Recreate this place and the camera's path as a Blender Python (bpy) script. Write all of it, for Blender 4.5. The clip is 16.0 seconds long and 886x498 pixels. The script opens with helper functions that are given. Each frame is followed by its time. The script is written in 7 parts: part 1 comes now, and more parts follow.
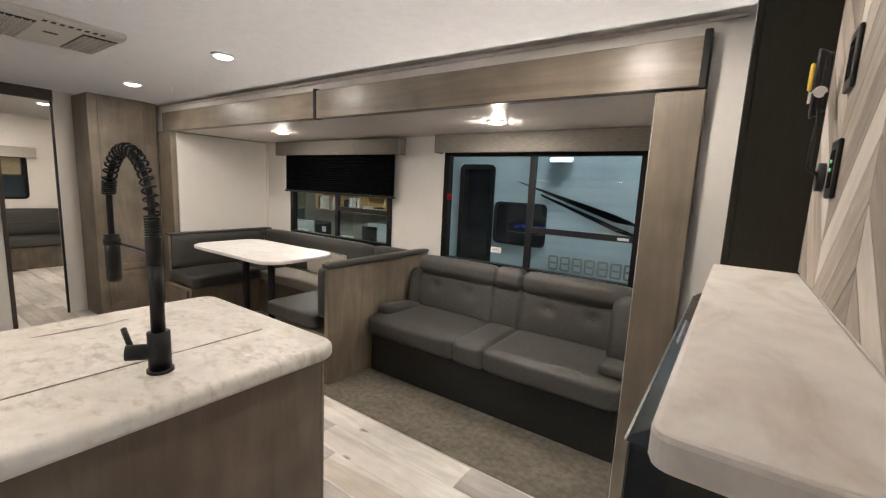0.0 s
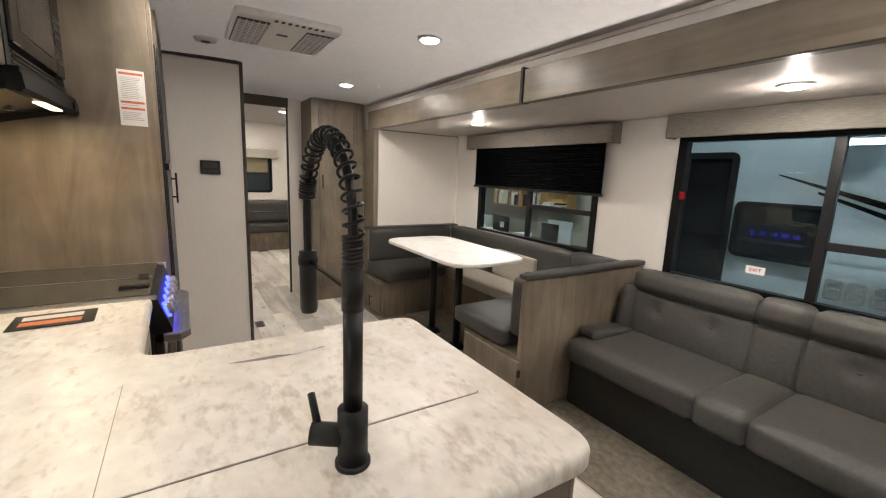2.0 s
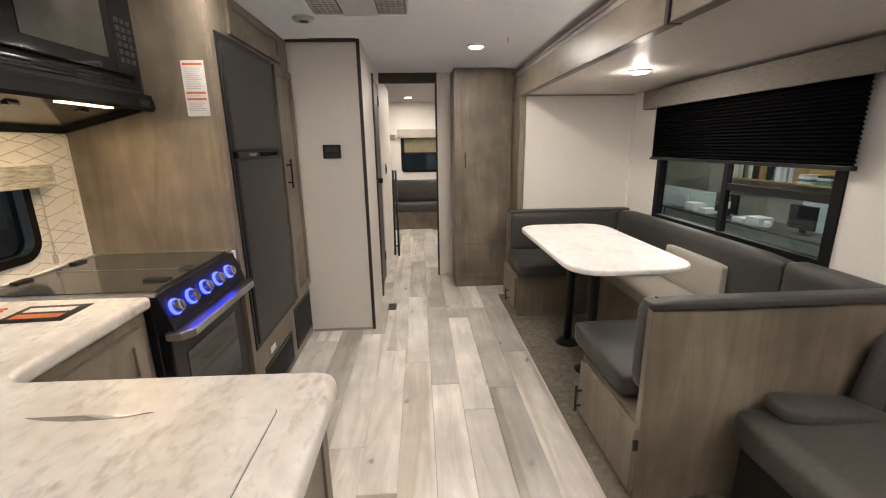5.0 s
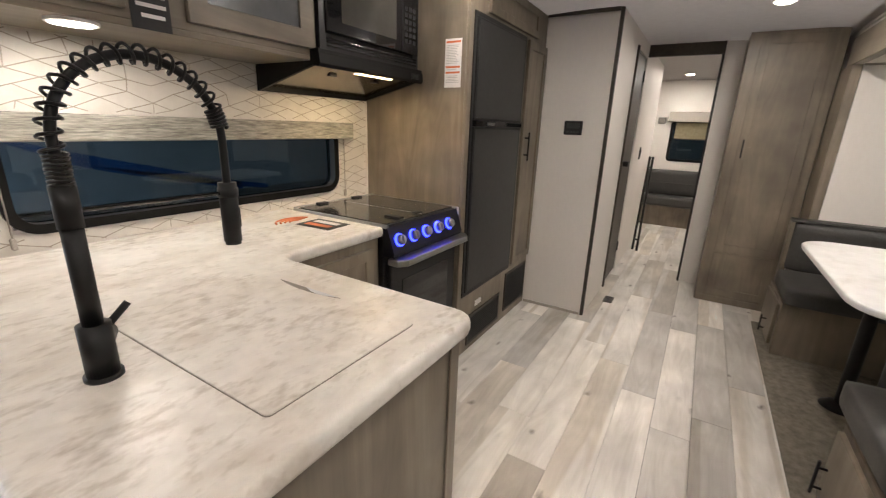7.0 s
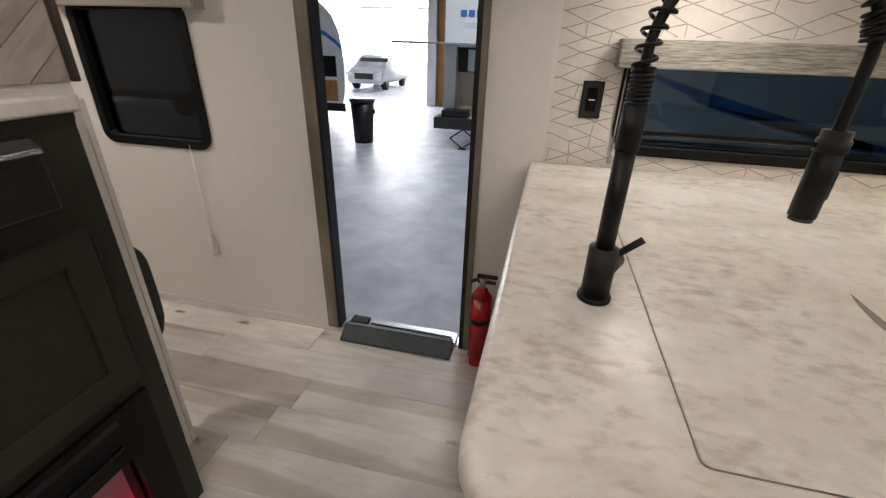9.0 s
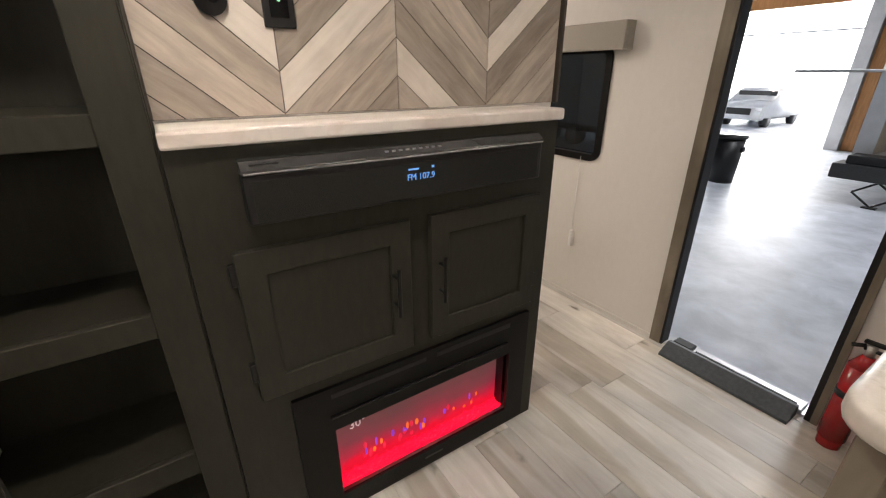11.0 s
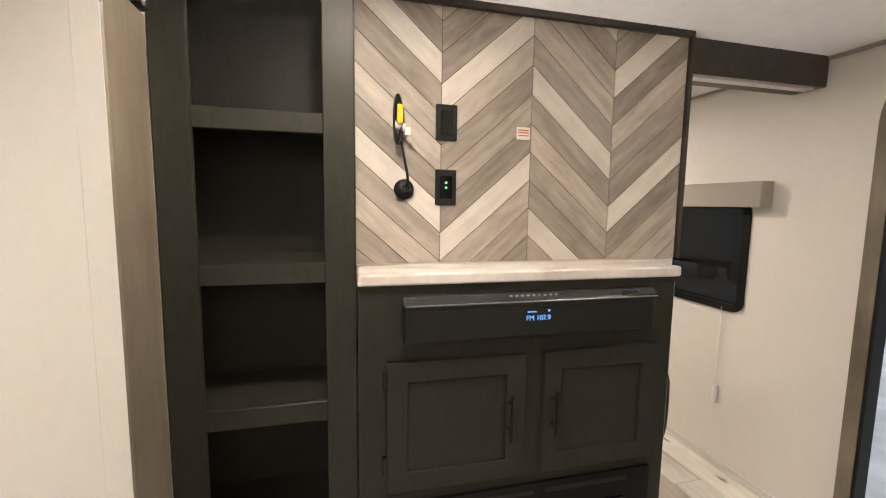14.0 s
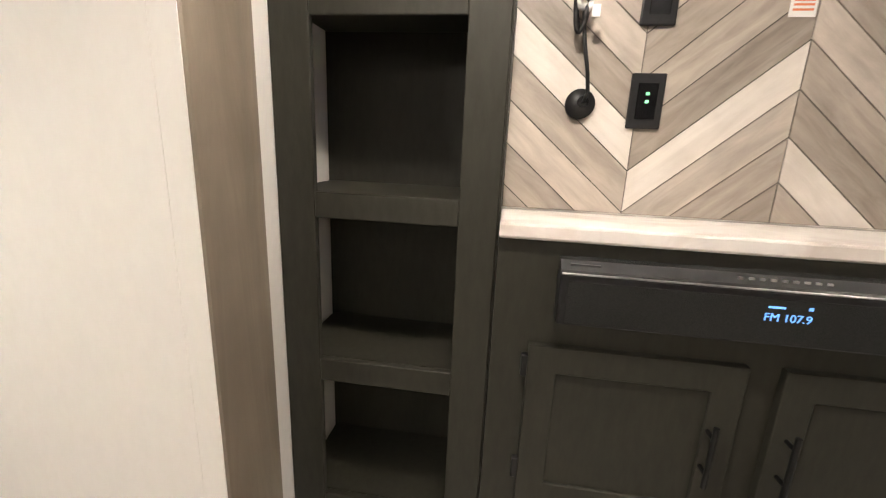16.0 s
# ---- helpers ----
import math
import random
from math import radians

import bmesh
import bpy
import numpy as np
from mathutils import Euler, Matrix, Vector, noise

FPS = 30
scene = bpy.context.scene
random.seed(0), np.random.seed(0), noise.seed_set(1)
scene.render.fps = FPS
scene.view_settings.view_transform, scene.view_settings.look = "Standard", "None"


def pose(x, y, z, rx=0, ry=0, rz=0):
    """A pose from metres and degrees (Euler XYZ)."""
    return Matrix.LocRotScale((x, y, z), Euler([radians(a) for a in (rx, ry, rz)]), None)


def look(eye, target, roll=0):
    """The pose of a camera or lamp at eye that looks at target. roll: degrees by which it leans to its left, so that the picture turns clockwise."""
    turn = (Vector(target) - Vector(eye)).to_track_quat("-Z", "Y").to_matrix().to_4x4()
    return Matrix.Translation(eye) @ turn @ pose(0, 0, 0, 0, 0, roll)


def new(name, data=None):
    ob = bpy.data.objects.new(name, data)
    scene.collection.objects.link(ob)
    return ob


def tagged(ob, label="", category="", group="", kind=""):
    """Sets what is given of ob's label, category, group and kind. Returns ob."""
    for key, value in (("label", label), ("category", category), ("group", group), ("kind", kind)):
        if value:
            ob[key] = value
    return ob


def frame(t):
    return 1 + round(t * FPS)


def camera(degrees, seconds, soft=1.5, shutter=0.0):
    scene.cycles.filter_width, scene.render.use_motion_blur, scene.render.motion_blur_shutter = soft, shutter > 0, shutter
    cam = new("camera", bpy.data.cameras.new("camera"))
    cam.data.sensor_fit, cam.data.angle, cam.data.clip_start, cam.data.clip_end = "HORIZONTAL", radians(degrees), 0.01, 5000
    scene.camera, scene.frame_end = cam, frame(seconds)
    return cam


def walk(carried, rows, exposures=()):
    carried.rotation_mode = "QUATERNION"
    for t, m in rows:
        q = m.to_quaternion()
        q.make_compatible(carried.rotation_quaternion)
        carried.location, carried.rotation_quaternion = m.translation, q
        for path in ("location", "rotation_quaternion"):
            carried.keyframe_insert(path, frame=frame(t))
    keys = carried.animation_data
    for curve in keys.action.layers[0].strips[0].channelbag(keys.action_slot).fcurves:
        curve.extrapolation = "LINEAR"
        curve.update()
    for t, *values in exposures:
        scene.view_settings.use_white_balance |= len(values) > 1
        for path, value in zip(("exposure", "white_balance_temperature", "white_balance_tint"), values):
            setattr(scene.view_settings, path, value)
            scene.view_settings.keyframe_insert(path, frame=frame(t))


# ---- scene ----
cam = camera(93.6, 16.0, 1.15, 0.1)
PATH = [
    (0, (-1.001, 1.894, 1.36), (-2.129, 3.519, 1.066), 2.7),
    (0.5, (-1.099, 1.887, 1.369), (-2.409, 3.364, 1.049), 2.7),
    (1, (-1.244, 1.931, 1.366), (-2.709, 3.25, 1.032), 2.6),
    (1.5, (-1.359, 1.986, 1.38), (-2.945, 3.153, 1.029), 2.5),
    (2, (-1.48, 2.073, 1.36), (-3.148, 3.117, 1.003), 2.3),
    (2.5, (-1.582, 2.201, 1.358), (-3.324, 3.107, 0.976), 2.0),
    (3, (-1.631, 2.345, 1.346), (-3.439, 3.102, 0.946), 1.7),
    (3.2, (-1.677, 2.409, 1.341), (-3.504, 3.118, 0.941), 1.2),
    (5.3, (-1.798, 2.951, 1.373), (-3.739, 2.91, 0.89), -0.5),
    (5.5, (-1.775, 3.034, 1.371), (-3.712, 2.893, 0.894), -0.1),
    (6, (-1.747, 3.108, 1.36), (-3.653, 2.747, 0.873), 0.4),
    (6.5, (-1.744, 3.11, 1.349), (-3.568, 2.47, 0.838), 1.1),
    (7, (-1.812, 3.035, 1.322), (-3.454, 2.044, 0.755), 2.0),
    (7.5, (-1.886, 2.925, 1.306), (-3.165, 1.535, 0.648), 2.9),
    (8, (-1.895, 2.859, 1.295), (-2.662, 1.172, 0.542), 3.3),
    (8.5, (-1.91, 2.847, 1.295), (-2.089, 1.035, 0.467), 2.6),
    (9, (-1.912, 2.905, 1.287), (-1.524, 1.152, 0.407), 1.9),
    (9.5, (-1.888, 2.981, 1.284), (-1.07, 1.396, 0.38), 1.1),
    (10, (-1.862, 3.084, 1.277), (-0.722, 1.705, 0.385), 0.2),
    (10.2, (-1.864, 3.134, 1.276), (-0.62, 1.841, 0.392), -0.1),
    (12.3, (-2.111, 3.336, 1.313), (-0.318, 2.677, 0.723), 0.7),
    (12.5, (-2.121, 3.34, 1.328), (-0.304, 2.71, 0.778), 0.9),
    (13, (-2.137, 3.342, 1.349), (-0.264, 2.774, 0.933), 0.9),
    (13.5, (-2.152, 3.335, 1.364), (-0.245, 2.811, 1.07), 0.8),
    (14, (-2.158, 3.327, 1.375), (-0.228, 2.848, 1.162), 0.8),
    (14.5, (-2.16, 3.322, 1.379), (-0.214, 2.905, 1.182), 0.8),
    (15, (-2.136, 3.311, 1.371), (-0.174, 3.006, 1.127), 1.1),
    (15.5, (-2.016, 3.292, 1.348), (-0.05, 3.224, 0.991), 1.5),
    (16, (-1.842, 3.277, 1.324), (0.077, 3.553, 0.836), 2.4),
]
walk(cam, [(t, look(eye, target, roll)) for t, eye, target, roll in PATH],
     [(0, -0.23, 6500, 10), (3, -0.12, 6500, 10), (6.5, -0.18, 6500, 12), (7.5, -0.46, 6400, 12), (8.5, -0.78, 6450, 13), (9.5, -0.58, 6550, 13), (10.2, -0.46, 6600, 13),
      (12.3, 0.06, 6900, 11), (14, 0.12, 6850, 11), (16, 0.3, 6600, 11)])

# ---- light ----
world = bpy.data.worlds.new("showroom_sky")
scene.world = world
world.use_nodes = True
sky = world.node_tree.nodes.new("ShaderNodeTexSky")
sky.sky_type, sky.sun_disc, sky.sun_elevation, sky.sun_rotation = "NISHITA", False, radians(38), radians(200)
back = world.node_tree.nodes["Background"]
back.inputs["Strength"].default_value = 0.12
world.node_tree.links.new(sky.outputs[0], back.inputs["Color"])


def lamp(name, loc, watts, size, color, target=None, shape="DISK", size_y=None):
    la = bpy.data.lights.new(name, "AREA")
    la.energy, la.size, la.shape, la.color = watts, size, shape, color
    if size_y:
        la.size_y = size_y
    ob = new(name, la)
    ob.matrix_world = look(loc, target or (loc[0], loc[1] + 1e-4, loc[2] - 1))
    return ob


WARM, COOL = (1.0, 0.91, 0.81), (0.88, 0.94, 1.0)
sun = bpy.data.lights.new("sun", "SUN")
sun.energy, sun.angle, sun.color = 3.0, radians(0.5), (1.0, 0.95, 0.88)
sun_ob = new("sun", sun)
sun_ob.matrix_world = look((0, -20, 16), (0.0, 0.0, 0.0))

# recessed ceiling lights: x, y, watts; last one unseen, added for the chevron wall
MAIN_LIGHTS = [(-3.52, 3.217, 9.0), (-4.975, 3.262, 10.0), (-3.56, 2.12, 6.0), (-1.42, 3.29, 10.0), (-1.45, 2.15, 1.8)]
SLIDE_LIGHTS = [(-4.288, 4.115, 10.0), (-2.246, 4.19, 12.0)]
BUNK_LIGHTS = [(-7.2, 3.2, 14.0), (-8.3, 2.7, 15.0)]


def ceiling_z(x, y):
    """The shallow arch of the roof."""
    s = min(1.0, max(0.0, (x + 3.0) / 2.1))
    s = s * s * (3 - 2 * s)
    return 2.062 - 0.045 * (1 - 0.9 * s) * ((y - 2.6) / 1.16) ** 2 - 0.052 * s


SLIDE_Z = 1.768
for x, y, w in MAIN_LIGHTS + BUNK_LIGHTS:
    lamp("ceiling_lamp", (x, y, ceiling_z(x, y) - 0.02), w, 0.09, WARM)
for x, y, w in SLIDE_LIGHTS:
    lamp("slide_lamp", (x, y, SLIDE_Z - 0.02), w * 0.95, 0.09, WARM)
    bulb = bpy.data.lights.new("slide_lamp", "POINT")
    bulb.energy, bulb.shadow_soft_size, bulb.color = w * 0.26, 0.025, WARM
    new("slide_lamp", bulb).location = (x, y, SLIDE_Z - 0.06)
lamp("hood_lamp", (-3.35, 1.715, 1.515), 3.6, 0.16, (1.0, 0.74, 0.42), (-3.35, 1.69, 0.9), "RECTANGLE", 0.03)
lamp("cabinet_lamp", (-2.31, 1.62, 1.530), 3.6, 0.09, WARM)
lamp("bedroom_lamp", (0.35, 2.3, 1.97), 20.0, 0.09, WARM)
# unseen fill lamps added for showroom and office, and daylight at the big door
lamp("showroom_fill", (-1.6, 4.9, 4.6), 480.0, 1.6, COOL, None, "RECTANGLE", 0.3)
lamp("office_fill", (-9.0, 8.0, 2.6), 110.0, 1.2, (1.0, 0.95, 0.85), None, "RECTANGLE", 0.6)
lamp("showroom_fill", (-1.0, -4.5, 4.8), 260.0, 1.6, COOL, None, "RECTANGLE", 0.3)
lamp("daylight_at_door", (5.0, -12.9, 1.4), 800.0, 4.6, (0.95, 0.98, 1.0), (3.0, 0.0, 0.0), "RECTANGLE", 3.6)

# ---- small helpers ----
WORLD = {}


def thing(name, loc, label, category, group=""):
    e = new(name)
    e.location = loc
    e.empty_display_size = 0.05
    WORLD[e.name] = Matrix.Translation(loc)
    return tagged(e, label, category, group)


def link(name, me, material, parent=None, label=""):
    ob = new(name, me)
    if material and not me.materials:
        me.materials.append(material)
    if parent is not None:
        ob.parent = parent
        ob.matrix_parent_inverse = WORLD.get(parent.name, Matrix.Identity(4)).inverted()
    if label:
        tagged(ob, label)
    return ob


def part(name, bm, material, parent=None, label="", smooth=False):
    me = bpy.data.meshes.new(name)
    bmesh.ops.recalc_face_normals(bm, faces=bm.faces)
    if smooth:
        for f in bm.faces:
            f.smooth = True
    bm.to_mesh(me)
    bm.free()
    return link(name, me, material, parent, label)


def setting(name, bm, material, label, category, smooth=False):
    return tagged(part(name, bm, material, None, "", smooth), label, category, "", "structure")


def box(x0, x1, y0, y1, z0, z1, bevel=0.0, seg=2, bm=None):
    bm = bm or bmesh.new()
    x0, x1, y0, y1, z0, z1 = min(x0, x1), max(x0, x1), min(y0, y1), max(y0, y1), min(z0, z1), max(z0, z1)
    m = Matrix.LocRotScale(((x0 + x1) / 2, (y0 + y1) / 2, (z0 + z1) / 2), None, (x1 - x0, y1 - y0, z1 - z0))
    made = bmesh.ops.create_cube(bm, size=1, matrix=m)["verts"]
    if bevel:
        edges = list({e for v in made for e in v.link_edges})
        bmesh.ops.bevel(bm, geom=edges, offset=bevel, segments=seg, affect="EDGES", profile=0.5)
    return bm


def rod(a, b, r, seg=16, bm=None, r2=None):
    bm = bm or bmesh.new()
    a, b = Vector(a), Vector(b)
    q = (b - a).to_track_quat("Z", "Y").to_matrix().to_4x4()
    bmesh.ops.create_cone(bm, cap_ends=True, segments=seg, radius1=r, radius2=r if r2 is None else r2, depth=(b - a).length,
                          matrix=Matrix.Translation((a + b) / 2) @ q)
    return bm


def sweep(points, r, seg=8, bm=None):
    bm = bm or bmesh.new()
    pts = [Vector(p) for p in points]
    rings, up = [], Vector((0.13, 0.27, 0.95))
    for i, p in enumerate(pts):
        d = (pts[min(i + 1, len(pts) - 1)] - pts[max(i - 1, 0)]).normalized()
        s = d.cross(up).normalized()
        if s.length < 0.1:
            s = d.cross(Vector((1, 0, 0))).normalized()
        u = s.cross(d).normalized()
        up = u
        rings.append([bm.verts.new(p + r * (math.cos(2 * math.pi * k / seg) * s + math.sin(2 * math.pi * k / seg) * u)) for k in range(seg)])
    for a, b in zip(rings, rings[1:]):
        for k in range(seg):
            bm.faces.new((a[k], a[(k + 1) % seg], b[(k + 1) % seg], b[k]))
    bm.faces.new(rings[0][::-1])
    bm.faces.new(rings[-1])
    return bm


def slab(outline, z0, z1, bevel=0.0, seg=3, bm=None):
    """A flat plate of any outline, its edges rounded."""
    bm = bm or bmesh.new()
    low = [bm.verts.new((x, y, z0)) for x, y in outline]
    top = [bm.verts.new((x, y, z1)) for x, y in outline]
    n = len(outline)
    fl, ft = bm.faces.new(low[::-1]), bm.faces.new(top)
    for i in range(n):
        bm.faces.new((low[i], low[(i + 1) % n], top[(i + 1) % n], top[i]))
    bmesh.ops.recalc_face_normals(bm, faces=bm.faces)
    if bevel:
        edges = list(set(ft.edges) | set(fl.edges))
        bmesh.ops.bevel(bm, geom=edges, offset=bevel, segments=seg, affect="EDGES", profile=0.5)
    return bm


def rounded(corners, seg=6):
    """An outline from corners (x, y, radius), in order."""
    out, n = [], len(corners)
    for i, (x, y, r) in enumerate(corners):
        p, a, b = Vector((x, y)), Vector(corners[i - 1][:2]), Vector(corners[(i + 1) % n][:2])
        if r <= 0:
            out.append((x, y))
            continue
        u, v = (a - p).normalized(), (b - p).normalized()
        for k in range(seg + 1):
            t = k / seg
            q = p + u * r * (1 - t) ** 2 + v * r * t**2
            out.append((q.x, q.y))
    return out


def pillow(x0, x1, y0, y1, z0, z1, r=0.03, bulge=0.01, cuts=9, dents=(), lean=None):
    """A stuffed cushion: a box with soft round edges and swelling faces; dents are (x, y, z, radius, depth) tufts."""
    bm = box(x0, x1, y0, y1, z0, z1)
    bmesh.ops.subdivide_edges(bm, edges=bm.edges[:], cuts=cuts, use_grid_fill=True)
    c = Vector(((x0 + x1) / 2, (y0 + y1) / 2, (z0 + z1) / 2))
    h = Vector((abs(x1 - x0) / 2, abs(y1 - y0) / 2, abs(z1 - z0) / 2))
    r = min(r, min(h) * 0.98)
    for v in bm.verts:
        d = v.co - c
        inner = Vector([max(-h[i] + r, min(h[i] - r, d[i])) for i in range(3)])
        off = d - inner
        if off.length > 1e-6:
            # keep the side's flat part flat, round only the rim
            n = off.normalized()
            e = Vector([abs(d[i]) / h[i] for i in range(3)])
            if sum(1 for i in range(3) if abs(off[i]) > 1e-6) > 1:
                off = n * r
            sw = Vector([1 - min(1, e[i]) ** 2 for i in range(3)])
            k = max(range(3), key=lambda i: e[i])
            others = [i for i in range(3) if i != k]
            off[k] += math.copysign(bulge * sw[others[0]] ** 0.7 * sw[others[1]] ** 0.7, d[k])
        v.co = c + inner + off
    for x, y, z, rad, deep in dents:
        p = Vector((x, y, z))
        for v in bm.verts:
            q = (v.co - p).length
            if q < rad * 3:
                v.co.y += deep * math.exp(-((q / rad) ** 2))
    if lean:
        pivot, angle, axis = lean
        bmesh.ops.rotate(bm, verts=bm.verts, cent=pivot, matrix=Matrix.Rotation(radians(angle), 3, axis))
    return bm


def cells(axis, lo, hi, u0, u1, v0, v1, holes=()):
    """A wall across an axis, from lo to hi thick, with real holes (u0, u1, v0, v1); u is the other level axis, v is up."""
    us = sorted({u0, u1, *[min(max(h[i], u0), u1) for h in holes for i in (0, 1)]})
    vs = sorted({v0, v1, *[min(max(h[i], v0), v1) for h in holes for i in (2, 3)]})
    bm = bmesh.new()

    def full(i, j):
        if i < 0 or j < 0 or i >= len(us) - 1 or j >= len(vs) - 1:
            return False
        u, v = (us[i] + us[i + 1]) / 2, (vs[j] + vs[j + 1]) / 2
        return not any(h[0] < u < h[1] and h[2] < v < h[3] for h in holes)

    def at(w, u, v):
        return bm.verts.new((w, u, v) if axis == "x" else (u, w, v))

    for i in range(len(us) - 1):
        for j in range(len(vs) - 1):
            if not full(i, j):
                continue
            a, b, c, d = us[i], us[i + 1], vs[j], vs[j + 1]
            for w in (lo, hi):
                bm.faces.new([at(w, a, c), at(w, b, c), at(w, b, d), at(w, a, d)])
            for ok, (p, q) in ((full(i - 1, j), ((a, c), (a, d))), (full(i + 1, j), ((b, c), (b, d))), (full(i, j - 1), ((a, c), (b, c))), (full(i, j + 1), ((a, d), (b, d)))):
                if not ok:
                    bm.faces.new([at(lo, *p), at(lo, *q), at(hi, *q), at(hi, *p)])
    bmesh.ops.remove_doubles(bm, verts=bm.verts, dist=1e-5)
    return bm


def ring(axis, lo, hi, u0, u1, v0, v1, wide, radius=0.0, bm=None, seg=6):
    """A frame round an opening: outer bounds, width of the bar, rounded corners."""
    bm = bm or bmesh.new()

    def loop(a, b, c, d, r):
        if r <= 0.001:
            return [(a, c)] * (seg + 1) + [(b, c)] * (seg + 1) + [(b, d)] * (seg + 1) + [(a, d)] * (seg + 1)
        pts = []
        for cx, cy, s in ((a + r, c + r, 180), (b - r, c + r, 270), (b - r, d - r, 0), (a + r, d - r, 90)):
            pts += [(cx + r * math.cos(radians(s + 90 * k / seg)), cy + r * math.sin(radians(s + 90 * k / seg))) for k in range(seg + 1)]
        return pts

    outer = loop(u0, u1, v0, v1, radius)
    inner = loop(u0 + wide, u1 - wide, v0 + wide, v1 - wide, max(radius - wide, 0))
    n = len(outer)

    def vert(w, p):
        return bm.verts.new((w, p[0], p[1]) if axis == "x" else (p[0], w, p[1]))

    grid = [[vert(w, p) for p in pts] for w, pts in ((lo, outer), (hi, outer), (hi, inner), (lo, inner))]
    for k in range(4):
        for i in range(n):
            f = [grid[k][i], grid[k][(i + 1) % n], grid[(k + 1) % 4][(i + 1) % n], grid[(k + 1) % 4][i]]
            bm.faces.new(f)
    bmesh.ops.remove_doubles(bm, verts=bm.verts, dist=1e-5)
    bmesh.ops.dissolve_degenerate(bm, edges=bm.edges, dist=1e-6)
    return bm


def shaker_door(name, material, parent, axis, face, out, u0, u1, v0, v1, rail=0.055, thick=0.019, deep=0.009):
    """A cabinet door: a sunk panel with a frame proud of it. face: the plane it lies on; out: which way it faces (+1, -1)."""
    a, b = face, face + out * thick
    w0, w1 = sorted((a, b - out * deep))
    e = rail - 0.004
    dims = (w0, w1, u0 + e, u1 - e) if axis == "x" else (u0 + e, u1 - e, w0, w1)
    ob = part(name, box(*dims, v0 + e, v1 - e), material, parent)
    bm = ring(axis, *sorted((a, b)), u0, u1, v0, v1, rail)
    bmesh.ops.bevel(bm, geom=bm.edges[:], offset=0.0018, segments=1, affect="EDGES")
    part("door_frame", bm, material, ob)
    return ob


def pull(axis, face, out, u, v0, v1, r=0.0055, stand=0.028):
    """A bar handle, upright, on two posts."""
    bm = bmesh.new()
    p = lambda w, v: (w, u, v) if axis == "x" else (u, w, v)
    rod(p(face + out * stand, v0), p(face + out * stand, v1), r, 12, bm)
    d = (v1 - v0) * 0.2
    for v in (v0 + d, v1 - d):
        rod(p(face, v), p(face + out * stand, v), r * 0.9, 10, bm)
    return bm


def writing(name, text, size, m, material, parent, label="", deep=0.0006):
    cu = bpy.data.curves.new(name, "FONT")
    cu.body, cu.size, cu.extrude, cu.align_x, cu.align_y = text, size, deep, "CENTER", "CENTER"
    ob = bpy.data.objects.new("lettering_source", cu)
    me = bpy.data.meshes.new_from_object(ob)
    bpy.data.objects.remove(ob)
    me.transform(m)
    return link(name, me, material, parent, label)


# ---- materials ----
def nodes_of(name):
    m = bpy.data.materials.new(name)
    m.use_nodes = True
    return m, m.node_tree.nodes, m.node_tree.links, m.node_tree.nodes["Principled BSDF"]


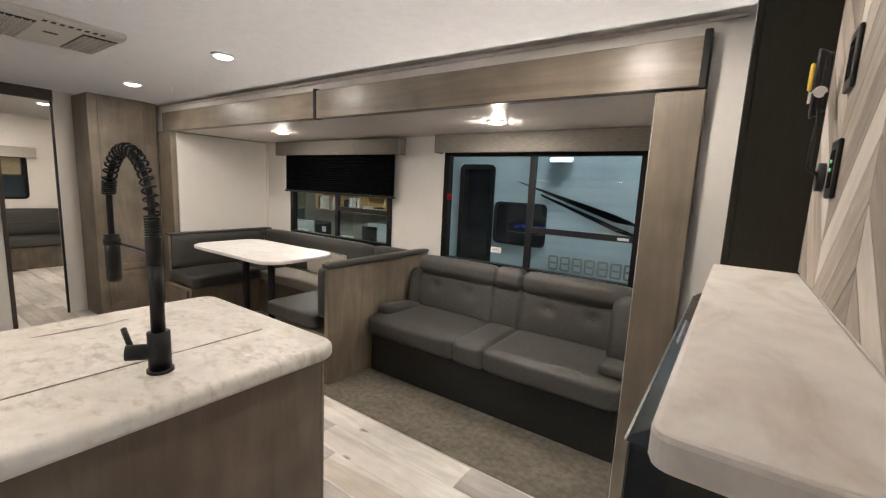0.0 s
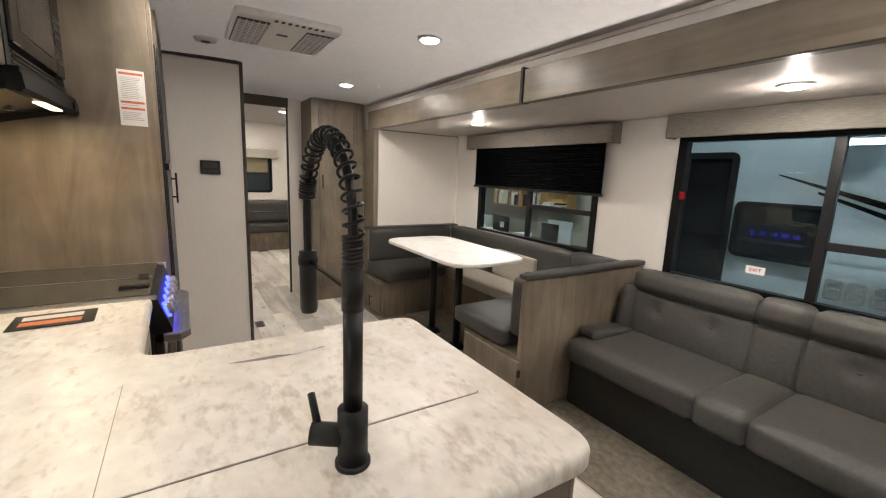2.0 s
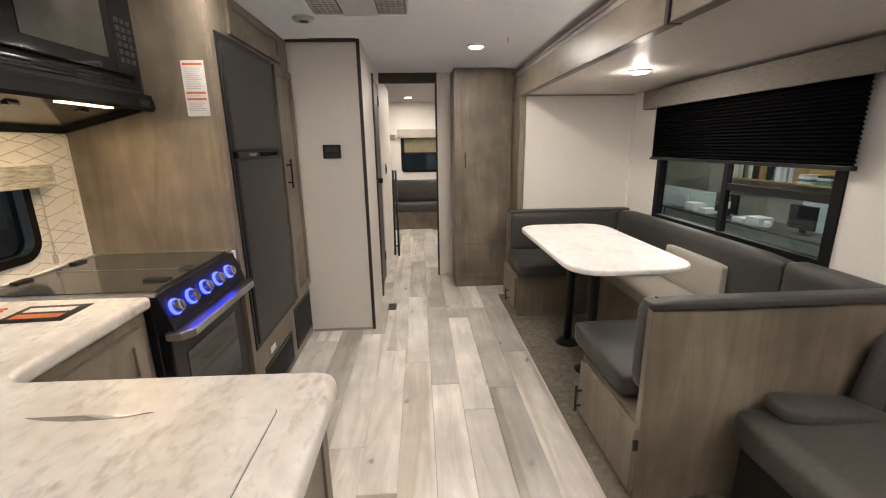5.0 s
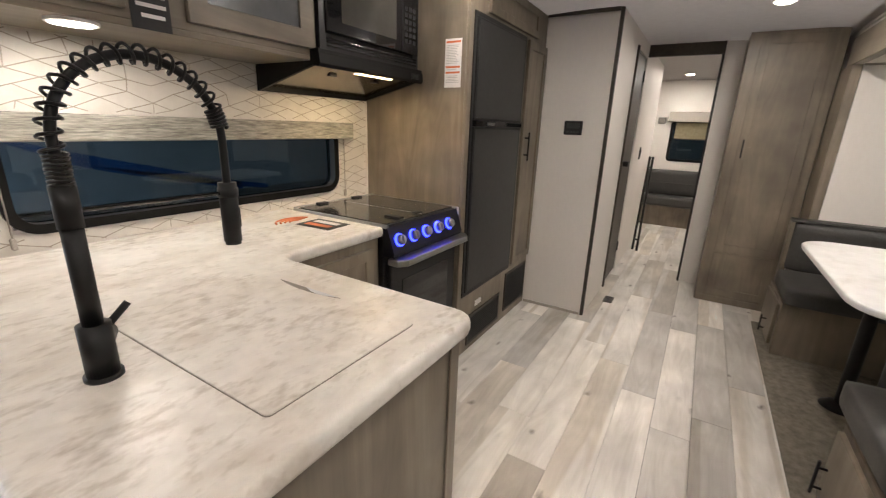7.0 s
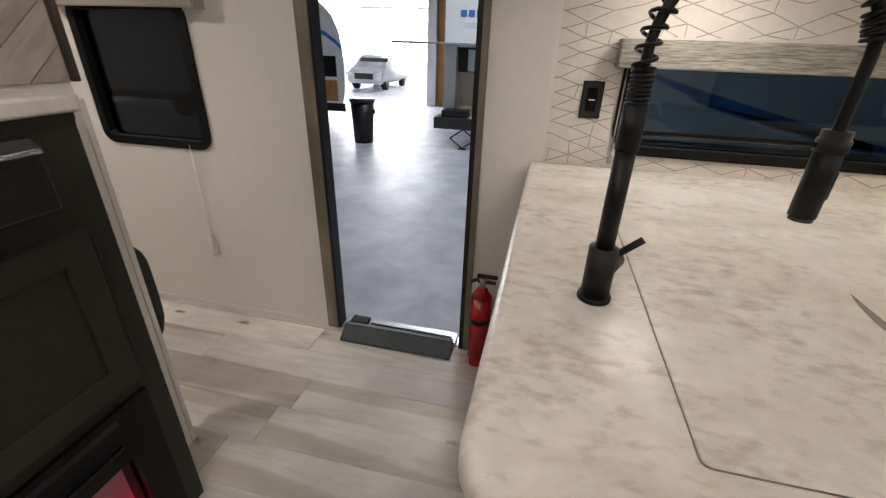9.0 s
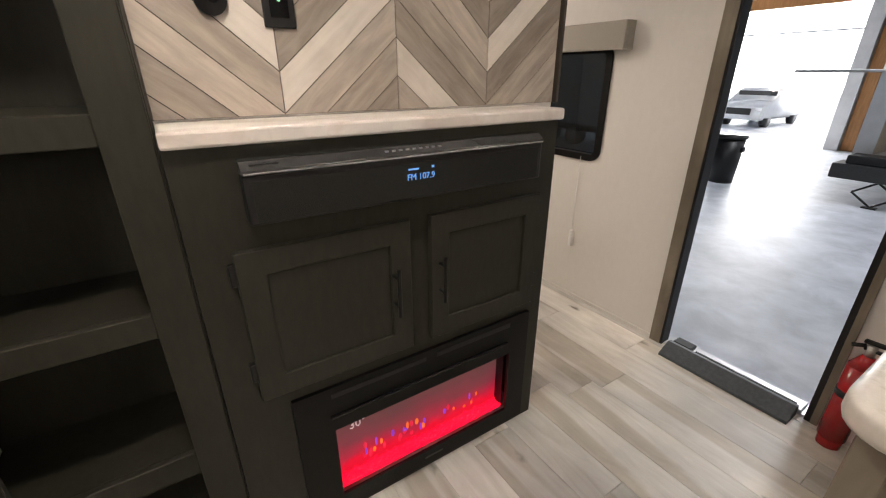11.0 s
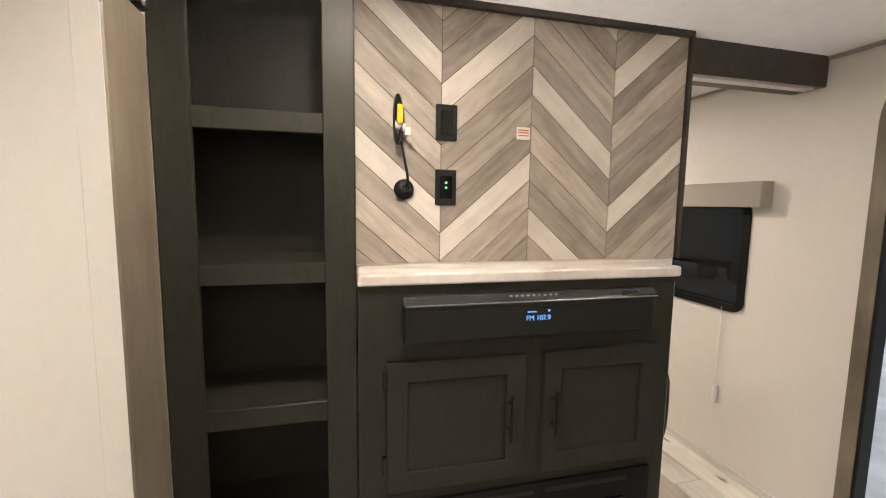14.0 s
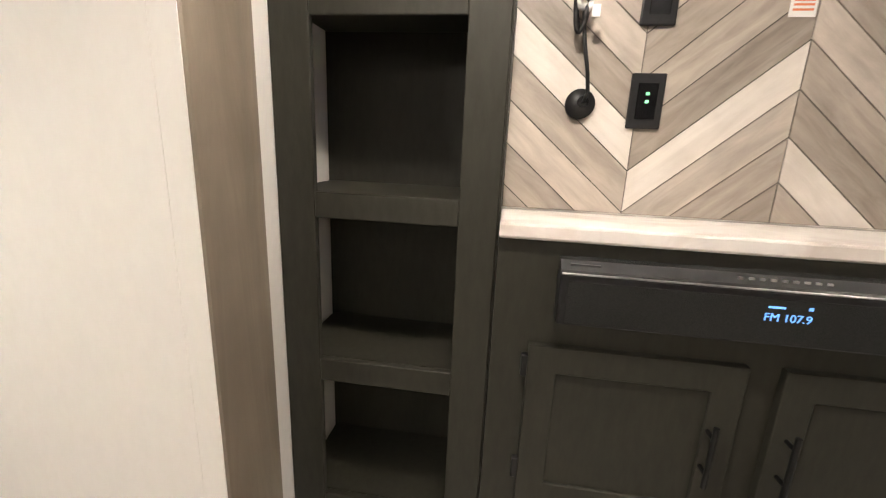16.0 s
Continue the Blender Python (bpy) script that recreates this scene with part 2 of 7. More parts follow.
def surface(name, dark, light, scale=8.0, stretch=(1, 1, 1), rough=0.5, metal=0.0, bump=0.05, fine=60.0, low=0.35, high=0.65,
            blotch=0.15, blotch_scale=1.3, vary=0.0, coat=0.0, detail=6.0, distort=0.0, spec=0.5):
    """Two-scale procedural surface: a stretched grain between two colours, broad blotches, and a fine relief."""
    m, N, L, P = nodes_of(name)
    tc = N.new("ShaderNodeTexCoord")
    mp = N.new("ShaderNodeMapping")
    mp.inputs["Scale"].default_value = stretch
    coords = tc.outputs["Object"]
    info = None
    if vary:
        info = N.new("ShaderNodeObjectInfo")
        shift = N.new("ShaderNodeVectorMath")
        shift.operation = "MULTIPLY_ADD"
        comb = N.new("ShaderNodeCombineXYZ")
        for k in range(3):
            L.new(info.outputs["Random"], comb.inputs[k])
        L.new(comb.outputs[0], shift.inputs[0])
        shift.inputs[1].default_value = (37.0, 21.0, 11.0)
        L.new(coords, shift.inputs[2])
        coords = shift.outputs[0]
    L.new(coords, mp.inputs["Vector"])
    n1 = N.new("ShaderNodeTexNoise")
    n1.inputs["Scale"].default_value, n1.inputs["Detail"].default_value, n1.inputs["Distortion"].default_value = scale, detail, distort
    n1.inputs["Roughness"].default_value = 0.6
    L.new(mp.outputs[0], n1.inputs["Vector"])
    ramp = N.new("ShaderNodeValToRGB")
    ramp.color_ramp.elements[0].position, ramp.color_ramp.elements[1].position = low, high
    ramp.color_ramp.elements[0].color, ramp.color_ramp.elements[1].color = (*dark, 1), (*light, 1)
    L.new(n1.outputs["Fac"], ramp.inputs[0])
    n2 = N.new("ShaderNodeTexNoise")
    n2.inputs["Scale"].default_value, n2.inputs["Detail"].default_value = blotch_scale, 3
    L.new(coords, n2.inputs["Vector"])
    mr = N.new("ShaderNodeMapRange")
    mr.inputs["From Min"].default_value, mr.inputs["From Max"].default_value = 0.3, 0.7
    mr.inputs["To Min"].default_value, mr.inputs["To Max"].default_value = 1 - blotch, 1 + blotch
    L.new(n2.outputs["Fac"], mr.inputs["Value"])
    value = mr.outputs[0]
    if vary:
        vr = N.new("ShaderNodeMapRange")
        vr.inputs["To Min"].default_value, vr.inputs["To Max"].default_value = 1 - vary, 1 + vary
        L.new(info.outputs["Random"], vr.inputs["Value"])
        mm = N.new("ShaderNodeMath")
        mm.operation = "MULTIPLY"
        L.new(value, mm.inputs[0])
        L.new(vr.outputs[0], mm.inputs[1])
        value = mm.outputs[0]
    mul = N.new("ShaderNodeMix")
    mul.data_type, mul.blend_type = "RGBA", "MULTIPLY"
    mul.inputs["Factor"].default_value = 1.0
    L.new(ramp.outputs[0], mul.inputs["A"])
    L.new(value, mul.inputs["B"])
    L.new(mul.outputs["Result"], P.inputs["Base Color"])
    P.inputs["Roughness"].default_value, P.inputs["Metallic"].default_value = rough, metal
    P.inputs["Coat Weight"].default_value = coat
    P.inputs["Specular IOR Level"].default_value = spec
    if bump:
        n3 = N.new("ShaderNodeTexNoise")
        n3.inputs["Scale"].default_value, n3.inputs["Detail"].default_value = fine, 4
        L.new(mp.outputs[0], n3.inputs["Vector"])
        bp = N.new("ShaderNodeBump")
        bp.inputs["Strength"].default_value, bp.inputs["Distance"].default_value = bump, 0.004
        L.new(n3.outputs["Fac"], bp.inputs["Height"])
        L.new(bp.outputs[0], P.inputs["Normal"])
    return m


def glow(name, color, strength):
    m, N, L, P = nodes_of(name)
    P.inputs["Base Color"].default_value = (*color, 1)
    P.inputs["Emission Color"].default_value = (*color, 1)
    P.inputs["Emission Strength"].default_value = strength
    return m


def glass(name, tint, rough=0.0):
    m, N, L, P = nodes_of(name)
    P.inputs["Base Color"].default_value = (*tint, 1)
    P.inputs["Roughness"].default_value = rough
    P.inputs["Transmission Weight"].default_value = 1.0
    P.inputs["IOR"].default_value = 1.45
    return m


M_WALL = surface("wall_vinyl", (0.737, 0.702, 0.657), (0.757, 0.722, 0.677), 25, (2, 2, 1), 0.55, bump=0.03, fine=200, blotch=0.025)
M_CEIL = surface("ceiling_vinyl", (0.625, 0.573, 0.53), (0.665, 0.613, 0.57), 20, (1, 1, 1), 0.5, bump=0.03, fine=120, blotch=0.03)
M_WOOD = surface("taupe_wood_laminate", (0.132, 0.107, 0.078), (0.232, 0.197, 0.150), 2.4, (3.4, 3.4, 0.42), 0.42, bump=0.04, fine=40, low=0.25, high=0.75, blotch=0.36, blotch_scale=3.0, distort=1.9, detail=9)
M_WOODX = surface("taupe_wood_laminate_level", (0.132, 0.107, 0.078), (0.232, 0.197, 0.150), 2.4, (0.42, 3.4, 3.4), 0.36, bump=0.04, fine=40, low=0.25, high=0.75, blotch=0.34, blotch_scale=3.0, distort=1.9, detail=9)
M_DARK = surface("charcoal_cabinet", (0.026, 0.0248, 0.019), (0.033, 0.0315, 0.0242), 20, (3, 3, 0.9), 0.48, bump=0.03, fine=120, blotch=0.1, spec=0.22)
M_MANTEL = surface("pale_beige_laminate", (0.56, 0.485, 0.43), (0.76, 0.71, 0.665), 7, (1.4, 0.7, 1), 0.38, bump=0.01, low=0.28, high=0.52, blotch=0.07, blotch_scale=14, detail=11, distort=0.7)
M_BROWN = surface("dark_brown_trim", (0.035, 0.027, 0.02), (0.055, 0.044, 0.034), 18, (1, 1, 1), 0.45, blotch=0.1)
M_COUNTER = surface("marbled_laminate", (0.60, 0.54, 0.47), (0.76, 0.72, 0.665), 6.0, (1, 1.5, 1), 0.36, bump=0.012, fine=80, low=0.28, high=0.56, blotch=0.07, blotch_scale=24, detail=10, distort=0.5)
# small brown flecks gathered in drifts
_n, _l = M_COUNTER.node_tree.nodes, M_COUNTER.node_tree.links
_p = _n["Principled BSDF"]
_old = _p.inputs["Base Color"].links[0].from_socket
_tc = next(k for k in _n if k.bl_idname == "ShaderNodeTexCoord")
_mp = _n.new("ShaderNodeMapping")
_mp.inputs["Scale"].default_value = (1.0, 1.9, 1.0)
_mp.inputs["Rotation"].default_value = (0, 0, 0.5)
_l.new(_tc.outputs["Object"], _mp.inputs["Vector"])
_f = _n.new("ShaderNodeTexNoise")
_f.inputs["Scale"].default_value, _f.inputs["Detail"].default_value = 30.0, 11.0
_l.new(_mp.outputs[0], _f.inputs["Vector"])
_g = _n.new("ShaderNodeTexNoise")
_g.inputs["Scale"].default_value, _g.inputs["Detail"].default_value = 4.0, 2.0
_l.new(_mp.outputs[0], _g.inputs["Vector"])
_a = _n.new("ShaderNodeMath")
_a.operation = "MULTIPLY_ADD"
_a.inputs[1].default_value = 0.55
_l.new(_g.outputs["Fac"], _a.inputs[0])
_l.new(_f.outputs["Fac"], _a.inputs[2])
_r = _n.new("ShaderNodeMapRange")
_r.inputs["From Min"].default_value, _r.inputs["From Max"].default_value = 0.80, 1.10
_r.inputs["To Max"].default_value = 0.6
_l.new(_a.outputs[0], _r.inputs["Value"])
_m = _n.new("ShaderNodeMix")
_m.data_type = "RGBA"
_l.new(_r.outputs[0], _m.inputs["Factor"])
_l.new(_old, _m.inputs["A"])
_m.inputs["B"].default_value = (0.30, 0.23, 0.155, 1)
_l.new(_m.outputs["Result"], _p.inputs["Base Color"])
M_TABLE = surface("white_marbled_laminate", (0.65, 0.625, 0.595), (0.75, 0.735, 0.72), 5.5, (1, 1.6, 1), 0.36, bump=0.01, low=0.3, high=0.5, blotch=0.05, blotch_scale=12, detail=10, distort=0.6)
M_PLANK = surface("weathered_oak_vinyl", (0.52, 0.485, 0.435), (0.80, 0.77, 0.725), 1.8, (1.1, 6.5, 1), 0.40, bump=0.05, fine=30, low=0.2, high=0.8, blotch=0.22, blotch_scale=2.2, vary=0.27, detail=9, distort=1.6)
# printed strips and knots in the planks
_n, _l = M_PLANK.node_tree.nodes, M_PLANK.node_tree.links
_p = _n["Principled BSDF"]
_old = _p.inputs["Base Color"].links[0].from_socket
_shift = next(k for k in _n if k.bl_idname == "ShaderNodeVectorMath")
_mp = _n.new("ShaderNodeMapping")
_mp.inputs["Scale"].default_value = (1.0, 2.0, 1.0)
_l.new(_shift.outputs[0], _mp.inputs["Vector"])
_v = _n.new("ShaderNodeTexVoronoi")
_v.voronoi_dimensions = "2D"
_v.inputs["Scale"].default_value = 2.6
_wob = _n.new("ShaderNodeTexNoise")
_wob.inputs["Scale"].default_value, _wob.inputs["Detail"].default_value = 14.0, 3.0
_l.new(_mp.outputs[0], _wob.inputs["Vector"])
_add = _n.new("ShaderNodeVectorMath")
_add.operation = "MULTIPLY_ADD"
_add.inputs[1].default_value = (0.11, 0.07, 0.0)
_l.new(_wob.outputs["Color"], _add.inputs[0])
_l.new(_mp.outputs[0], _add.inputs[2])
_l.new(_add.outputs[0], _v.inputs["Vector"])
_some = _n.new("ShaderNodeSeparateColor")
_l.new(_v.outputs["Color"], _some.inputs[0])
_pick = _n.new("ShaderNodeMapRange")
_pick.inputs["From Min"].default_value, _pick.inputs["From Max"].default_value = 0.62, 0.95
_l.new(_some.outputs[0], _pick.inputs["Value"])
_r = _n.new("ShaderNodeValToRGB")
_r.color_ramp.elements[0].position, _r.color_ramp.elements[1].position = 0.01, 0.09
_r.color_ramp.elements[0].color, _r.color_ramp.elements[1].color = (0.20, 0.17, 0.14, 1), (1, 1, 1, 1)
_l.new(_v.outputs["Distance"], _r.inputs[0])
_m = _n.new("ShaderNodeMix")
_m.data_type, _m.blend_type = "RGBA", "MULTIPLY"
_l.new(_pick.outputs[0], _m.inputs["Factor"])
_l.new(_old, _m.inputs["A"])
_l.new(_r.outputs[0], _m.inputs["B"])
_l.new(_m.outputs["Result"], _p.inputs["Base Color"])
_mq = _n.new("ShaderNodeMapping")
_mq.inputs["Scale"].default_value = (0.25, 4.6, 1.0)
_l.new(_shift.outputs[0], _mq.inputs["Vector"])
_s = _n.new("ShaderNodeTexNoise")
_s.inputs["Scale"].default_value, _s.inputs["Detail"].default_value, _s.inputs["Distortion"].default_value = 1.2, 2.0, 0.25
_l.new(_mq.outputs[0], _s.inputs["Vector"])
_q = _n.new("ShaderNodeValToRGB")
_q.color_ramp.elements[0].position, _q.color_ramp.elements[1].position = 0.42, 0.455
_q.color_ramp.elements[0].color, _q.color_ramp.elements[1].color = (0.81, 0.775, 0.725, 1), (1.0, 1.0, 1.0, 1)
_l.new(_s.outputs["Fac"], _q.inputs[0])
_w = _n.new("ShaderNodeMix")
_w.data_type, _w.blend_type = "RGBA", "MULTIPLY"
_w.inputs["Factor"].default_value = 1.0
_l.new(_m.outputs["Result"], _w.inputs["A"])
_l.new(_q.outputs[0], _w.inputs["B"])
_l.new(_w.outputs["Result"], _p.inputs["Base Color"])
M_ACWHITE = surface("white_moulded_plastic", (0.86, 0.845, 0.825), (0.90, 0.885, 0.865), 30, (1, 1, 1), 0.5, bump=0.02, blotch=0.03)
M_CARPET = surface("grey_beige_carpet", (0.155, 0.14, 0.112), (0.235, 0.212, 0.172), 30, (1, 1, 1), 0.95, bump=0.9, fine=420, blotch=0.14, blotch_scale=5, spec=0.1)
M_LEATHER = surface("grey_faux_leather", (0.048, 0.046, 0.041), (0.064, 0.061, 0.055), 60, (1, 1, 1), 0.58, bump=0.16, fine=320, blotch=0.08, blotch_scale=4)
M_SKIRT = surface("dark_grey_fabric", (0.020, 0.020, 0.0185), (0.028, 0.028, 0.026), 120, (1, 1, 1), 0.8, bump=0.2, fine=500, blotch=0.08, spec=0.2)
M_VINYLGREY = surface("charcoal_vinyl_cushion", (0.040, 0.039, 0.036), (0.052, 0.051, 0.047), 60, (1, 1, 1), 0.5, bump=0.12, fine=320, blotch=0.08)
M_BEIGE = surface("light_taupe_fabric", (0.33, 0.30, 0.26), (0.42, 0.39, 0.34), 200, (1, 1, 1), 0.8, bump=0.2, fine=400, blotch=0.06)
M_VALANCE = surface("grey_valance_fabric", (0.16, 0.145, 0.125), (0.24, 0.22, 0.19), 90, (0.25, 1, 3), 0.8, bump=0.2, fine=120, blotch=0.06)
M_WOVEN = surface("woven_grey_valance", (0.13, 0.125, 0.105), (0.44, 0.42, 0.36), 55, (0.35, 1, 4), 0.75, bump=0.6, fine=60, low=0.3, high=0.7, blotch=0.1)
M_BLIND = surface("black_pleated_blind", (0.0025, 0.0025, 0.003), (0.004, 0.004, 0.0045), 200, (1, 1, 1), 0.9, bump=0.1, blotch=0.1, spec=0.05)
M_BLACK = surface("black_matte_metal", (0.004, 0.004, 0.004), (0.006, 0.006, 0.006), 60, (1, 1, 1), 0.42, bump=0.02, blotch=0.1, spec=0.35)
M_ENAMEL = surface("matte_black_enamel", (0.0025, 0.0024, 0.0022), (0.004, 0.0038, 0.0035), 60, (1, 1, 1), 0.5, bump=0.02, blotch=0.1, spec=0.22)
M_BLACKPL = surface("black_plastic", (0.006, 0.006, 0.0065), (0.011, 0.011, 0.012), 80, (1, 1, 1), 0.42, bump=0.04, blotch=0.1, spec=0.4)
M_FRIDGE = surface("dark_grey_fridge_panel", (0.020, 0.0205, 0.0205), (0.028, 0.0285, 0.0285), 40, (1, 1, 1), 0.38, bump=0.04, blotch=0.08)
M_GLOSS = surface("black_gloss", (0.006, 0.006, 0.007), (0.009, 0.009, 0.010), 20, (1, 1, 1), 0.06, bump=0, blotch=0.1)
M_SMOKE = surface("smoked_glass_cover", (0.045, 0.044, 0.038), (0.055, 0.053, 0.046), 10, (1, 1, 1), 0.12, bump=0, blotch=0.1)
M_FROST = surface("frosted_grey_glass", (0.085, 0.09, 0.095), (0.11, 0.115, 0.12), 10, (1, 1, 1), 0.22, bump=0, blotch=0.1)
M_STEEL = surface("brushed_steel", (0.42, 0.42, 0.42), (0.56, 0.56, 0.56), 30, (0.3, 6, 6), 0.28, 1.0, bump=0.03, blotch=0.1)
M_ALU = surface("aluminium", (0.55, 0.55, 0.56), (0.68, 0.68, 0.69), 30, (0.4, 5, 5), 0.35, 1.0, bump=0.03, blotch=0.1)
M_WHITEPL = surface("white_plastic", (0.80, 0.79, 0.77), (0.85, 0.84, 0.82), 30, (1, 1, 1), 0.45, bump=0.02, blotch=0.04)
M_PAPER = surface("white_paper", (0.76, 0.74, 0.72), (0.80, 0.78, 0.76), 40, (1, 1, 1), 0.7, bump=0.02, blotch=0.03)
M_ORANGE = surface("orange_print", (0.62, 0.16, 0.06), (0.70, 0.20, 0.08), 40, (1, 1, 1), 0.5, bump=0, blotch=0.05)
M_RED = surface("red_enamel", (0.36, 0.012, 0.014), (0.44, 0.018, 0.02), 20, (1, 1, 1), 0.22, bump=0, blotch=0.06)
M_YELLOW = surface("yellow_label", (0.75, 0.55, 0.03), (0.8, 0.6, 0.05), 20, (1, 1, 1), 0.5, bump=0)
M_WALLPAPER = surface("pale_wallpaper", (0.66, 0.62, 0.56), (0.74, 0.70, 0.64), 14, (1, 1, 1), 0.6, bump=0.05, blotch=0.05)
M_OLIVE = surface("olive_beige_cloth", (0.20, 0.175, 0.105), (0.26, 0.23, 0.145), 40, (1, 1, 1), 0.8, bump=0.1, blotch=0.1)
M_SEAM = surface("dark_grey_seam", (0.17, 0.148, 0.122), (0.26, 0.23, 0.195), 30, (1, 1, 1), 0.6, bump=0)
M_LINE = surface("brown_wallpaper_line", (0.36, 0.31, 0.25), (0.48, 0.43, 0.36), 30, (1, 1, 1), 0.6, bump=0)
M_CHEV = {k: surface("chevron_plank_" + k, a, b, 7.0, (0.9, 5, 5), 0.55, bump=0.12, fine=60, low=0.28, high=0.70, blotch=0.10, blotch_scale=7, vary=0.07, detail=12, distort=0.5) for k, a, b in (
    ("white", (0.62, 0.562, 0.50), (0.76, 0.703, 0.638)), ("light", (0.37, 0.318, 0.268), (0.58, 0.51, 0.44)),
    ("mid", (0.275, 0.233, 0.194), (0.47, 0.408, 0.346)), ("dark", (0.205, 0.172, 0.142), (0.39, 0.335, 0.281)))}
M_GROUT = surface("dark_joint", (0.05, 0.042, 0.035), (0.07, 0.06, 0.05), 20, bump=0)
M_PANE = glass("tinted_window_glass", (0.55, 0.66, 0.68))
M_PANE_DARK = glass("dark_tinted_window_glass", (0.105, 0.155, 0.185))
M_PANE_BLACK = glass("near_black_window_glass", (0.05, 0.07, 0.082))
M_LAMP = glow("lamp_lens", (1.0, 0.91, 0.77), 16.0)
M_LAMPCOOL = glow("cool_lamp_lens", (0.75, 0.86, 1.0), 25.0)
M_BLUE = glow("blue_knob_light", (0.02, 0.03, 1.0), 14.0)
M_DISPLAY = glow("blue_display", (0.16, 0.42, 1.0), 0.8)
M_GREENLED = glow("green_indicator", (0.25, 0.85, 0.40), 0.7)

# ---- structure ----
S_Y, N_Y, BACK_Y = 1.352, 3.757, 4.70
DOOR = (-1.682, -1.05, 0.0, 1.86)
KWIN = (-3.445, -2.165, 0.985, 1.30)
SWIN = (-0.505, 0.02, 0.86, 1.39)
W1 = (-4.985, -3.545, 0.79, 1.61)
W2 = (-2.945, -1.475, 0.77, 1.635)
FRONT_X, REAR_X = 1.7, -9.0

setting("wall_south", cells("y", S_Y - 0.05, S_Y, REAR_X - 0.05, FRONT_X, -0.16, 2.16, [DOOR, KWIN, SWIN]), M_WALL, "off-white textured vinyl wall with door and window openings", "wall")
setting("wall_north", cells("y", N_Y, N_Y + 0.045, REAR_X - 0.05, FRONT_X, -0.16, 2.16, [(-5.50, -1.26, -0.16, SLIDE_Z + 0.02)]), M_WALL, "off-white wall above and beside the slide-out opening", "wall")
setting("wall_east", cells("x", FRONT_X, FRONT_X + 0.05, S_Y - 0.05, N_Y + 0.045, -0.16, 2.16), M_WALL, "plain off-white bedroom end wall", "wall")
setting("wall_west", cells("x", REAR_X - 0.05, REAR_X, S_Y, N_Y, -0.16, 2.16, [(2.56, 3.33, 0.95, 1.5)]), M_WALL, "off-white bunkroom end wall with a window", "wall")
setting("wall_slide_back", cells("y", BACK_Y, BACK_Y + 0.045, -5.52, -1.26, -0.1, 1.86, [W1, W2]), M_WALL, "off-white slide-out wall with two windows", "wall")
setting("wall_slide_west", cells("x", -5.50, -5.452, N_Y, BACK_Y, -0.1, 1.86), M_WALL, "off-white slide-out end wall beside the dinette", "wall")
setting("wall_slide_east", cells("x", -1.308, -1.26, N_Y, BACK_Y, -0.1, 1.86), M_WALL, "off-white slide-out end wall beside the sofa", "wall")
setting("ceiling_slide", box(-5.50, -1.26, N_Y + 0.002, BACK_Y, SLIDE_Z, SLIDE_Z + 0.03), M_CEIL, "white slide-out ceiling panel", "ceiling")
# the door wall in the hall and the bathroom box
setting("wall_bath_front", cells("x", -4.85, -4.80, S_Y, 2.46, 0.0, 2.16), M_WALL, "off-white bathroom wall panel beside the fridge cabinet", "wall")
setting("wall_bath_side", cells("y", 2.41, 2.46, -7.5, -4.85, 0.0, 2.16, [(-6.12, -5.52, -0.01, 1.95)]), M_WALL, "off-white hall wall with a bathroom door", "wall")
setting("wall_bath_rear", cells("x", -7.55, -7.5, S_Y, 2.46, 0.0, 2.16), M_WALL, "off-white bunkroom partition", "wall")
setting("wall_hall", cells("x", -6.18, -6.13, 2.46, N_Y, 0.0, 2.16, [(2.4, 3.02, -0.01, 2.2)]), M_WALL, "off-white partition beside the hall doorway", "wall")

bm = bmesh.new()
xs, ys = np.linspace(REAR_X - 0.02, FRONT_X, 60), np.linspace(S_Y - 0.02, N_Y + 0.02, 20)
low = [[bm.verts.new((x, y, ceiling_z(x, y))) for y in ys] for x in xs]
for i in range(len(xs) - 1):
    for j in range(len(ys) - 1):
        bm.faces.new((low[i][j], low[i][j + 1], low[i + 1][j + 1], low[i + 1][j]))
bmesh.ops.solidify(bm, geom=bm.faces[:], thickness=-0.05)
setting("ceiling", bm, M_CEIL, "white slightly arched caravan ceiling", "ceiling", True)
setting("subfloor", box(REAR_X - 0.05, FRONT_X + 0.05, S_Y - 0.05, N_Y + 0.04, -0.16, -0.012), M_BROWN, "dark subfloor under the planks", "floor")
setting("floor_slide", box(-5.45, -1.31, N_Y + 0.041, BACK_Y, -0.1, -0.012), M_BROWN, "slide-out floor under the carpet", "floor")
setting("carpet", box(-5.45, -1.31, 3.545, BACK_Y, -0.011, 0.006, 0.004, 2), M_CARPET, "grey-beige short-pile carpet strip", "carpet")

# trims
setting("trim_bath_corner", box(-4.815, -4.793, 2.445, 2.468, 0.0, 2.055, 0.002, 1), M_BROWN, "dark brown corner trim", "trim")
setting("trim_bath_top", box(-4.80, -4.79, 1.99, 2.445, 2.035, 2.058), M_BROWN, "thin dark ceiling trim", "trim")
setting("trim_hall_header", box(-6.135, -6.09, 2.47, 3.03, 1.955, 2.05, 0.003, 1), M_BROWN, "dark brown pocket-door header", "trim")
setting("trim_hall_jamb", box(-6.135, -6.118, 3.012, 3.03, 0.0, 1.955), M_BLACKPL, "thin black door jamb", "trim")
setting("trim_ceiling_north", box(-5.70, -1.05, N_Y - 0.012, N_Y, 1.995, 2.012), M_CEIL, "thin ceiling moulding", "trim")
setting("baseboard_south", box(-1.0, FRONT_X, S_Y, S_Y + 0.007, 0.0, 0.022), M_WALL, "low off-white base moulding", "baseboard")
setting("baseboard_bath", box(-4.80, -4.79, 2.0, 2.44, 0.0, 0.018), M_BEIGE, "thin base moulding", "baseboard")
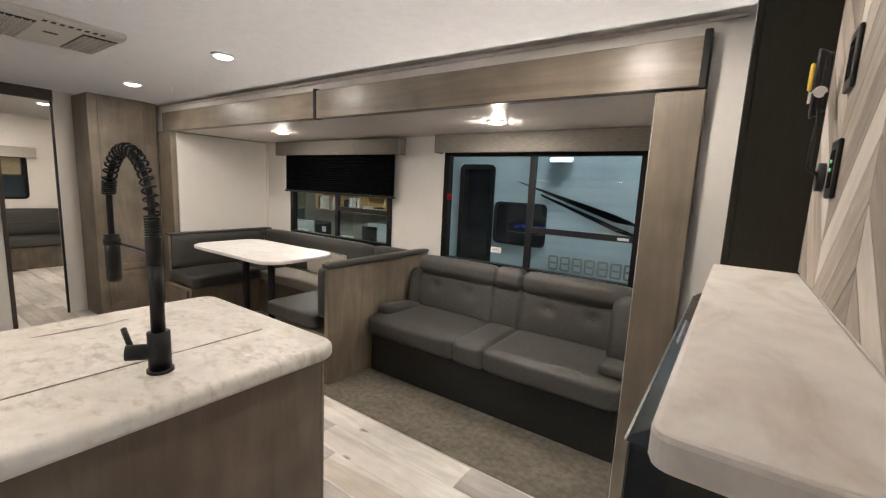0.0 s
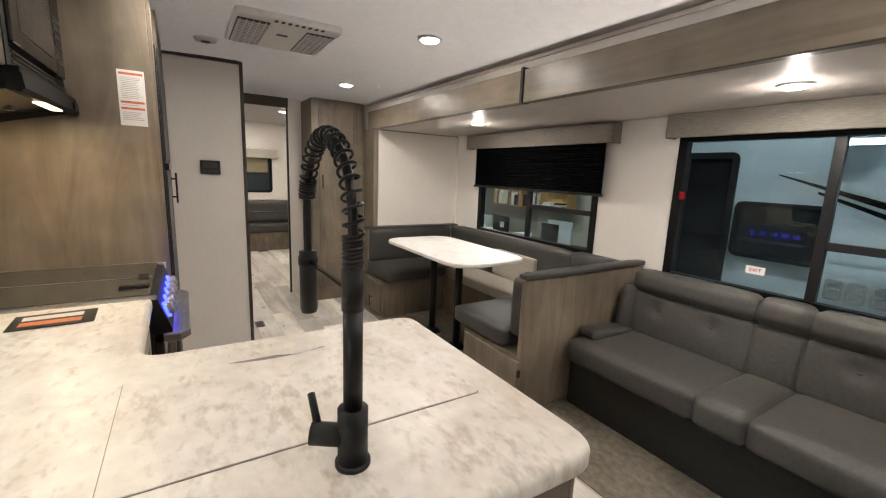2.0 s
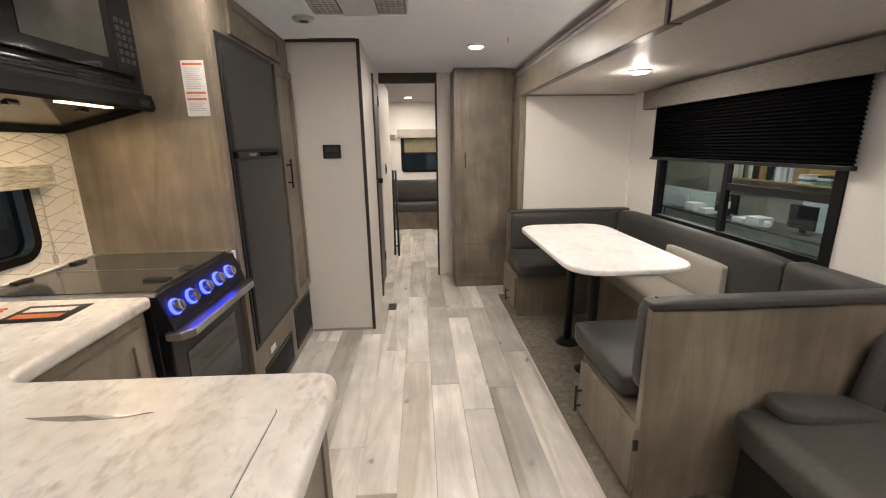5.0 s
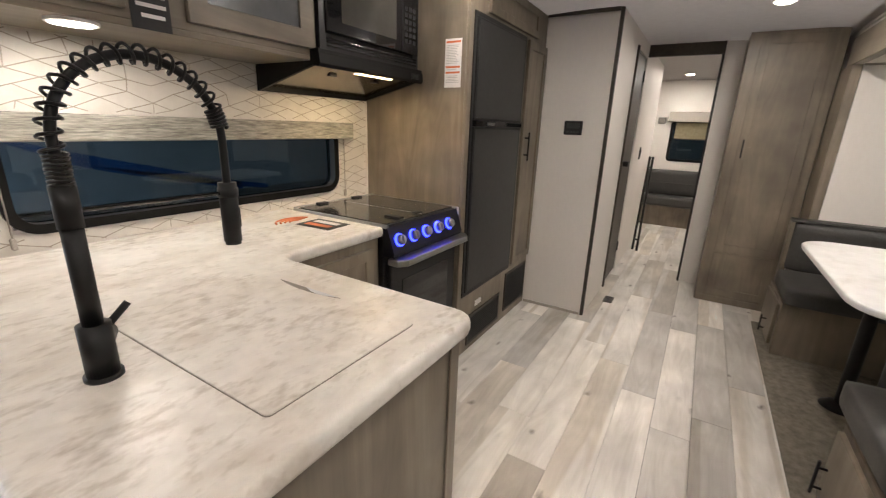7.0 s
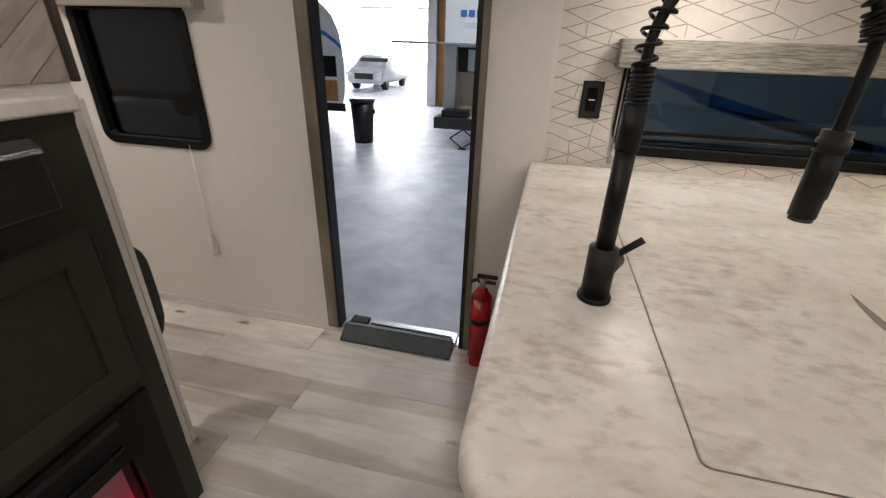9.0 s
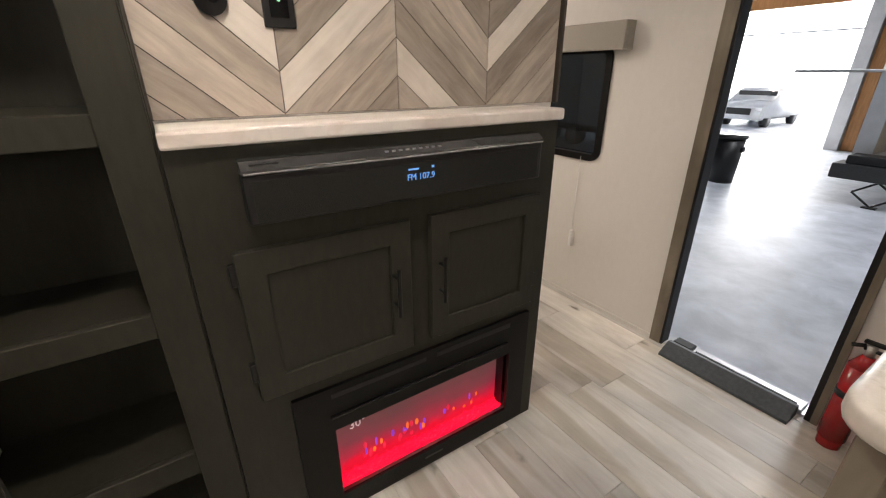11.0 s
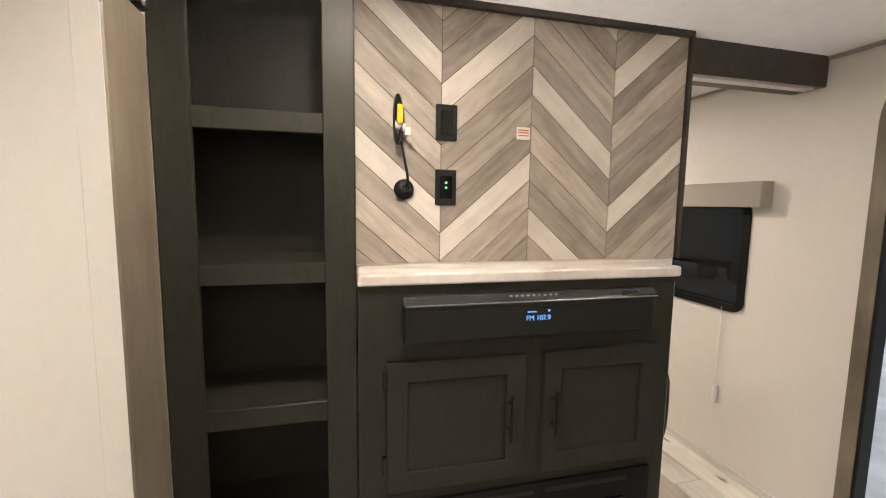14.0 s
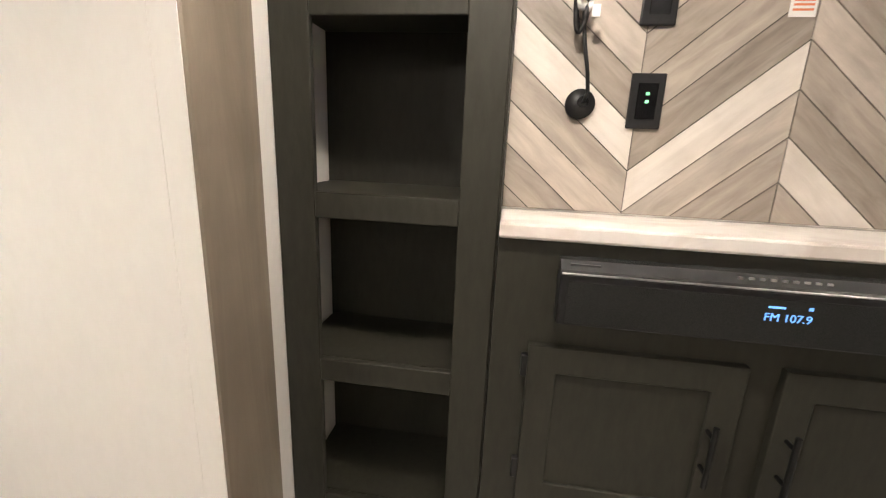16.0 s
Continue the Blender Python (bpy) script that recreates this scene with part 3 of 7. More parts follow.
setting("trim_slide_corner_west", box(-5.452, -5.437, BACK_Y - 0.015, BACK_Y, 0.82, SLIDE_Z), M_WALL, "narrow white corner batten", "trim")
setting("trim_slide_top_west", box(-5.452, -5.440, N_Y, BACK_Y, SLIDE_Z - 0.012, SLIDE_Z), M_BEIGE, "narrow ceiling batten", "trim")

# header board over the slide-out with its end caps and the post
header = thing("slide_header_board", (-3.33, 3.73, 1.77), "taupe wood fascia board over the slide-out opening", "fascia")
part("board", box(-5.62, -3.335, 3.708, 3.755, 1.764, 1.94, 0.003, 1), M_WOODX, header)
part("board", box(-3.325, -1.165, 3.708, 3.755, 1.764, 1.94, 0.003, 1), M_WOODX, header)
part("lower_strip", box(-5.62, -1.165, 3.7035, 3.7075, 1.7635, 1.7685, 0.001, 1), M_BROWN, header, "dark lower edge strip")
part("joint_cap", box(-3.342, -3.318, 3.698, 3.757, 1.762, 1.952, 0.003, 1), M_BLACKPL, header, "black joint cap")
part("end_cap", box(-1.168, -1.142, 3.698, 3.757, 1.755, 1.958, 0.004, 1), M_BLACKPL, header, "black end cap")
setting("slide_post", box(-1.306, -1.140, 3.710, 3.755, 0.0, 1.754, 0.004, 1), M_WOOD, "taupe wood post at the slide-out's edge", "post")
setting("slide_post_lining", box(-1.3078, -1.3062, 3.713, 3.7565, 0.0, 1.754), M_WALL, "off-white lining on the side of the slide-out post", "trim")
setting("slide_post_west", box(-5.716, -5.455, 3.703, 3.755, 0.0, 1.768, 0.004, 1), M_WOOD, "taupe wood trim at the slide-out's edge", "post")


# ---- windows ----
def window(name, axis, wall0, wall1, rect, material, label, face, out, radius=0.05, wide=0.045, bars=(), levels=()):
    u0, u1, v0, v1 = rect
    e = thing(name, ((u0 + u1) / 2, (wall0 + wall1) / 2, v0) if axis == "y" else ((wall0 + wall1) / 2, (u0 + u1) / 2, v0), label, "window")
    tagged(e, kind="structure")
    a, b = sorted((face + out * 0.012, (wall1 if out < 0 else wall0)))
    part("window_frame", ring(axis, a, b, u0 - 0.02, u1 + 0.02, v0 - 0.02, v1 + 0.02, wide, radius), M_ENAMEL, e)
    mid = (wall0 + wall1) / 2
    bx = lambda p0, p1, q0, q1, w: box(*((p0, p1, mid - w, mid + w) if axis == "y" else (mid - w, mid + w, p0, p1)), q0, q1, 0.002, 1)
    for u in bars:
        part("mullion", bx(u - 0.022, u + 0.022, v0, v1, 0.018), M_BLACKPL, e)
    for p0, p1, v in levels:
        part("rail", bx(p0, p1, v - 0.02, v + 0.02, 0.016), M_BLACKPL, e)
    pane = part("pane", bx(u0 + 0.004, u1 - 0.004, v0 + 0.004, v1 - 0.004, 0.003), material, e)
    pane.visible_shadow = False
    return e


big = window("window_1", "y", BACK_Y, BACK_Y + 0.045, W2, M_PANE, "wide black-framed sliding window above the sofa", BACK_Y, -1, 0.03, 0.05, (-2.213,), ((-2.213, -1.475, 1.085),))
small = window("window_2", "y", BACK_Y, BACK_Y + 0.045, W1, M_PANE, "black-framed window above the dinette", BACK_Y, -1, 0.03, 0.05, (-4.272,), ((-4.272, -3.545, 1.10),))
kit = window("window_3", "y", S_Y - 0.05, S_Y, KWIN, M_PANE_DARK, "long low dark kitchen window with rounded corners", S_Y, 1, 0.085, 0.03)
bed = window("window_4", "y", S_Y - 0.05, S_Y, SWIN, M_PANE_BLACK, "small dark bedroom window with rounded corners", S_Y, 1, 0.06, 0.035)
bunkw = window("window_5", "x", REAR_X - 0.05, REAR_X, (2.56, 3.33, 0.95, 1.5), M_PANE_DARK, "small dark bunkroom window", REAR_X, 1, 0.06, 0.035)
writing("exit_label_text", "EXIT", 0.028, pose(-2.465, BACK_Y + 0.010, 0.905, 90, 0, 0), M_RED, big, "red exit lettering")
part("exit_label", box(-2.51, -2.42, BACK_Y + 0.0112, BACK_Y + 0.0125, 0.884, 0.926), M_PAPER, big, "white exit sticker")
part("red_latch", box(-2.915, -2.885, BACK_Y - 0.03, BACK_Y - 0.012, 1.26, 1.31, 0.004, 2), M_RED, big, "red emergency latch")
part("latch_label", box(-1.60, -1.53, BACK_Y + 0.002, BACK_Y + 0.003, 1.075, 1.092), M_PAPER, big, "small white label")


def valance(x0, x1, y0, y1, z0, z1, material, label):
    e = thing("window_valance", ((x0 + x1) / 2, y1, z0), label, "valance")
    part("fascia", box(x0, x1, *sorted((y0, y0 + math.copysign(0.018, y1 - y0))), z0, z1, 0.006, 2), material, e)
    for x in (x0 + 0.009, x1 - 0.009):
        part("return", box(x - 0.008, x + 0.008, *sorted((y0 + math.copysign(0.018, y1 - y0), y1)), z0, z1, 0.002, 1), material, e)
    part("top_board", box(x0 + 0.017, x1 - 0.017, *sorted((y0 + math.copysign(0.018, y1 - y0), y1)), z1 - 0.02, z1 - 0.002), material, e)
    return e


valance(-5.14, -3.385, 4.60, BACK_Y, 1.615, 1.752, M_VALANCE, "grey fabric box valance over the dinette window")
valance(-3.01, -1.43, 4.60, BACK_Y, 1.625, 1.765, M_VALANCE, "grey fabric box valance over the sofa window")
valance(-3.52, -2.113, 1.425, S_Y, 1.240, 1.321, M_WOVEN, "woven grey box valance over the kitchen window")
valance(-0.62, 0.09, 1.425, S_Y, 1.382, 1.505, M_BEIGE, "beige box valance over the bedroom window")
bv = thing("window_valance", (REAR_X, 2.85, 1.49), "pale beige valance over the bunkroom window", "valance")
part("fascia", box(REAR_X + 0.07, REAR_X + 0.085, 2.50, 3.44, 1.49, 1.63, 0.005, 2), M_BEIGE, bv)
for y in (2.508, 3.432):
    part("return", box(REAR_X, REAR_X + 0.07, y - 0.008, y + 0.008, 1.49, 1.63), M_BEIGE, bv)

# pleated blind, half drawn
blind = thing("pleated_blind", (-4.25, 4.66, 1.25), "black pleated blind drawn halfway over the dinette window", "blind")
bm = bmesh.new()
rows_z = np.linspace(1.255, 1.63, 40)
for i, (a, b) in enumerate(zip(rows_z, rows_z[1:])):
    d = 0.006
    ya, yb = (4.655 - d, 4.655 + d) if i % 2 else (4.655 + d, 4.655 - d)
    bm.faces.new([bm.verts.new(p) for p in ((-5.03, ya, a), (-3.47, ya, a), (-3.47, yb, b), (-5.03, yb, b))])
bmesh.ops.remove_doubles(bm, verts=bm.verts, dist=1e-4)
bmesh.ops.solidify(bm, geom=bm.faces[:], thickness=0.002)
part("pleats", bm, M_BLIND, blind)
part("bottom_rail", box(-5.035, -3.465, 4.64, 4.67, 1.238, 1.258, 0.004, 2), M_BLACKPL, blind)

# ---- entry door opening ----
entry = thing("door_1", (-1.366, S_Y, 0), "open caravan entry doorway with black frame and taupe trim", "door")
tagged(entry, kind="structure")
bm = bmesh.new()
x0, x1, _, zt = DOOR
R = 0.16
outer = [(x1 + 0.055, 0.0), (x1 + 0.055, zt - R)] + [(x1 + 0.055 - R * (1 - math.cos(a)), zt - R + (R + 0.055) * math.sin(a)) for a in np.linspace(0.2, math.pi / 2, 7)]
outer += [(x0 - 0.022 + R * (1 - math.cos(a)), zt - R + (R + 0.055) * math.sin(a)) for a in np.linspace(math.pi / 2, 0.2, 7)] + [(x0 - 0.022, zt - R), (x0 - 0.022, 0.0)]
inner = [(x1 + 0.002, 0.0), (x1 + 0.002, zt - R)] + [(x1 + 0.002 - R * (1 - math.cos(a)), zt - R + R * math.sin(a)) for a in np.linspace(0.2, math.pi / 2, 7)]
inner += [(x0 + 0.002 + R * (1 - math.cos(a)), zt - R + R * math.sin(a)) for a in np.linspace(math.pi / 2, 0.2, 7)] + [(x0 + 0.002, zt - R), (x0 + 0.002, 0.0)]


def arch(loop_a, loop_b, ya, yb):
    bm = bmesh.new()
    g = [[bm.verts.new((x, y, z)) for x, z in lp] for lp, y in ((loop_a, ya), (loop_a, yb), (loop_b, yb), (loop_b, ya))]
    for k in range(4):
        for i in range(len(loop_a) - 1):
            bm.faces.new((g[k][i], g[k][i + 1], g[(k + 1) % 4][i + 1], g[(k + 1) % 4][i]))
    for i in (0, -1):
        bm.faces.new([g[k][i] for k in range(4)])
    return bm


part("door_trim", arch(outer, inner, S_Y, S_Y + 0.012), M_WOOD, entry, "taupe inner trim")
inner2 = [(x + (-0.012 if x > -1.366 else 0.020), z - (0.014 if z > zt - R else 0)) for x, z in inner]
part("door_frame", arch(inner, inner2, S_Y - 0.054, S_Y + 0.009), M_BLACKPL, entry, "black rubber-sealed frame")
part("threshold", box(x0 + 0.01, x1 - 0.01, S_Y - 0.09, S_Y - 0.005, -0.03, 0.008, 0.003, 1), M_ALU, entry, "aluminium threshold")

# ---- kitchen ----
# worktop: a run along the wall and the peninsula, round-cornered
top = tagged(part("worktop", slab(rounded([(-3.112, S_Y + 0.003, 0), (-1.885, S_Y + 0.003, 0), (-1.868, 2.66, 0.07), (-2.602, 2.66, 0.06), (-2.612, 1.965, 0.055), (-3.112, 1.962, 0.012)]), 0.872, 0.915, 0.014, 3), M_COUNTER, None, "", True),
             "L-shaped white and beige marbled laminate worktop", "worktop")
top.data.polygons.foreach_set("use_smooth", [p.normal.z < 0.98 for p in top.data.polygons])
sink = thing("sink_cover", (-2.29, 2.26, 0.915), "marbled sink cover lying flush in the worktop", "sink cover")
part("cover_panel", slab(rounded([(-2.470, 1.946, 0.006), (-2.112, 1.946, 0.006), (-2.112, 2.572, 0.012), (-2.470, 2.572, 0.012)]), 0.9155, 0.9180, 0.001, 1), M_COUNTER, sink)
part("joint", slab(rounded([(-2.4714, 1.9446, 0.007), (-2.1106, 1.9446, 0.007), (-2.1106, 2.5734, 0.013), (-2.4714, 2.5734, 0.013)]), 0.9151, 0.9158), M_SEAM, sink, "dark joint round the cover")
part("finger_slot", slab([(-2.4735 + 0.016 * math.sin(math.pi * k / 14) ** 0.8, 2.135 + 0.22 * k / 14) for k in range(15)], 0.9181, 0.9186), M_SEAM, sink, "dark finger slot at the edge")
part("slot_edge", slab([(-2.4735 + 0.014 * math.sin(math.pi * k / 14), 2.235 + 0.11 * k / 14) for k in range(15)], 0.9187, 0.9194), M_ALU, sink, "bright sliver of the steel sink rim")


def cabinet_box(name, loc, label, boxes, material):
    e = thing(name, loc, label, "cabinet")
    for nm, dims in boxes:
        part(nm, box(*dims, 0.002, 1), material, e)
    return e


# peninsula base: end panel towards the aisle, back panel towards the sofa, doors towards the kitchen
pen = cabinet_box("peninsula_cabinet", (-2.22, 2.1, 0), "taupe wood peninsula base cabinet under the worktop", [
    ("end_panel", (-2.580, -1.918, 2.60, 2.618, 0.0, 0.872)), ("back_panel", (-1.918, -1.90, S_Y + 0.003, 2.618, 0.0, 0.872)),
    ("front_panel", (-2.580, -2.562, 1.945, 2.60, 0.0, 0.872)), ("edge_strip", (-2.584, -2.545, 2.618, 2.624, 0.0, 0.872)),
    ("edge_strip", (-1.935, -1.895, 2.618, 2.624, 0.0, 0.872))], M_WOOD)
d = shaker_door("door", M_WOOD, pen, "x", -2.580, -1, 2.0, 2.56, 0.12, 0.84)
part("handle", pull("x", -2.599, -1, 2.5, 0.62, 0.80), M_BLACK, d, "black bar handle")
part("towel_bar", pull("x", -1.90, 1, 1.62, 0.60, 0.76, 0.007, 0.03), M_BLACK, pen, "black bar handle on the back panel")
base = cabinet_box("base_cabinet", (-2.85, 1.65, 0), "taupe wood base cabinet beside the cooker", [
    ("front_frame", (-3.11, -2.55, 1.915, 1.933, 0.0, 0.872)), ("side_panel", (-3.112, -3.096, S_Y + 0.003, 1.915, 0.0, 0.872))], M_WOOD)
d = shaker_door("drawer_front", M_WOOD, base, "y", 1.933, 1, -3.06, -2.60, 0.64, 0.83, 0.045)
d = shaker_door("door", M_WOOD, base, "y", 1.933, 1, -3.06, -2.60, 0.10, 0.61)
part("handle", pull("y", 1.952, 1, -3.0, 0.42, 0.56), M_BLACK, d, "black bar handle")

# cooker
stove = thing("gas_cooker", (-3.41, 1.7, 0), "black built-in cooker with folded glass lid and blue-lit knobs", "cooker")
part("body", box(-3.69, -3.118, 1.40, 1.955, 0.10, 0.868, 0.003, 1), M_BLACKPL, stove)
lid = part("glass_lid", box(-3.675, -3.135, 1.415, 1.955, 0.914, 0.922, 0.003, 2), M_SMOKE, stove, "smoked glass lid")
part("lid_rim", ring("y", 1.40, 1.41, -3.69, -3.12, 0.905, 0.925, 0.004), M_STEEL, lid)
part("trim", box(-3.13, -3.116, 1.40, 1.975, 0.905, 0.921, 0.003, 1), M_STEEL, lid, "steel edge trim")
part("trim", box(-3.69, -3.676, 1.40, 1.975, 0.905, 0.921, 0.003, 1), M_STEEL, lid, "steel edge trim")
for x in (-3.28, -3.53):
    part("hinge", box(x - 0.03, x + 0.03, 1.405, 1.44, 0.921, 0.93, 0.003, 1), M_BLACKPL, lid, "black lid hinge")
part("lid_seam", box(-3.408, -3.404, 1.44, 1.95, 0.9215, 0.9228), M_STEEL, lid, "thin steel fold line")
part("clip", box(-3.43, -3.38, 1.905, 1.94, 0.921, 0.929, 0.003, 1), M_BLACKPL, lid, "black lid clip")
part("clip", box(-3.27, -3.235, 1.86, 1.95, 0.921, 0.931, 0.004, 1), M_BLACKPL, lid, "black lid clip")
part("cooktop", box(-3.69, -3.118, 1.40, 1.96, 0.868, 0.914, 0.003, 1), M_BLACKPL, stove)
bm = bmesh.new()
prof = [(1.955, 0.912), (1.975, 0.91), (2.012, 0.80), (2.012, 0.785), (1.955, 0.785)]
rings_ = [[bm.verts.new((x, y, z)) for y, z in prof] for x in (-3.69, -3.118)]
for k in range(len(prof)):
    bm.faces.new((rings_[0][k], rings_[0][(k + 1) % 5], rings_[1][(k + 1) % 5], rings_[1][k]))
bm.faces.new(rings_[0]), bm.faces.new(rings_[1])
panel = part("control_panel", bm, surface("dark_steel_panel", (0.008, 0.008, 0.012), (0.012, 0.012, 0.017), 30, (0.3, 4, 4), 0.4, 0.0, bump=0.02, blotch=0.1, spec=0.25), stove, "black sloping control panel lit blue by its knobs")
tilt = Vector((0, 0.947, 0.32)).normalized()
for k in range(5):
    x = -3.172 - k * 0.1015
    c = Vector((x, 1.995, 0.852))
    kn = part("knob", rod(c, c + tilt * 0.022, 0.0245, 20, None, 0.022), M_STEEL, stove, "silver knob with blue light ring")
    part("light_ring", rod(c - tilt * 0.004, c + tilt * 0.008, 0.0285, 20), M_BLUE, kn, "glowing blue ring")
    part("knob_grip", rod(c + tilt * 0.022, c + tilt * 0.027, 0.0185, 16), M_ALU, kn, "silver knob face")
    part("grip_bar", rod(c + tilt * 0.027 - Vector((0, 0.005, -0.014)), c + tilt * 0.027 + Vector((0, 0.005, -0.014)), 0.005, 8), M_STEEL, kn)
door = part("oven_door", box(-3.675, -3.135, 1.955, 1.985, 0.30, 0.745, 0.004, 1), M_BLACKPL, stove, "black oven door")
part("oven_window", box(-3.60, -3.21, 1.985, 1.988, 0.38, 0.66), M_GLOSS, door, "dark glass oven window")
hb = bmesh.new()
slab([(-3.70, 1.985), (-3.70, 2.035), (-3.66, 2.065), (-3.15, 2.065), (-3.11, 2.035), (-3.11, 1.985)], 0.752, 0.782, 0.004, 1, hb)
part("handle", hb, M_STEEL, door, "silver shelf-like oven handle")
part("lower_drawer", box(-3.675, -3.135, 1.955, 1.972, 0.11, 0.29, 0.003, 1), M_WOOD, stove, "taupe lower panel")
tagged(part("worktop_strip", box(-3.70, -3.691, S_Y + 0.003, 1.985, 0.872, 0.918, 0.003, 2), M_COUNTER), "narrow white worktop strip beside the cooker", "worktop")
tagged(part("worktop_back_strip", box(-3.69, -3.114, S_Y + 0.003, 1.398, 0.874, 0.917, 0.003, 2), M_COUNTER), "white worktop strip behind the cooker", "worktop")

# leaflet on the worktop
card = thing("leaflet", (-3.0, 1.75, 0.915), "black and orange printed warning card on the worktop", "leaflet")
tm = Matrix.Translation((-2.985, 1.745, 0.9162)) @ Matrix.Rotation(radians(3), 4, "Z")
b = box(-0.065, 0.065, -0.09, 0.09, 0, 0.0008)
b.transform(tm)
part("sheet", b, M_BLACKPL, card)
for k in range(2):
    b = box(-0.045 + k * 0.05, -0.012 + k * 0.05, -0.07, 0.06, 0.0009, 0.0013)
    b.transform(tm)
    part("print_bar", b, M_ORANGE if k else M_PAPER, card, "orange printed bar" if k else "white printed bar")
for k in range(4):
    pts = [(0.03 + (0.025 + 0.02 * k) * math.cos(a), 0.11 + (0.012 + 0.016 * k) * math.sin(a)) for a in np.linspace(0.2, math.pi - 0.2, 9)]
    b = sweep([tm @ Vector((x, -y - 0.02, 0.001)) for x, y in pts], 0.004, 6)
    part("swirl", b, M_ORANGE, card, "orange curved mark")

# fridge cabinet
fc = cabinet_box("fridge_cabinet", (-4.25, 1.65, 0), "tall taupe wood cabinet round the fridge", [
    ("side_panel", (-3.728, -3.70, S_Y + 0.003, 1.985, 0.0, 2.05)), ("stile", (-3.745, -3.70, 1.985, 2.0, 0.0, 2.05)),
    ("header", (-4.795, -3.745, 1.975, 1.992, 1.85, 2.045)), ("stile", (-4.455, -4.41, 1.975, 1.995, 0.36, 1.85)),
    ("plinth", (-4.795, -3.745, 1.975, 1.992, 0.0, 0.385)), ("side_panel", (-4.798, -4.78, 1.40, 1.975, 0.0, 2.045))], M_WOOD)
d = shaker_door("door", M_WOOD, fc, "y", 1.992, 1, -4.785, -4.46, 0.40, 1.845, 0.05)
part("handle", pull("y", 2.011, 1, -4.50, 1.12, 1.30), M_BLACK, d, "black bar handle")
d = shaker_door("top_door", M_WOOD, fc, "y", 1.992, 1, -4.60, -3.90, 1.87, 2.03, 0.04)
for a, b_, z0, z1 in ((-4.30, -3.84, 0.04, 0.235), (-4.765, -4.39, 0.06, 0.345)):
    g = part("vent_grille", ring("y", 1.992, 2.0, a, b_, z0, z1, 0.014), M_BROWN, fc, "dark vent grille")
    part("vent_back", box(a + 0.01, b_ - 0.01, 1.992, 1.994, z0 + 0.01, z1 - 0.01), M_BLACKPL, g)
    n = int((z1 - z0 - 0.03) / 0.014)
    bm = bmesh.new()
    for k in range(n):
        box(a + 0.014, b_ - 0.014, 1.994, 1.999, z0 + 0.016 + k * 0.014, z0 + 0.022 + k * 0.014, 0, 1, bm)
    part("louvres", bm, M_BLACKPL, g)
part("data_plate", box(-4.02, -3.94, 1.992, 1.994, 0.265, 0.30), M_PAPER, fc, "small white plate")
fr = thing("fridge", (-4.075, 1.9, 0.40), "dark grey two-door fridge with black edges", "fridge")
part("body", box(-4.40, -3.75, 1.42, 1.972, 0.395, 1.845), M_BLACKPL, fr)
part("surround", ring("y", 1.972, 2.006, -4.41, -3.742, 0.388, 1.85, 0.02), M_BLACKPL, fr, "black surround")
for z0, z1, nm in ((0.41, 1.325, "lower_door"), (1.355, 1.832, "freezer_door")):
    d = part(nm, box(-4.388, -3.765, 1.972, 2.012, z0, z1, 0.006, 2), M_BLACKPL, fr)
    part("door_panel", box(-4.375, -3.778, 2.012, 2.015, z0 + 0.013, z1 - 0.013), M_FRIDGE, d, "dark grey panel")
part("handle_strip", box(-4.388, -3.765, 1.972, 2.024, 1.325, 1.355, 0.004, 2), M_GLOSS, fr, "glossy black handle strip")
part("badge", box(-3.99, -3.90, 2.024, 2.0255, 1.333, 1.347), M_STEEL, fr, "silver badge")
notice = thing("notice_sheet", (-3.70, 1.915, 1.5), "white warning sheet with red bars on the wood panel", "notice")
part("sheet", box(-3.70, -3.6985, 1.87, 1.962, 1.505, 1.725), M_PAPER, notice)
for z in (1.712, 1.60, 1.575):
    part("red_bar", box(-3.6984, -3.698, 1.876, 1.956, z - 0.006, z + 0.003), M_ORANGE, notice, "red printed bar")
bm = bmesh.new()
for k in range(24):
    z = 1.695 - k * 0.0072
    if abs(z - 1.60) > 0.01 and abs(z - 1.575) > 0.01:
        box(-3.6984, -3.6981, 1.88, 1.925 + 0.027 * random.random(), z - 0.0012, z + 0.0008, 0, 1, bm)
part("text_lines", bm, surface("grey_print", (0.35, 0.34, 0.33), (0.42, 0.41, 0.4), bump=0), notice, "grey lines of small print")

# upper cabinets, microwave, hood
up = cabinet_box("wall_cabinet", (-2.5, 1.5, 1.55), "taupe wood wall cabinets over the worktop", [
    ("bottom_board", (-3.045, -1.93, S_Y + 0.003, 1.69, 1.545, 1.563)), ("front_frame", (-3.045, -1.93, 1.675, 1.69, 1.563, 2.03)),
    ("end_panel", (-1.945, -1.93, S_Y + 0.003, 1.69, 1.545, 2.03))], M_WOODX)
for x0_, x1_ in ((-3.02, -2.56), (-2.40, -1.96)):
    d = shaker_door("door", M_WOODX, up, "y", 1.69, 1, x0_, x1_, 1.585, 2.02, 0.06)
    if x0_ > -2.6:
        part("handle", pull("y", 1.709, 1, x0_ + 0.05, 1.60, 1.70), M_BLACK, d, "black bar handle")
    part("door_pane", box(x0_ + 0.062, x1_ - 0.062, 1.7003, 1.7018, 1.647, 1.958), M_FROST, d, "grey frosted glass insert")
part("hanging_tag", box(-2.515, -2.415, 1.6905, 1.6925, 1.545, 1.69), M_BLACKPL, up, "black instruction tag")
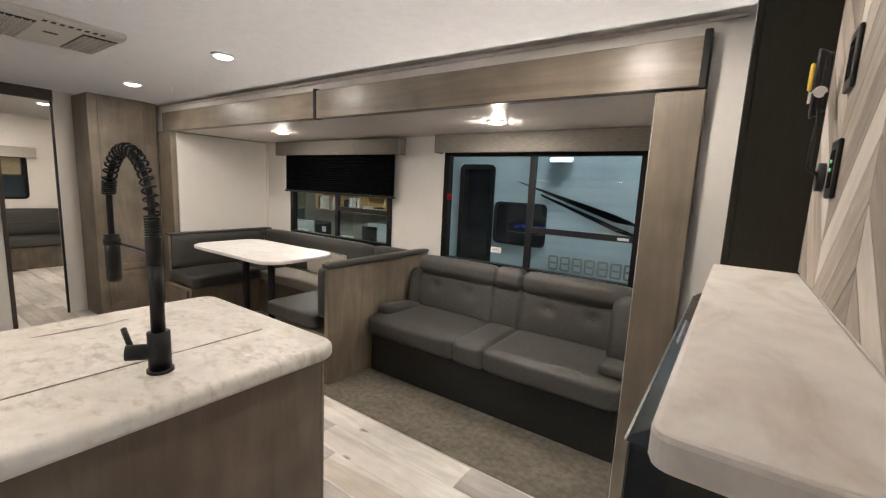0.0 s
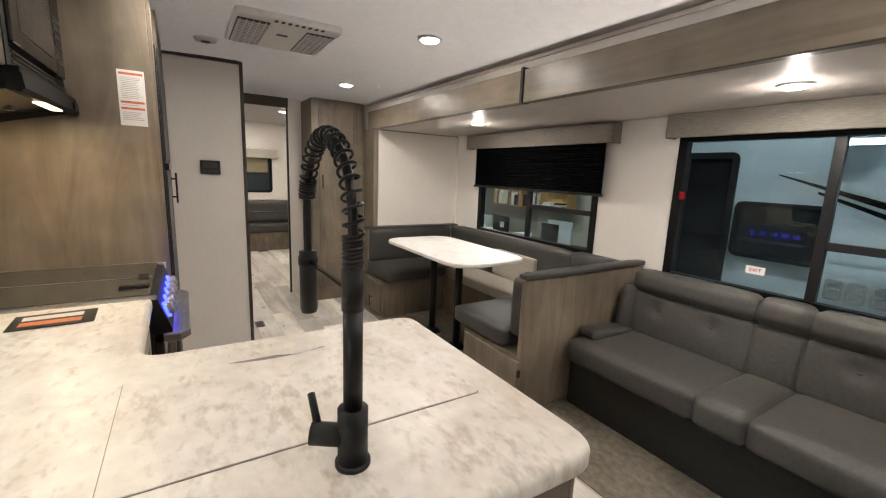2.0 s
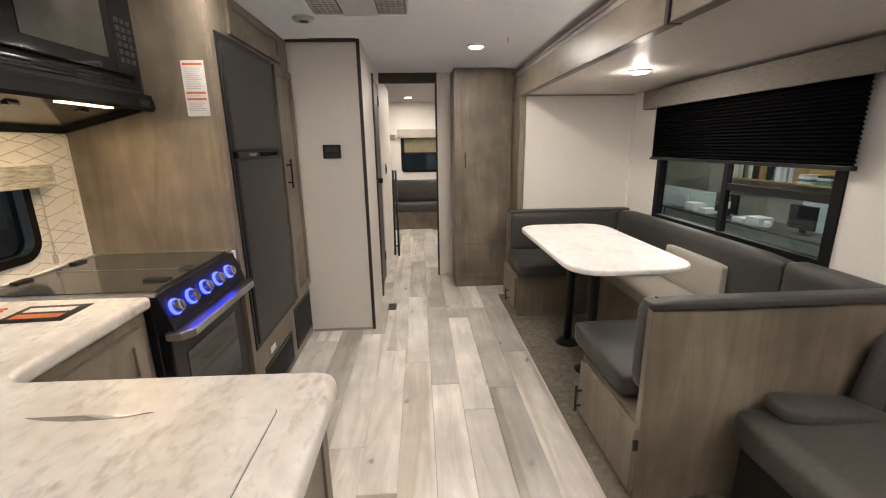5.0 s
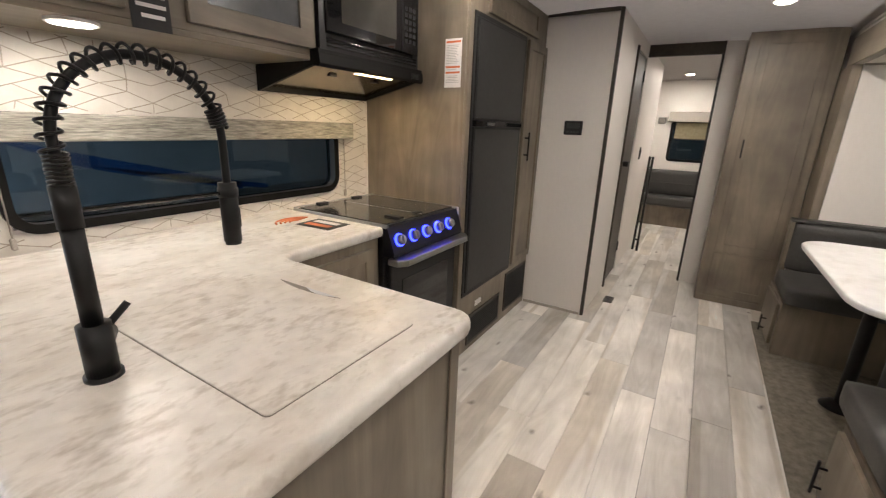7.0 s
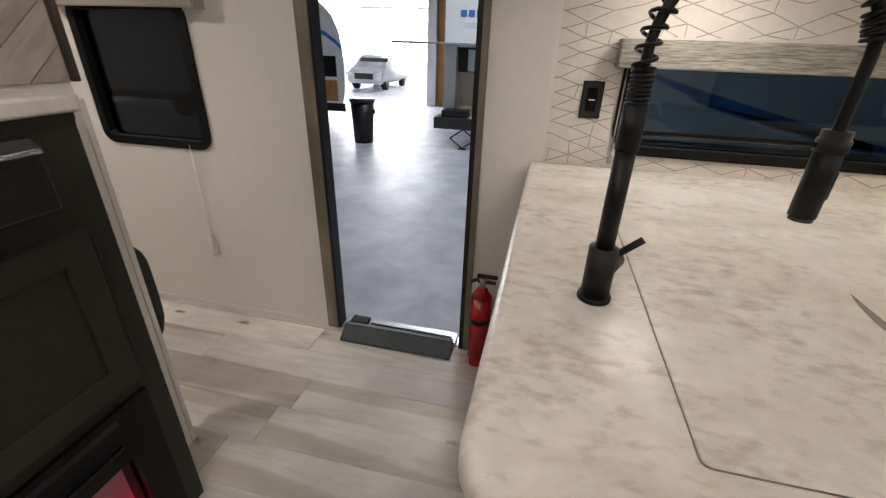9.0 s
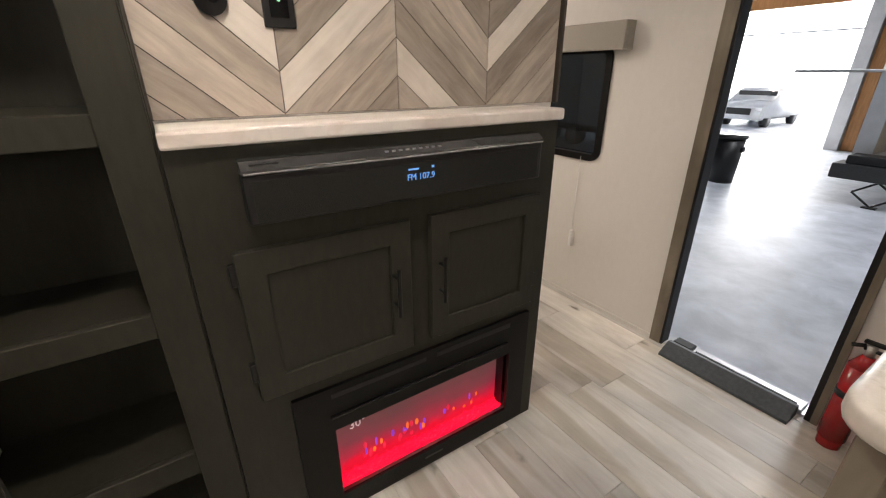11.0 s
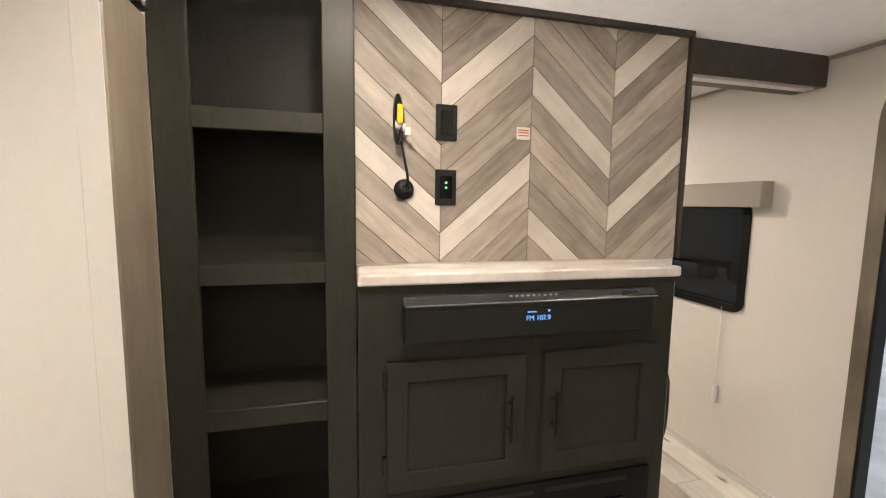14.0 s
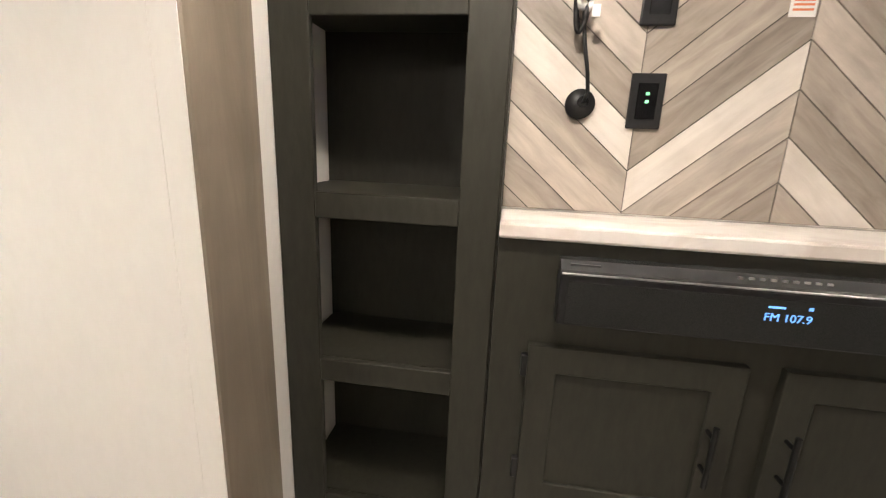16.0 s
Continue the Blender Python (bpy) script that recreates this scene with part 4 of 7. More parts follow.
for k, (a_, b_) in enumerate(((-2.50, -2.44), (-2.505, -2.43), (-2.505, -2.45), (-2.50, -2.425))):
    part("tag_print", box(a_, b_, 1.6927, 1.6933, 1.575 + k * 0.026, 1.585 + k * 0.026), M_PAPER, up, "white print line on the tag")
puck = thing("cabinet_light", (-2.31, 1.62, 1.54), "round lit downlight under the wall cabinet", "light")
part("rim", rod((-2.31, 1.62, 1.537), (-2.31, 1.62, 1.545), 0.056, 24), M_WHITEPL, puck)
part("lens", rod((-2.31, 1.62, 1.5355), (-2.31, 1.62, 1.537), 0.048, 24), M_LAMP, puck, "glowing lens")
mw = thing("microwave", (-3.385, 1.55, 1.59), "black built-in microwave with dark glass door", "microwave")
part("body", box(-3.70, -3.05, S_Y + 0.003, 1.685, 1.592, 2.03), M_BLACKPL, mw)
part("trim_frame", ring("y", 1.685, 1.705, -3.715, -3.05, 1.59, 2.03, 0.03), M_BLACKPL, mw, "black trim frame")
d = part("door", box(-3.56, -3.082, 1.685, 1.715, 1.655, 1.995, 0.006, 2), M_GLOSS, mw, "glossy black door")
part("door_window", box(-3.51, -3.16, 1.715, 1.717, 1.70, 1.95), M_SMOKE, d, "smoked window")
cp = part("control_panel", box(-3.685, -3.563, 1.685, 1.714, 1.655, 1.995, 0.004, 1), M_GLOSS, mw)
for i in range(3):
    for j in range(6):
        part("button", box(-3.665 + i * 0.032, -3.643 + i * 0.032, 1.714, 1.7155, 1.70 + j * 0.028, 1.717 + j * 0.028), M_FRIDGE, cp)
for k in range(3):
    part("vent_slot", box(-3.68, -3.085, 1.706, 1.709, 1.606 + k * 0.013, 1.611 + k * 0.013), M_GLOSS, mw)
hood = thing("cooker_hood", (-3.355, 1.55, 1.44), "slim black cooker hood with shiny underside and warm light strip", "cooker hood")
HX0, HX1 = -3.698, -3.012


def prism(prof, xa, xb):
    """A profile (y, z) drawn out along x."""
    bm = bmesh.new()
    ra, rb = ([bm.verts.new((x, y, z)) for y, z in prof] for x in (xa, xb))
    n = len(prof)
    for k in range(n):
        bm.faces.new((ra[k], ra[(k + 1) % n], rb[(k + 1) % n], rb[k]))
    bm.faces.new(ra), bm.faces.new(rb)
    return bm


part("top_plate", box(HX0, HX1, S_Y + 0.003, 1.735, 1.572, 1.588, 0.002, 1), M_ENAMEL, hood)
part("front_lip", prism([(1.705, 1.572), (1.738, 1.572), (1.742, 1.535), (1.732, 1.524), (1.705, 1.528)], HX0, HX1), M_ENAMEL, hood)
for xa, xb in ((HX0, HX0 + 0.014), (HX1 - 0.014, HX1)):
    part("end_plate", prism([(S_Y + 0.003, 1.572), (1.704, 1.572), (1.704, 1.530), (S_Y + 0.003, 1.440)], xa, xb), M_ENAMEL, hood, "black wedge-shaped end plate")
part("back_lip", box(HX0 + 0.015, HX1 - 0.015, S_Y + 0.003, S_Y + 0.016, 1.441, 1.571, 0.002, 1), M_ENAMEL, hood)
part("underside", prism([(S_Y + 0.017, 1.462), (1.703, 1.548), (1.703, 1.556), (S_Y + 0.017, 1.470)], HX0 + 0.015, HX1 - 0.015),
     surface("dark_polished_steel", (0.20, 0.18, 0.15), (0.26, 0.235, 0.20), 12, (0.3, 4, 4), 0.16, 0.85, bump=0.01, blotch=0.1), hood, "shiny brownish steel underside")
for x in (-3.50, -3.22):
    part("filter_clip", box(x - 0.02, x + 0.02, 1.58, 1.60, 1.512, 1.520), M_BLACKPL, hood)
part("light_strip", box(-3.46, -3.235, 1.7045, 1.7315, 1.5195, 1.5235), glow("warm_strip", (1.0, 0.72, 0.42), 9.0), hood, "glowing warm strip")
part("switch_block", box(-3.66, -3.59, 1.7415, 1.746, 1.54, 1.566), M_BLACKPL, hood)
part("switch", box(-3.645, -3.605, 1.746, 1.748, 1.546, 1.560), M_FRIDGE, hood)

# backsplash with its line pattern
splash = thing("backsplash", (-2.8, S_Y, 1.2), "pale wallpaper backsplash with brown triangle lines", "wallpaper")
tagged(splash, kind="structure")
part("sheet", cells("y", S_Y, S_Y + 0.002, -3.70, -1.93, 0.915, 1.545, [(KWIN[0] - 0.01, KWIN[1] + 0.01, KWIN[2] - 0.01, KWIN[3] + 0.01)]), M_WALLPAPER, splash)
part("edge_batten", box(-1.93, -1.915, S_Y, S_Y + 0.006, 0.915, 2.0), M_WALL, splash, "narrow white batten")
part("corner_batten", box(-3.70, -3.692, S_Y + 0.002, S_Y + 0.008, 0.918, 1.43), M_WALLPAPER, splash)
bm = bmesh.new()
rng = random.Random(4)


def stroke(ax, az, bx, bz, w=0.0016):
    d = Vector((bx - ax, bz - az))
    if d.length < 0.004:
        return
    n = Vector((-d.y, d.x)).normalized() * w
    bm.faces.new([bm.verts.new((x, S_Y + 0.0026, z)) for x, z in ((ax + n.x, az + n.y), (bx + n.x, bz + n.y), (bx - n.x, bz - n.y), (ax - n.x, az - n.y))])


def clear(x, z):
    return -3.69 < x < -1.935 and 0.92 < z < 1.54 and not (KWIN[0] - 0.03 < x < KWIN[1] + 0.03 and KWIN[2] - 0.03 < z < KWIN[3] + 0.03)


def line(p, q):
    """A pattern line, left out where the window, the worktop or an edge covers it."""
    n = 10
    kept = [clear(p[0] + (q[0] - p[0]) * (k + 0.5) / n, p[1] + (q[1] - p[1]) * (k + 0.5) / n) for k in range(n)]
    k = 0
    while k < n:
        if kept[k]:
            e = k
            while e < n and kept[e]:
                e += 1
            stroke(*(p[i] + (q[i] - p[i]) * k / n for i in (0, 1)), *(p[i] + (q[i] - p[i]) * e / n for i in (0, 1)))
            k = e
        k += 1


cols, lines_ = 26, 15
knots = {}
for i in range(cols + 1):
    for j in range(-1, lines_ + 1):
        knots[i, j] = (-3.74 + i * 0.072 + rng.uniform(-0.008, 0.008), 0.90 + j * 0.047 + (0.0235 if i % 2 else 0) + rng.uniform(-0.006, 0.006))
for i in range(cols):
    for j in range(-1, lines_):
        for other in ((i + 1, j), (i + 1, j + (1 if i % 2 else -1))):
            if other in knots and rng.random() < 0.88:
                line(knots[i, j], knots[other])
        if rng.random() < 0.14 and (i, j + 1) in knots:
            line(knots[i, j], knots[i, j + 1])
tagged(part("line_pattern", bm, M_LINE, splash), kind="stuff")
for x in (-2.155, -3.505):
    cord = thing("blind_cord", (x, S_Y, 0.92), "thin pale hold-down cord of the kitchen blind with a small cleat", "cord", "kitchen blind cords")
    part("cord", rod((x, S_Y + 0.012, 0.93), (x, S_Y + 0.012, 1.236), 0.0022, 8), M_BEIGE, cord, "", True)
    part("cleat", box(x - 0.007, x + 0.007, S_Y + 0.003, S_Y + 0.018, 0.93, 0.965, 0.003, 1), M_BEIGE, cord)
outl = thing("wall_socket", (-2.062, S_Y, 1.08), "black wall socket plate on the backsplash", "socket")
part("plate", box(-2.096, -2.028, S_Y + 0.002, S_Y + 0.009, 1.078, 1.196, 0.003, 2), M_BLACKPL, outl)
part("rocker", box(-2.078, -2.046, S_Y + 0.009, S_Y + 0.011, 1.10, 1.175), M_GLOSS, outl)
part("indicator", box(-2.072, -2.052, S_Y + 0.011, S_Y + 0.0115, 1.135, 1.139), M_PAPER, outl, "white bar")

# faucet
fx, fy = -2.032, 2.270
faucet = thing("kitchen_faucet", (fx, fy, 0.915), "tall matte black spring-neck kitchen faucet", "faucet")
part("base_ring", rod((fx, fy, 0.915), (fx, fy, 0.922), 0.027, 28), M_BLACK, faucet, "", True)
part("collar", rod((fx, fy, 0.922), (fx, fy, 1.008), 0.0228, 28), M_BLACK, faucet, "", True)
part("stem", rod((fx, fy, 1.008), (fx, fy, 1.165), 0.0143, 24), M_BLACK, faucet, "", True)
part("stem_sleeve", rod((fx, fy, 1.162), (fx, fy, 1.222), 0.0162, 24), M_BLACK, faucet, "", True)
hx, hy = -2.276, 2.268
arc, mid_x, rad = [], (fx + hx) / 2, (fx - hx) / 2
arc += [Vector((fx, fy, z)) for z in np.linspace(1.22, 1.285, 6)]
arc += [Vector((mid_x + rad * math.cos(a), fy + (hy - fy) * (a / math.pi), 1.285 + 0.125 * math.sin(a))) for a in np.linspace(0.05, math.pi - 0.05, 30)]
arc += [Vector((hx, hy, z)) for z in np.linspace(1.285, 1.19, 8)]
part("hose", sweep(arc, 0.0072, 12), M_BLACK, faucet, "black hose", True)
# spring coil round the hose
lens_ = [0.0]
for p, q_ in zip(arc, arc[1:]):
    lens_.append(lens_[-1] + (q_ - p).length)
cut = 34
total = lens_[cut]
steps, coil, theta = 620, [], 0.0
for i in range(steps + 1):
    s = total * i / steps
    k = max(0, min(cut - 1, int(np.searchsorted(lens_, s)) - 1))
    f = (s - lens_[k]) / max(lens_[k + 1] - lens_[k], 1e-6)
    p = arc[k].lerp(arc[k + 1], f)
    tan = (arc[min(k + 2, len(arc) - 1)] - arc[max(k - 1, 0)]).normalized()
    side = Vector((0, 1, 0))
    nrm = tan.cross(side).normalized()
    tight = s < 0.05 or s > total - 0.035
    pitch = 0.0058 if tight else 0.0192
    theta += 2 * math.pi * (total / steps) / pitch
    out = (p - Vector((mid_x, fy, 1.285))).normalized()
    coil.append(p + (Vector((0, 0, 0)) if tight else 0.0015 * out) + 0.0138 * (math.cos(theta) * side + math.sin(theta) * nrm))
part("spring", sweep(coil, 0.0026, 6), M_BLACK, faucet, "black coil spring", True)
part("spray_head", rod((hx, hy, 1.09), (hx, hy, 1.205), 0.0165, 22), M_BLACK, faucet, "black spray head", True)
part("spray_nozzle", rod((hx, hy, 1.084), (hx, hy, 1.09), 0.0145, 22), M_FRIDGE, faucet)
part("holder_clip", rod((hx, hy, 1.178), (hx, hy, 1.194), 0.0185, 22), M_BLACK, faucet, "", True)
part("spray_button", box(hx - 0.019, hx - 0.013, hy - 0.006, hy + 0.006, 1.115, 1.155, 0.002, 1), M_BLACKPL, faucet)
part("holder_arm", rod((fx, fy, 1.186), (hx + 0.005, hy, 1.186), 0.0034, 12), M_GLOSS, faucet, "thin black holder arm")
part("handle_hub", rod((fx, fy, 0.962), (fx - 0.03, fy - 0.055, 0.966), 0.0175, 20), M_BLACK, faucet, "", True)
part("lever", rod((fx - 0.024, fy - 0.045, 0.972), (fx - 0.066, fy - 0.045, 1.010), 0.0062, 12), M_BLACK, faucet, "slim black lever", True)

# ---- closet and hall ----
clo = cabinet_box("closet", (-5.9, 3.45, 0), "tall taupe wood closet beside the hall doorway", [
    ("front_frame", (-5.735, -5.72, 3.165, 3.70, 0.0, 2.03)), ("side_panel", (-6.128, -5.735, 3.165, 3.183, 0.0, 2.03)), ("kick", (-5.72, -5.715, 3.17, 3.70, 0.0, 0.05))], M_WOOD)
d = shaker_door("door", M_WOOD, clo, "x", -5.72, 1, 3.235, 3.64, 0.44, 2.0, 0.055, 0.012, 0.007)
part("mid_rail", box(-5.712, -5.708, 3.29, 3.585, 1.19, 1.245), M_WOOD, d)
part("handle", pull("x", -5.708, 1, 3.262, 1.165, 1.30), M_BLACK, d, "black bar handle")
d = shaker_door("lower_drawer", M_WOOD, clo, "x", -5.72, 1, 3.235, 3.64, 0.07, 0.42, 0.055, 0.012, 0.007)
bd = thing("door_2", (-5.82, 2.44, 0), "closed dark brown bathroom door in the hall", "door")
tagged(bd, kind="structure")
part("leaf", box(-6.115, -5.525, 2.425, 2.452, 0.012, 1.945, 0.003, 1), M_BROWN, bd)
part("door_trim", box(-5.545, -5.515, 2.452, 2.475, 0.0, 1.96, 0.003, 1), M_BROWN, bd)
part("door_knob", rod((-5.586, 2.452, 1.07), (-5.586, 2.51, 1.07), 0.022, 16), M_BLACK, bd, "black knob", True)
for z in (0.2, 1.75):
    part("hinge", box(-6.11, -6.09, 2.452, 2.462, z, z + 0.09), M_BLACKPL, bd)
th = thing("thermostat", (-4.79, 2.239, 1.29), "black wall thermostat with small display", "thermostat")
part("body", box(-4.80, -4.782, 2.178, 2.30, 1.292, 1.385, 0.006, 2), M_BLACKPL, th)
part("screen", box(-4.782, -4.7812, 2.195, 2.283, 1.335, 1.372), M_FRIDGE, th, "grey screen")
for k in range(4):
    part("button", box(-4.782, -4.7805, 2.198 + k * 0.023, 2.212 + k * 0.023, 1.305, 1.318), M_FRIDGE, th)
ls = thing("light_switch", (-6.6, 2.46, 1.1), "black light switch on the hall wall", "switch")
part("plate", box(-6.64, -6.56, 2.46, 2.468, 1.06, 1.18, 0.003, 1), M_BLACKPL, ls)
part("rocker", box(-6.62, -6.58, 2.468, 2.472, 1.09, 1.15), M_GLOSS, ls)
fv = thing("floor_register", (-5.24, 2.57, 0), "small brown floor vent", "vent")
part("frame", slab(rounded([(-5.31, 2.535, 0.01), (-5.17, 2.535, 0.01), (-5.17, 2.605, 0.01), (-5.31, 2.605, 0.01)]), 0.0, 0.004), M_BROWN, fv)
for k in range(6):
    part("slot", box(-5.295 + k * 0.02, -5.285 + k * 0.02, 2.548, 2.592, 0.004, 0.0052), M_BLACKPL, fv)

# ---- bunkroom ----
shade = thing("roller_blind", (REAR_X, 2.945, 1.26), "olive-beige roller blind half down over the bunkroom window", "blind")
part("cloth", box(REAR_X - 0.014, REAR_X - 0.011, 2.60, 3.29, 1.262, 1.485), M_OLIVE, shade)
part("bottom_bar", box(REAR_X - 0.017, REAR_X - 0.008, 2.60, 3.29, 1.248, 1.262, 0.003, 1), M_BROWN, shade)
bb = thing("bunk_bench", (-8.8, 3.0, 0), "charcoal vinyl bench with taupe wood base in the bunkroom", "bench")
part("base", box(-8.99, -8.72, 2.25, 3.745, 0.0, 0.30, 0.003, 1), M_WOOD, bb)
part("seat", pillow(-8.93, -8.66, 2.25, 3.74, 0.30, 0.44, 0.03, 0.008), M_VINYLGREY, bb, "", True)
part("backrest", pillow(-8.995, -8.90, 2.25, 3.74, 0.44, 0.80, 0.03, 0.008), M_VINYLGREY, bb, "", True)
part("back_seam", pillow(-8.985, -8.89, 2.25, 3.74, 0.60, 0.63, 0.01, 0.0, 3), M_VINYLGREY, bb, "", True)
lad = thing("bunk_ladder", (-7.0, 2.53, 0), "short black metal bunk ladder leaning on the hall wall", "ladder")
part("rail", rod((-6.98, 2.55, 0.0), (-7.28, 2.53, 1.06), 0.013, 12), M_BLACK, lad, "", True)
part("rail", rod((-7.02, 2.50, 0.0), (-7.32, 2.493, 1.06), 0.013, 12), M_BLACK, lad, "", True)
for k in range(5):
    f = (k + 0.6) / 7.6
    part("rung", rod((-6.98 - 0.44 * f, 2.55 - 0.03 * f, 1.55 * f), (-7.02 - 0.44 * f, 2.50 - 0.01 * f, 1.55 * f), 0.011, 10), M_BLACK, lad, "", True)
br = thing("wall_bracket", (-8.99, 2.45, 1.5), "small grey wall bracket in the bunkroom", "bracket")
part("plate", box(-9.0, -8.97, 2.36, 2.46, 1.46, 1.55, 0.006, 2), M_VALANCE, br)

# ---- dinette ----
din_w = thing("dinette_bench", (-5.15, 4.1, 0), "dinette bench with charcoal cushions on taupe wood beside the closet", "bench", "dinette benches")
part("base", box(-5.45, -4.92, 3.60, 4.25, 0.006, 0.345, 0.003, 1), M_WOOD, din_w)
d = part("door", box(-5.40, -4.97, 3.582, 3.60, 0.05, 0.32, 0.003, 1), M_WOOD, din_w)
part("handle", pull("y", 3.582, -1, -5.16, 0.06, 0.17), M_BLACK, d, "black bar handle")
part("seat_cushion", pillow(-5.37, -4.86, 3.60, 4.24, 0.35, 0.465, 0.03, 0.006), M_VINYLGREY, din_w, "", True)
part("backrest", pillow(-5.45, -5.355, 3.635, 4.60, 0.45, 0.785, 0.03, 0.006), M_VINYLGREY, din_w, "", True)
part("back_cap", box(-5.452, -5.36, 3.61, 4.69, 0.785, 0.805, 0.006, 2), M_VINYLGREY, din_w, "charcoal padded cap")
part("end_panel", box(-5.452, -5.37, 3.61, 3.632, 0.345, 0.785, 0.003, 1), M_WOOD, din_w)

din_n = thing("dinette_bench", (-4.3, 4.5, 0), "long dinette bench with charcoal backrest and light taupe pads", "bench", "dinette benches")
part("base", box(-5.45, -3.17, 4.25, 4.695, 0.006, 0.345, 0.003, 1), M_WOOD, din_n)
part("seat_cushion", pillow(-5.36, -4.93, 4.245, 4.58, 0.35, 0.465, 0.03, 0.006), M_VINYLGREY, din_n, "", True)
part("seat_board", pillow(-4.92, -3.83, 4.245, 4.57, 0.345, 0.43, 0.014, 0.002), M_BEIGE, din_n, "light taupe seat pad", True)
part("seat_cushion", pillow(-3.82, -3.26, 4.245, 4.58, 0.35, 0.465, 0.03, 0.006), M_VINYLGREY, din_n, "", True)
part("backrest", pillow(-5.36, -3.65, 4.585, 4.69, 0.44, 0.80, 0.035, 0.006, 11), M_VINYLGREY, din_n, "", True)
part("backrest", pillow(-3.645, -3.17, 4.585, 4.69, 0.44, 0.805, 0.035, 0.006), M_VINYLGREY, din_n, "", True)
tagged(part("spare_cushion", pillow(-4.52, -3.97, 4.535, 4.58, 0.44, 0.68, 0.012, 0.004), M_BEIGE, None, "", True), "light taupe cushion leaning on the bench backrest", "cushion")

din_e = thing("dinette_bench", (-3.5, 4.1, 0), "dinette bench with charcoal cushions and taupe half wall by the sofa", "bench", "dinette benches")
part("base", box(-3.66, -3.137, 3.637, 4.25, 0.006, 0.345, 0.003, 1), M_WOOD, din_e)
d = part("door", box(-3.635, -3.105, 3.615, 3.635, 0.04, 0.325, 0.003, 1), M_WOOD, din_e)
part("handle", pull("y", 3.615, -1, -3.60, 0.06, 0.20), M_BLACK, d, "black bar handle")
part("hinge", box(-3.104, -3.094, 3.612, 3.631, 0.24, 0.28), M_BLACKPL, d)
part("seat_cushion", pillow(-3.80, -3.255, 3.63, 4.24, 0.35, 0.465, 0.028, 0.006), M_VINYLGREY, din_e, "", True)
part("backrest", pillow(-3.235, -3.137, 3.645, 4.58, 0.45, 0.80, 0.03, 0.006), M_VINYLGREY, din_e, "", True)
part("end_wall", box(-3.135, -3.10, 3.632, 4.695, 0.006, 0.802, 0.003, 1), M_WOOD, din_e, "taupe wood half wall")
part("padded_cap", pillow(-3.155, -3.085, 3.622, 4.695, 0.802, 0.838, 0.012, 0.003), M_VINYLGREY, din_e, "charcoal padded cap", True)
part("screw_cap", rod((-3.135, 3.66, 0.838), (-3.135, 3.66, 0.841), 0.006, 10), M_BLACKPL, din_e)

table = thing("dinette_table", (-4.3, 3.9, 0), "white marbled dinette table on two black pedestal legs", "table")
part("tabletop", slab(rounded([(-4.93, 3.58, 0.20), (-3.69, 3.58, 0.20), (-3.69, 4.24, 0.20), (-4.93, 4.24, 0.20)], 9), 0.734, 0.762, 0.008, 2), M_TABLE, table)
for x in (-4.45, -4.07):
    leg = part("leg", rod((x, 3.85, 0.03), (x, 3.85, 0.72), 0.029, 20), M_BLACK, table, "black pedestal leg", True)
    part("floor_flange", rod((x, 3.85, 0.006), (x, 3.85, 0.035), 0.085, 24, None, 0.045), M_BLACK, leg, "", True)
    part("top_flange", rod((x, 3.85, 0.715), (x, 3.85, 0.734), 0.05, 20, None, 0.085), M_BLACK, leg, "", True)

# ---- sofa ----
sofa = thing("sofa", (-2.2, 4.3, 0), "grey faux-leather sofa with tufted back under the window", "sofa")
part("back_board", box(-3.03, -1.40, 4.50, 4.60, 0.40, 0.79, 0.01, 2), M_LEATHER, sofa, "leather back board")
part("base", box(-3.065, -1.362, 4.005, 4.69, 0.006, 0.305, 0.008, 2), M_SKIRT, sofa, "dark fabric base")
for x0_, x1_ in ((-3.065, -2.338), (-2.334, -2.122), (-2.118, -1.362)):
    part("seat_cushion", pillow(x0_ - 0.004, x1_ + 0.004, 3.955, 4.50, 0.288, 0.430, 0.036, 0.014, 17), M_LEATHER, sofa, "", True)
spin = ((0, 4.46, 0.45), -9, "X")
for x0_, x1_, tufts in ((-3.01, -2.345, (-2.83, -2.53)), (-2.34, -2.125, ()), (-2.12, -1.43, (-1.93, -1.64))):
    part("back_cushion", pillow(x0_ - 0.006, x1_ + 0.006, 4.43, 4.56, 0.405, 0.69, 0.036, 0.012, 25, [(x, 4.422, 0.60, 0.045, 0.024) for x in tufts], spin), M_LEATHER, sofa, "tufted back cushion" if tufts else "", True)
    part("headrest", pillow(x0_ - 0.007, x1_ + 0.007, 4.402, 4.565, 0.682, 0.825, 0.055, 0.008, 17, (), spin), M_LEATHER, sofa, "rolled headrest", True)
    for x in tufts:
        part("tuft_button", rod((x, 4.462, 0.59), (x, 4.47, 0.592), 0.009, 10), M_LEATHER, sofa)
for x0_, x1_ in ((-3.066, -2.945), (-1.495, -1.345)):
    part("armrest", pillow(x0_, x1_, 4.06, 4.44, 0.385, 0.452, 0.024, 0.008, 9, (), ((0, 4.44, 0.5), -7, "X")), M_LEATHER, sofa, "low padded armrest", True)
    part("side_wing", pillow(x0_, x1_ - (0.04 if x0_ < -2 else -0.0), 4.20 if x0_ > -2 else 4.38, 4.66, 0.39, 0.76 if x0_ > -2 else 0.70, 0.055, 0.008, 9, (), ((0, 4.5, 0.5), -12, "X")), M_LEATHER, sofa, "padded side wing", True)

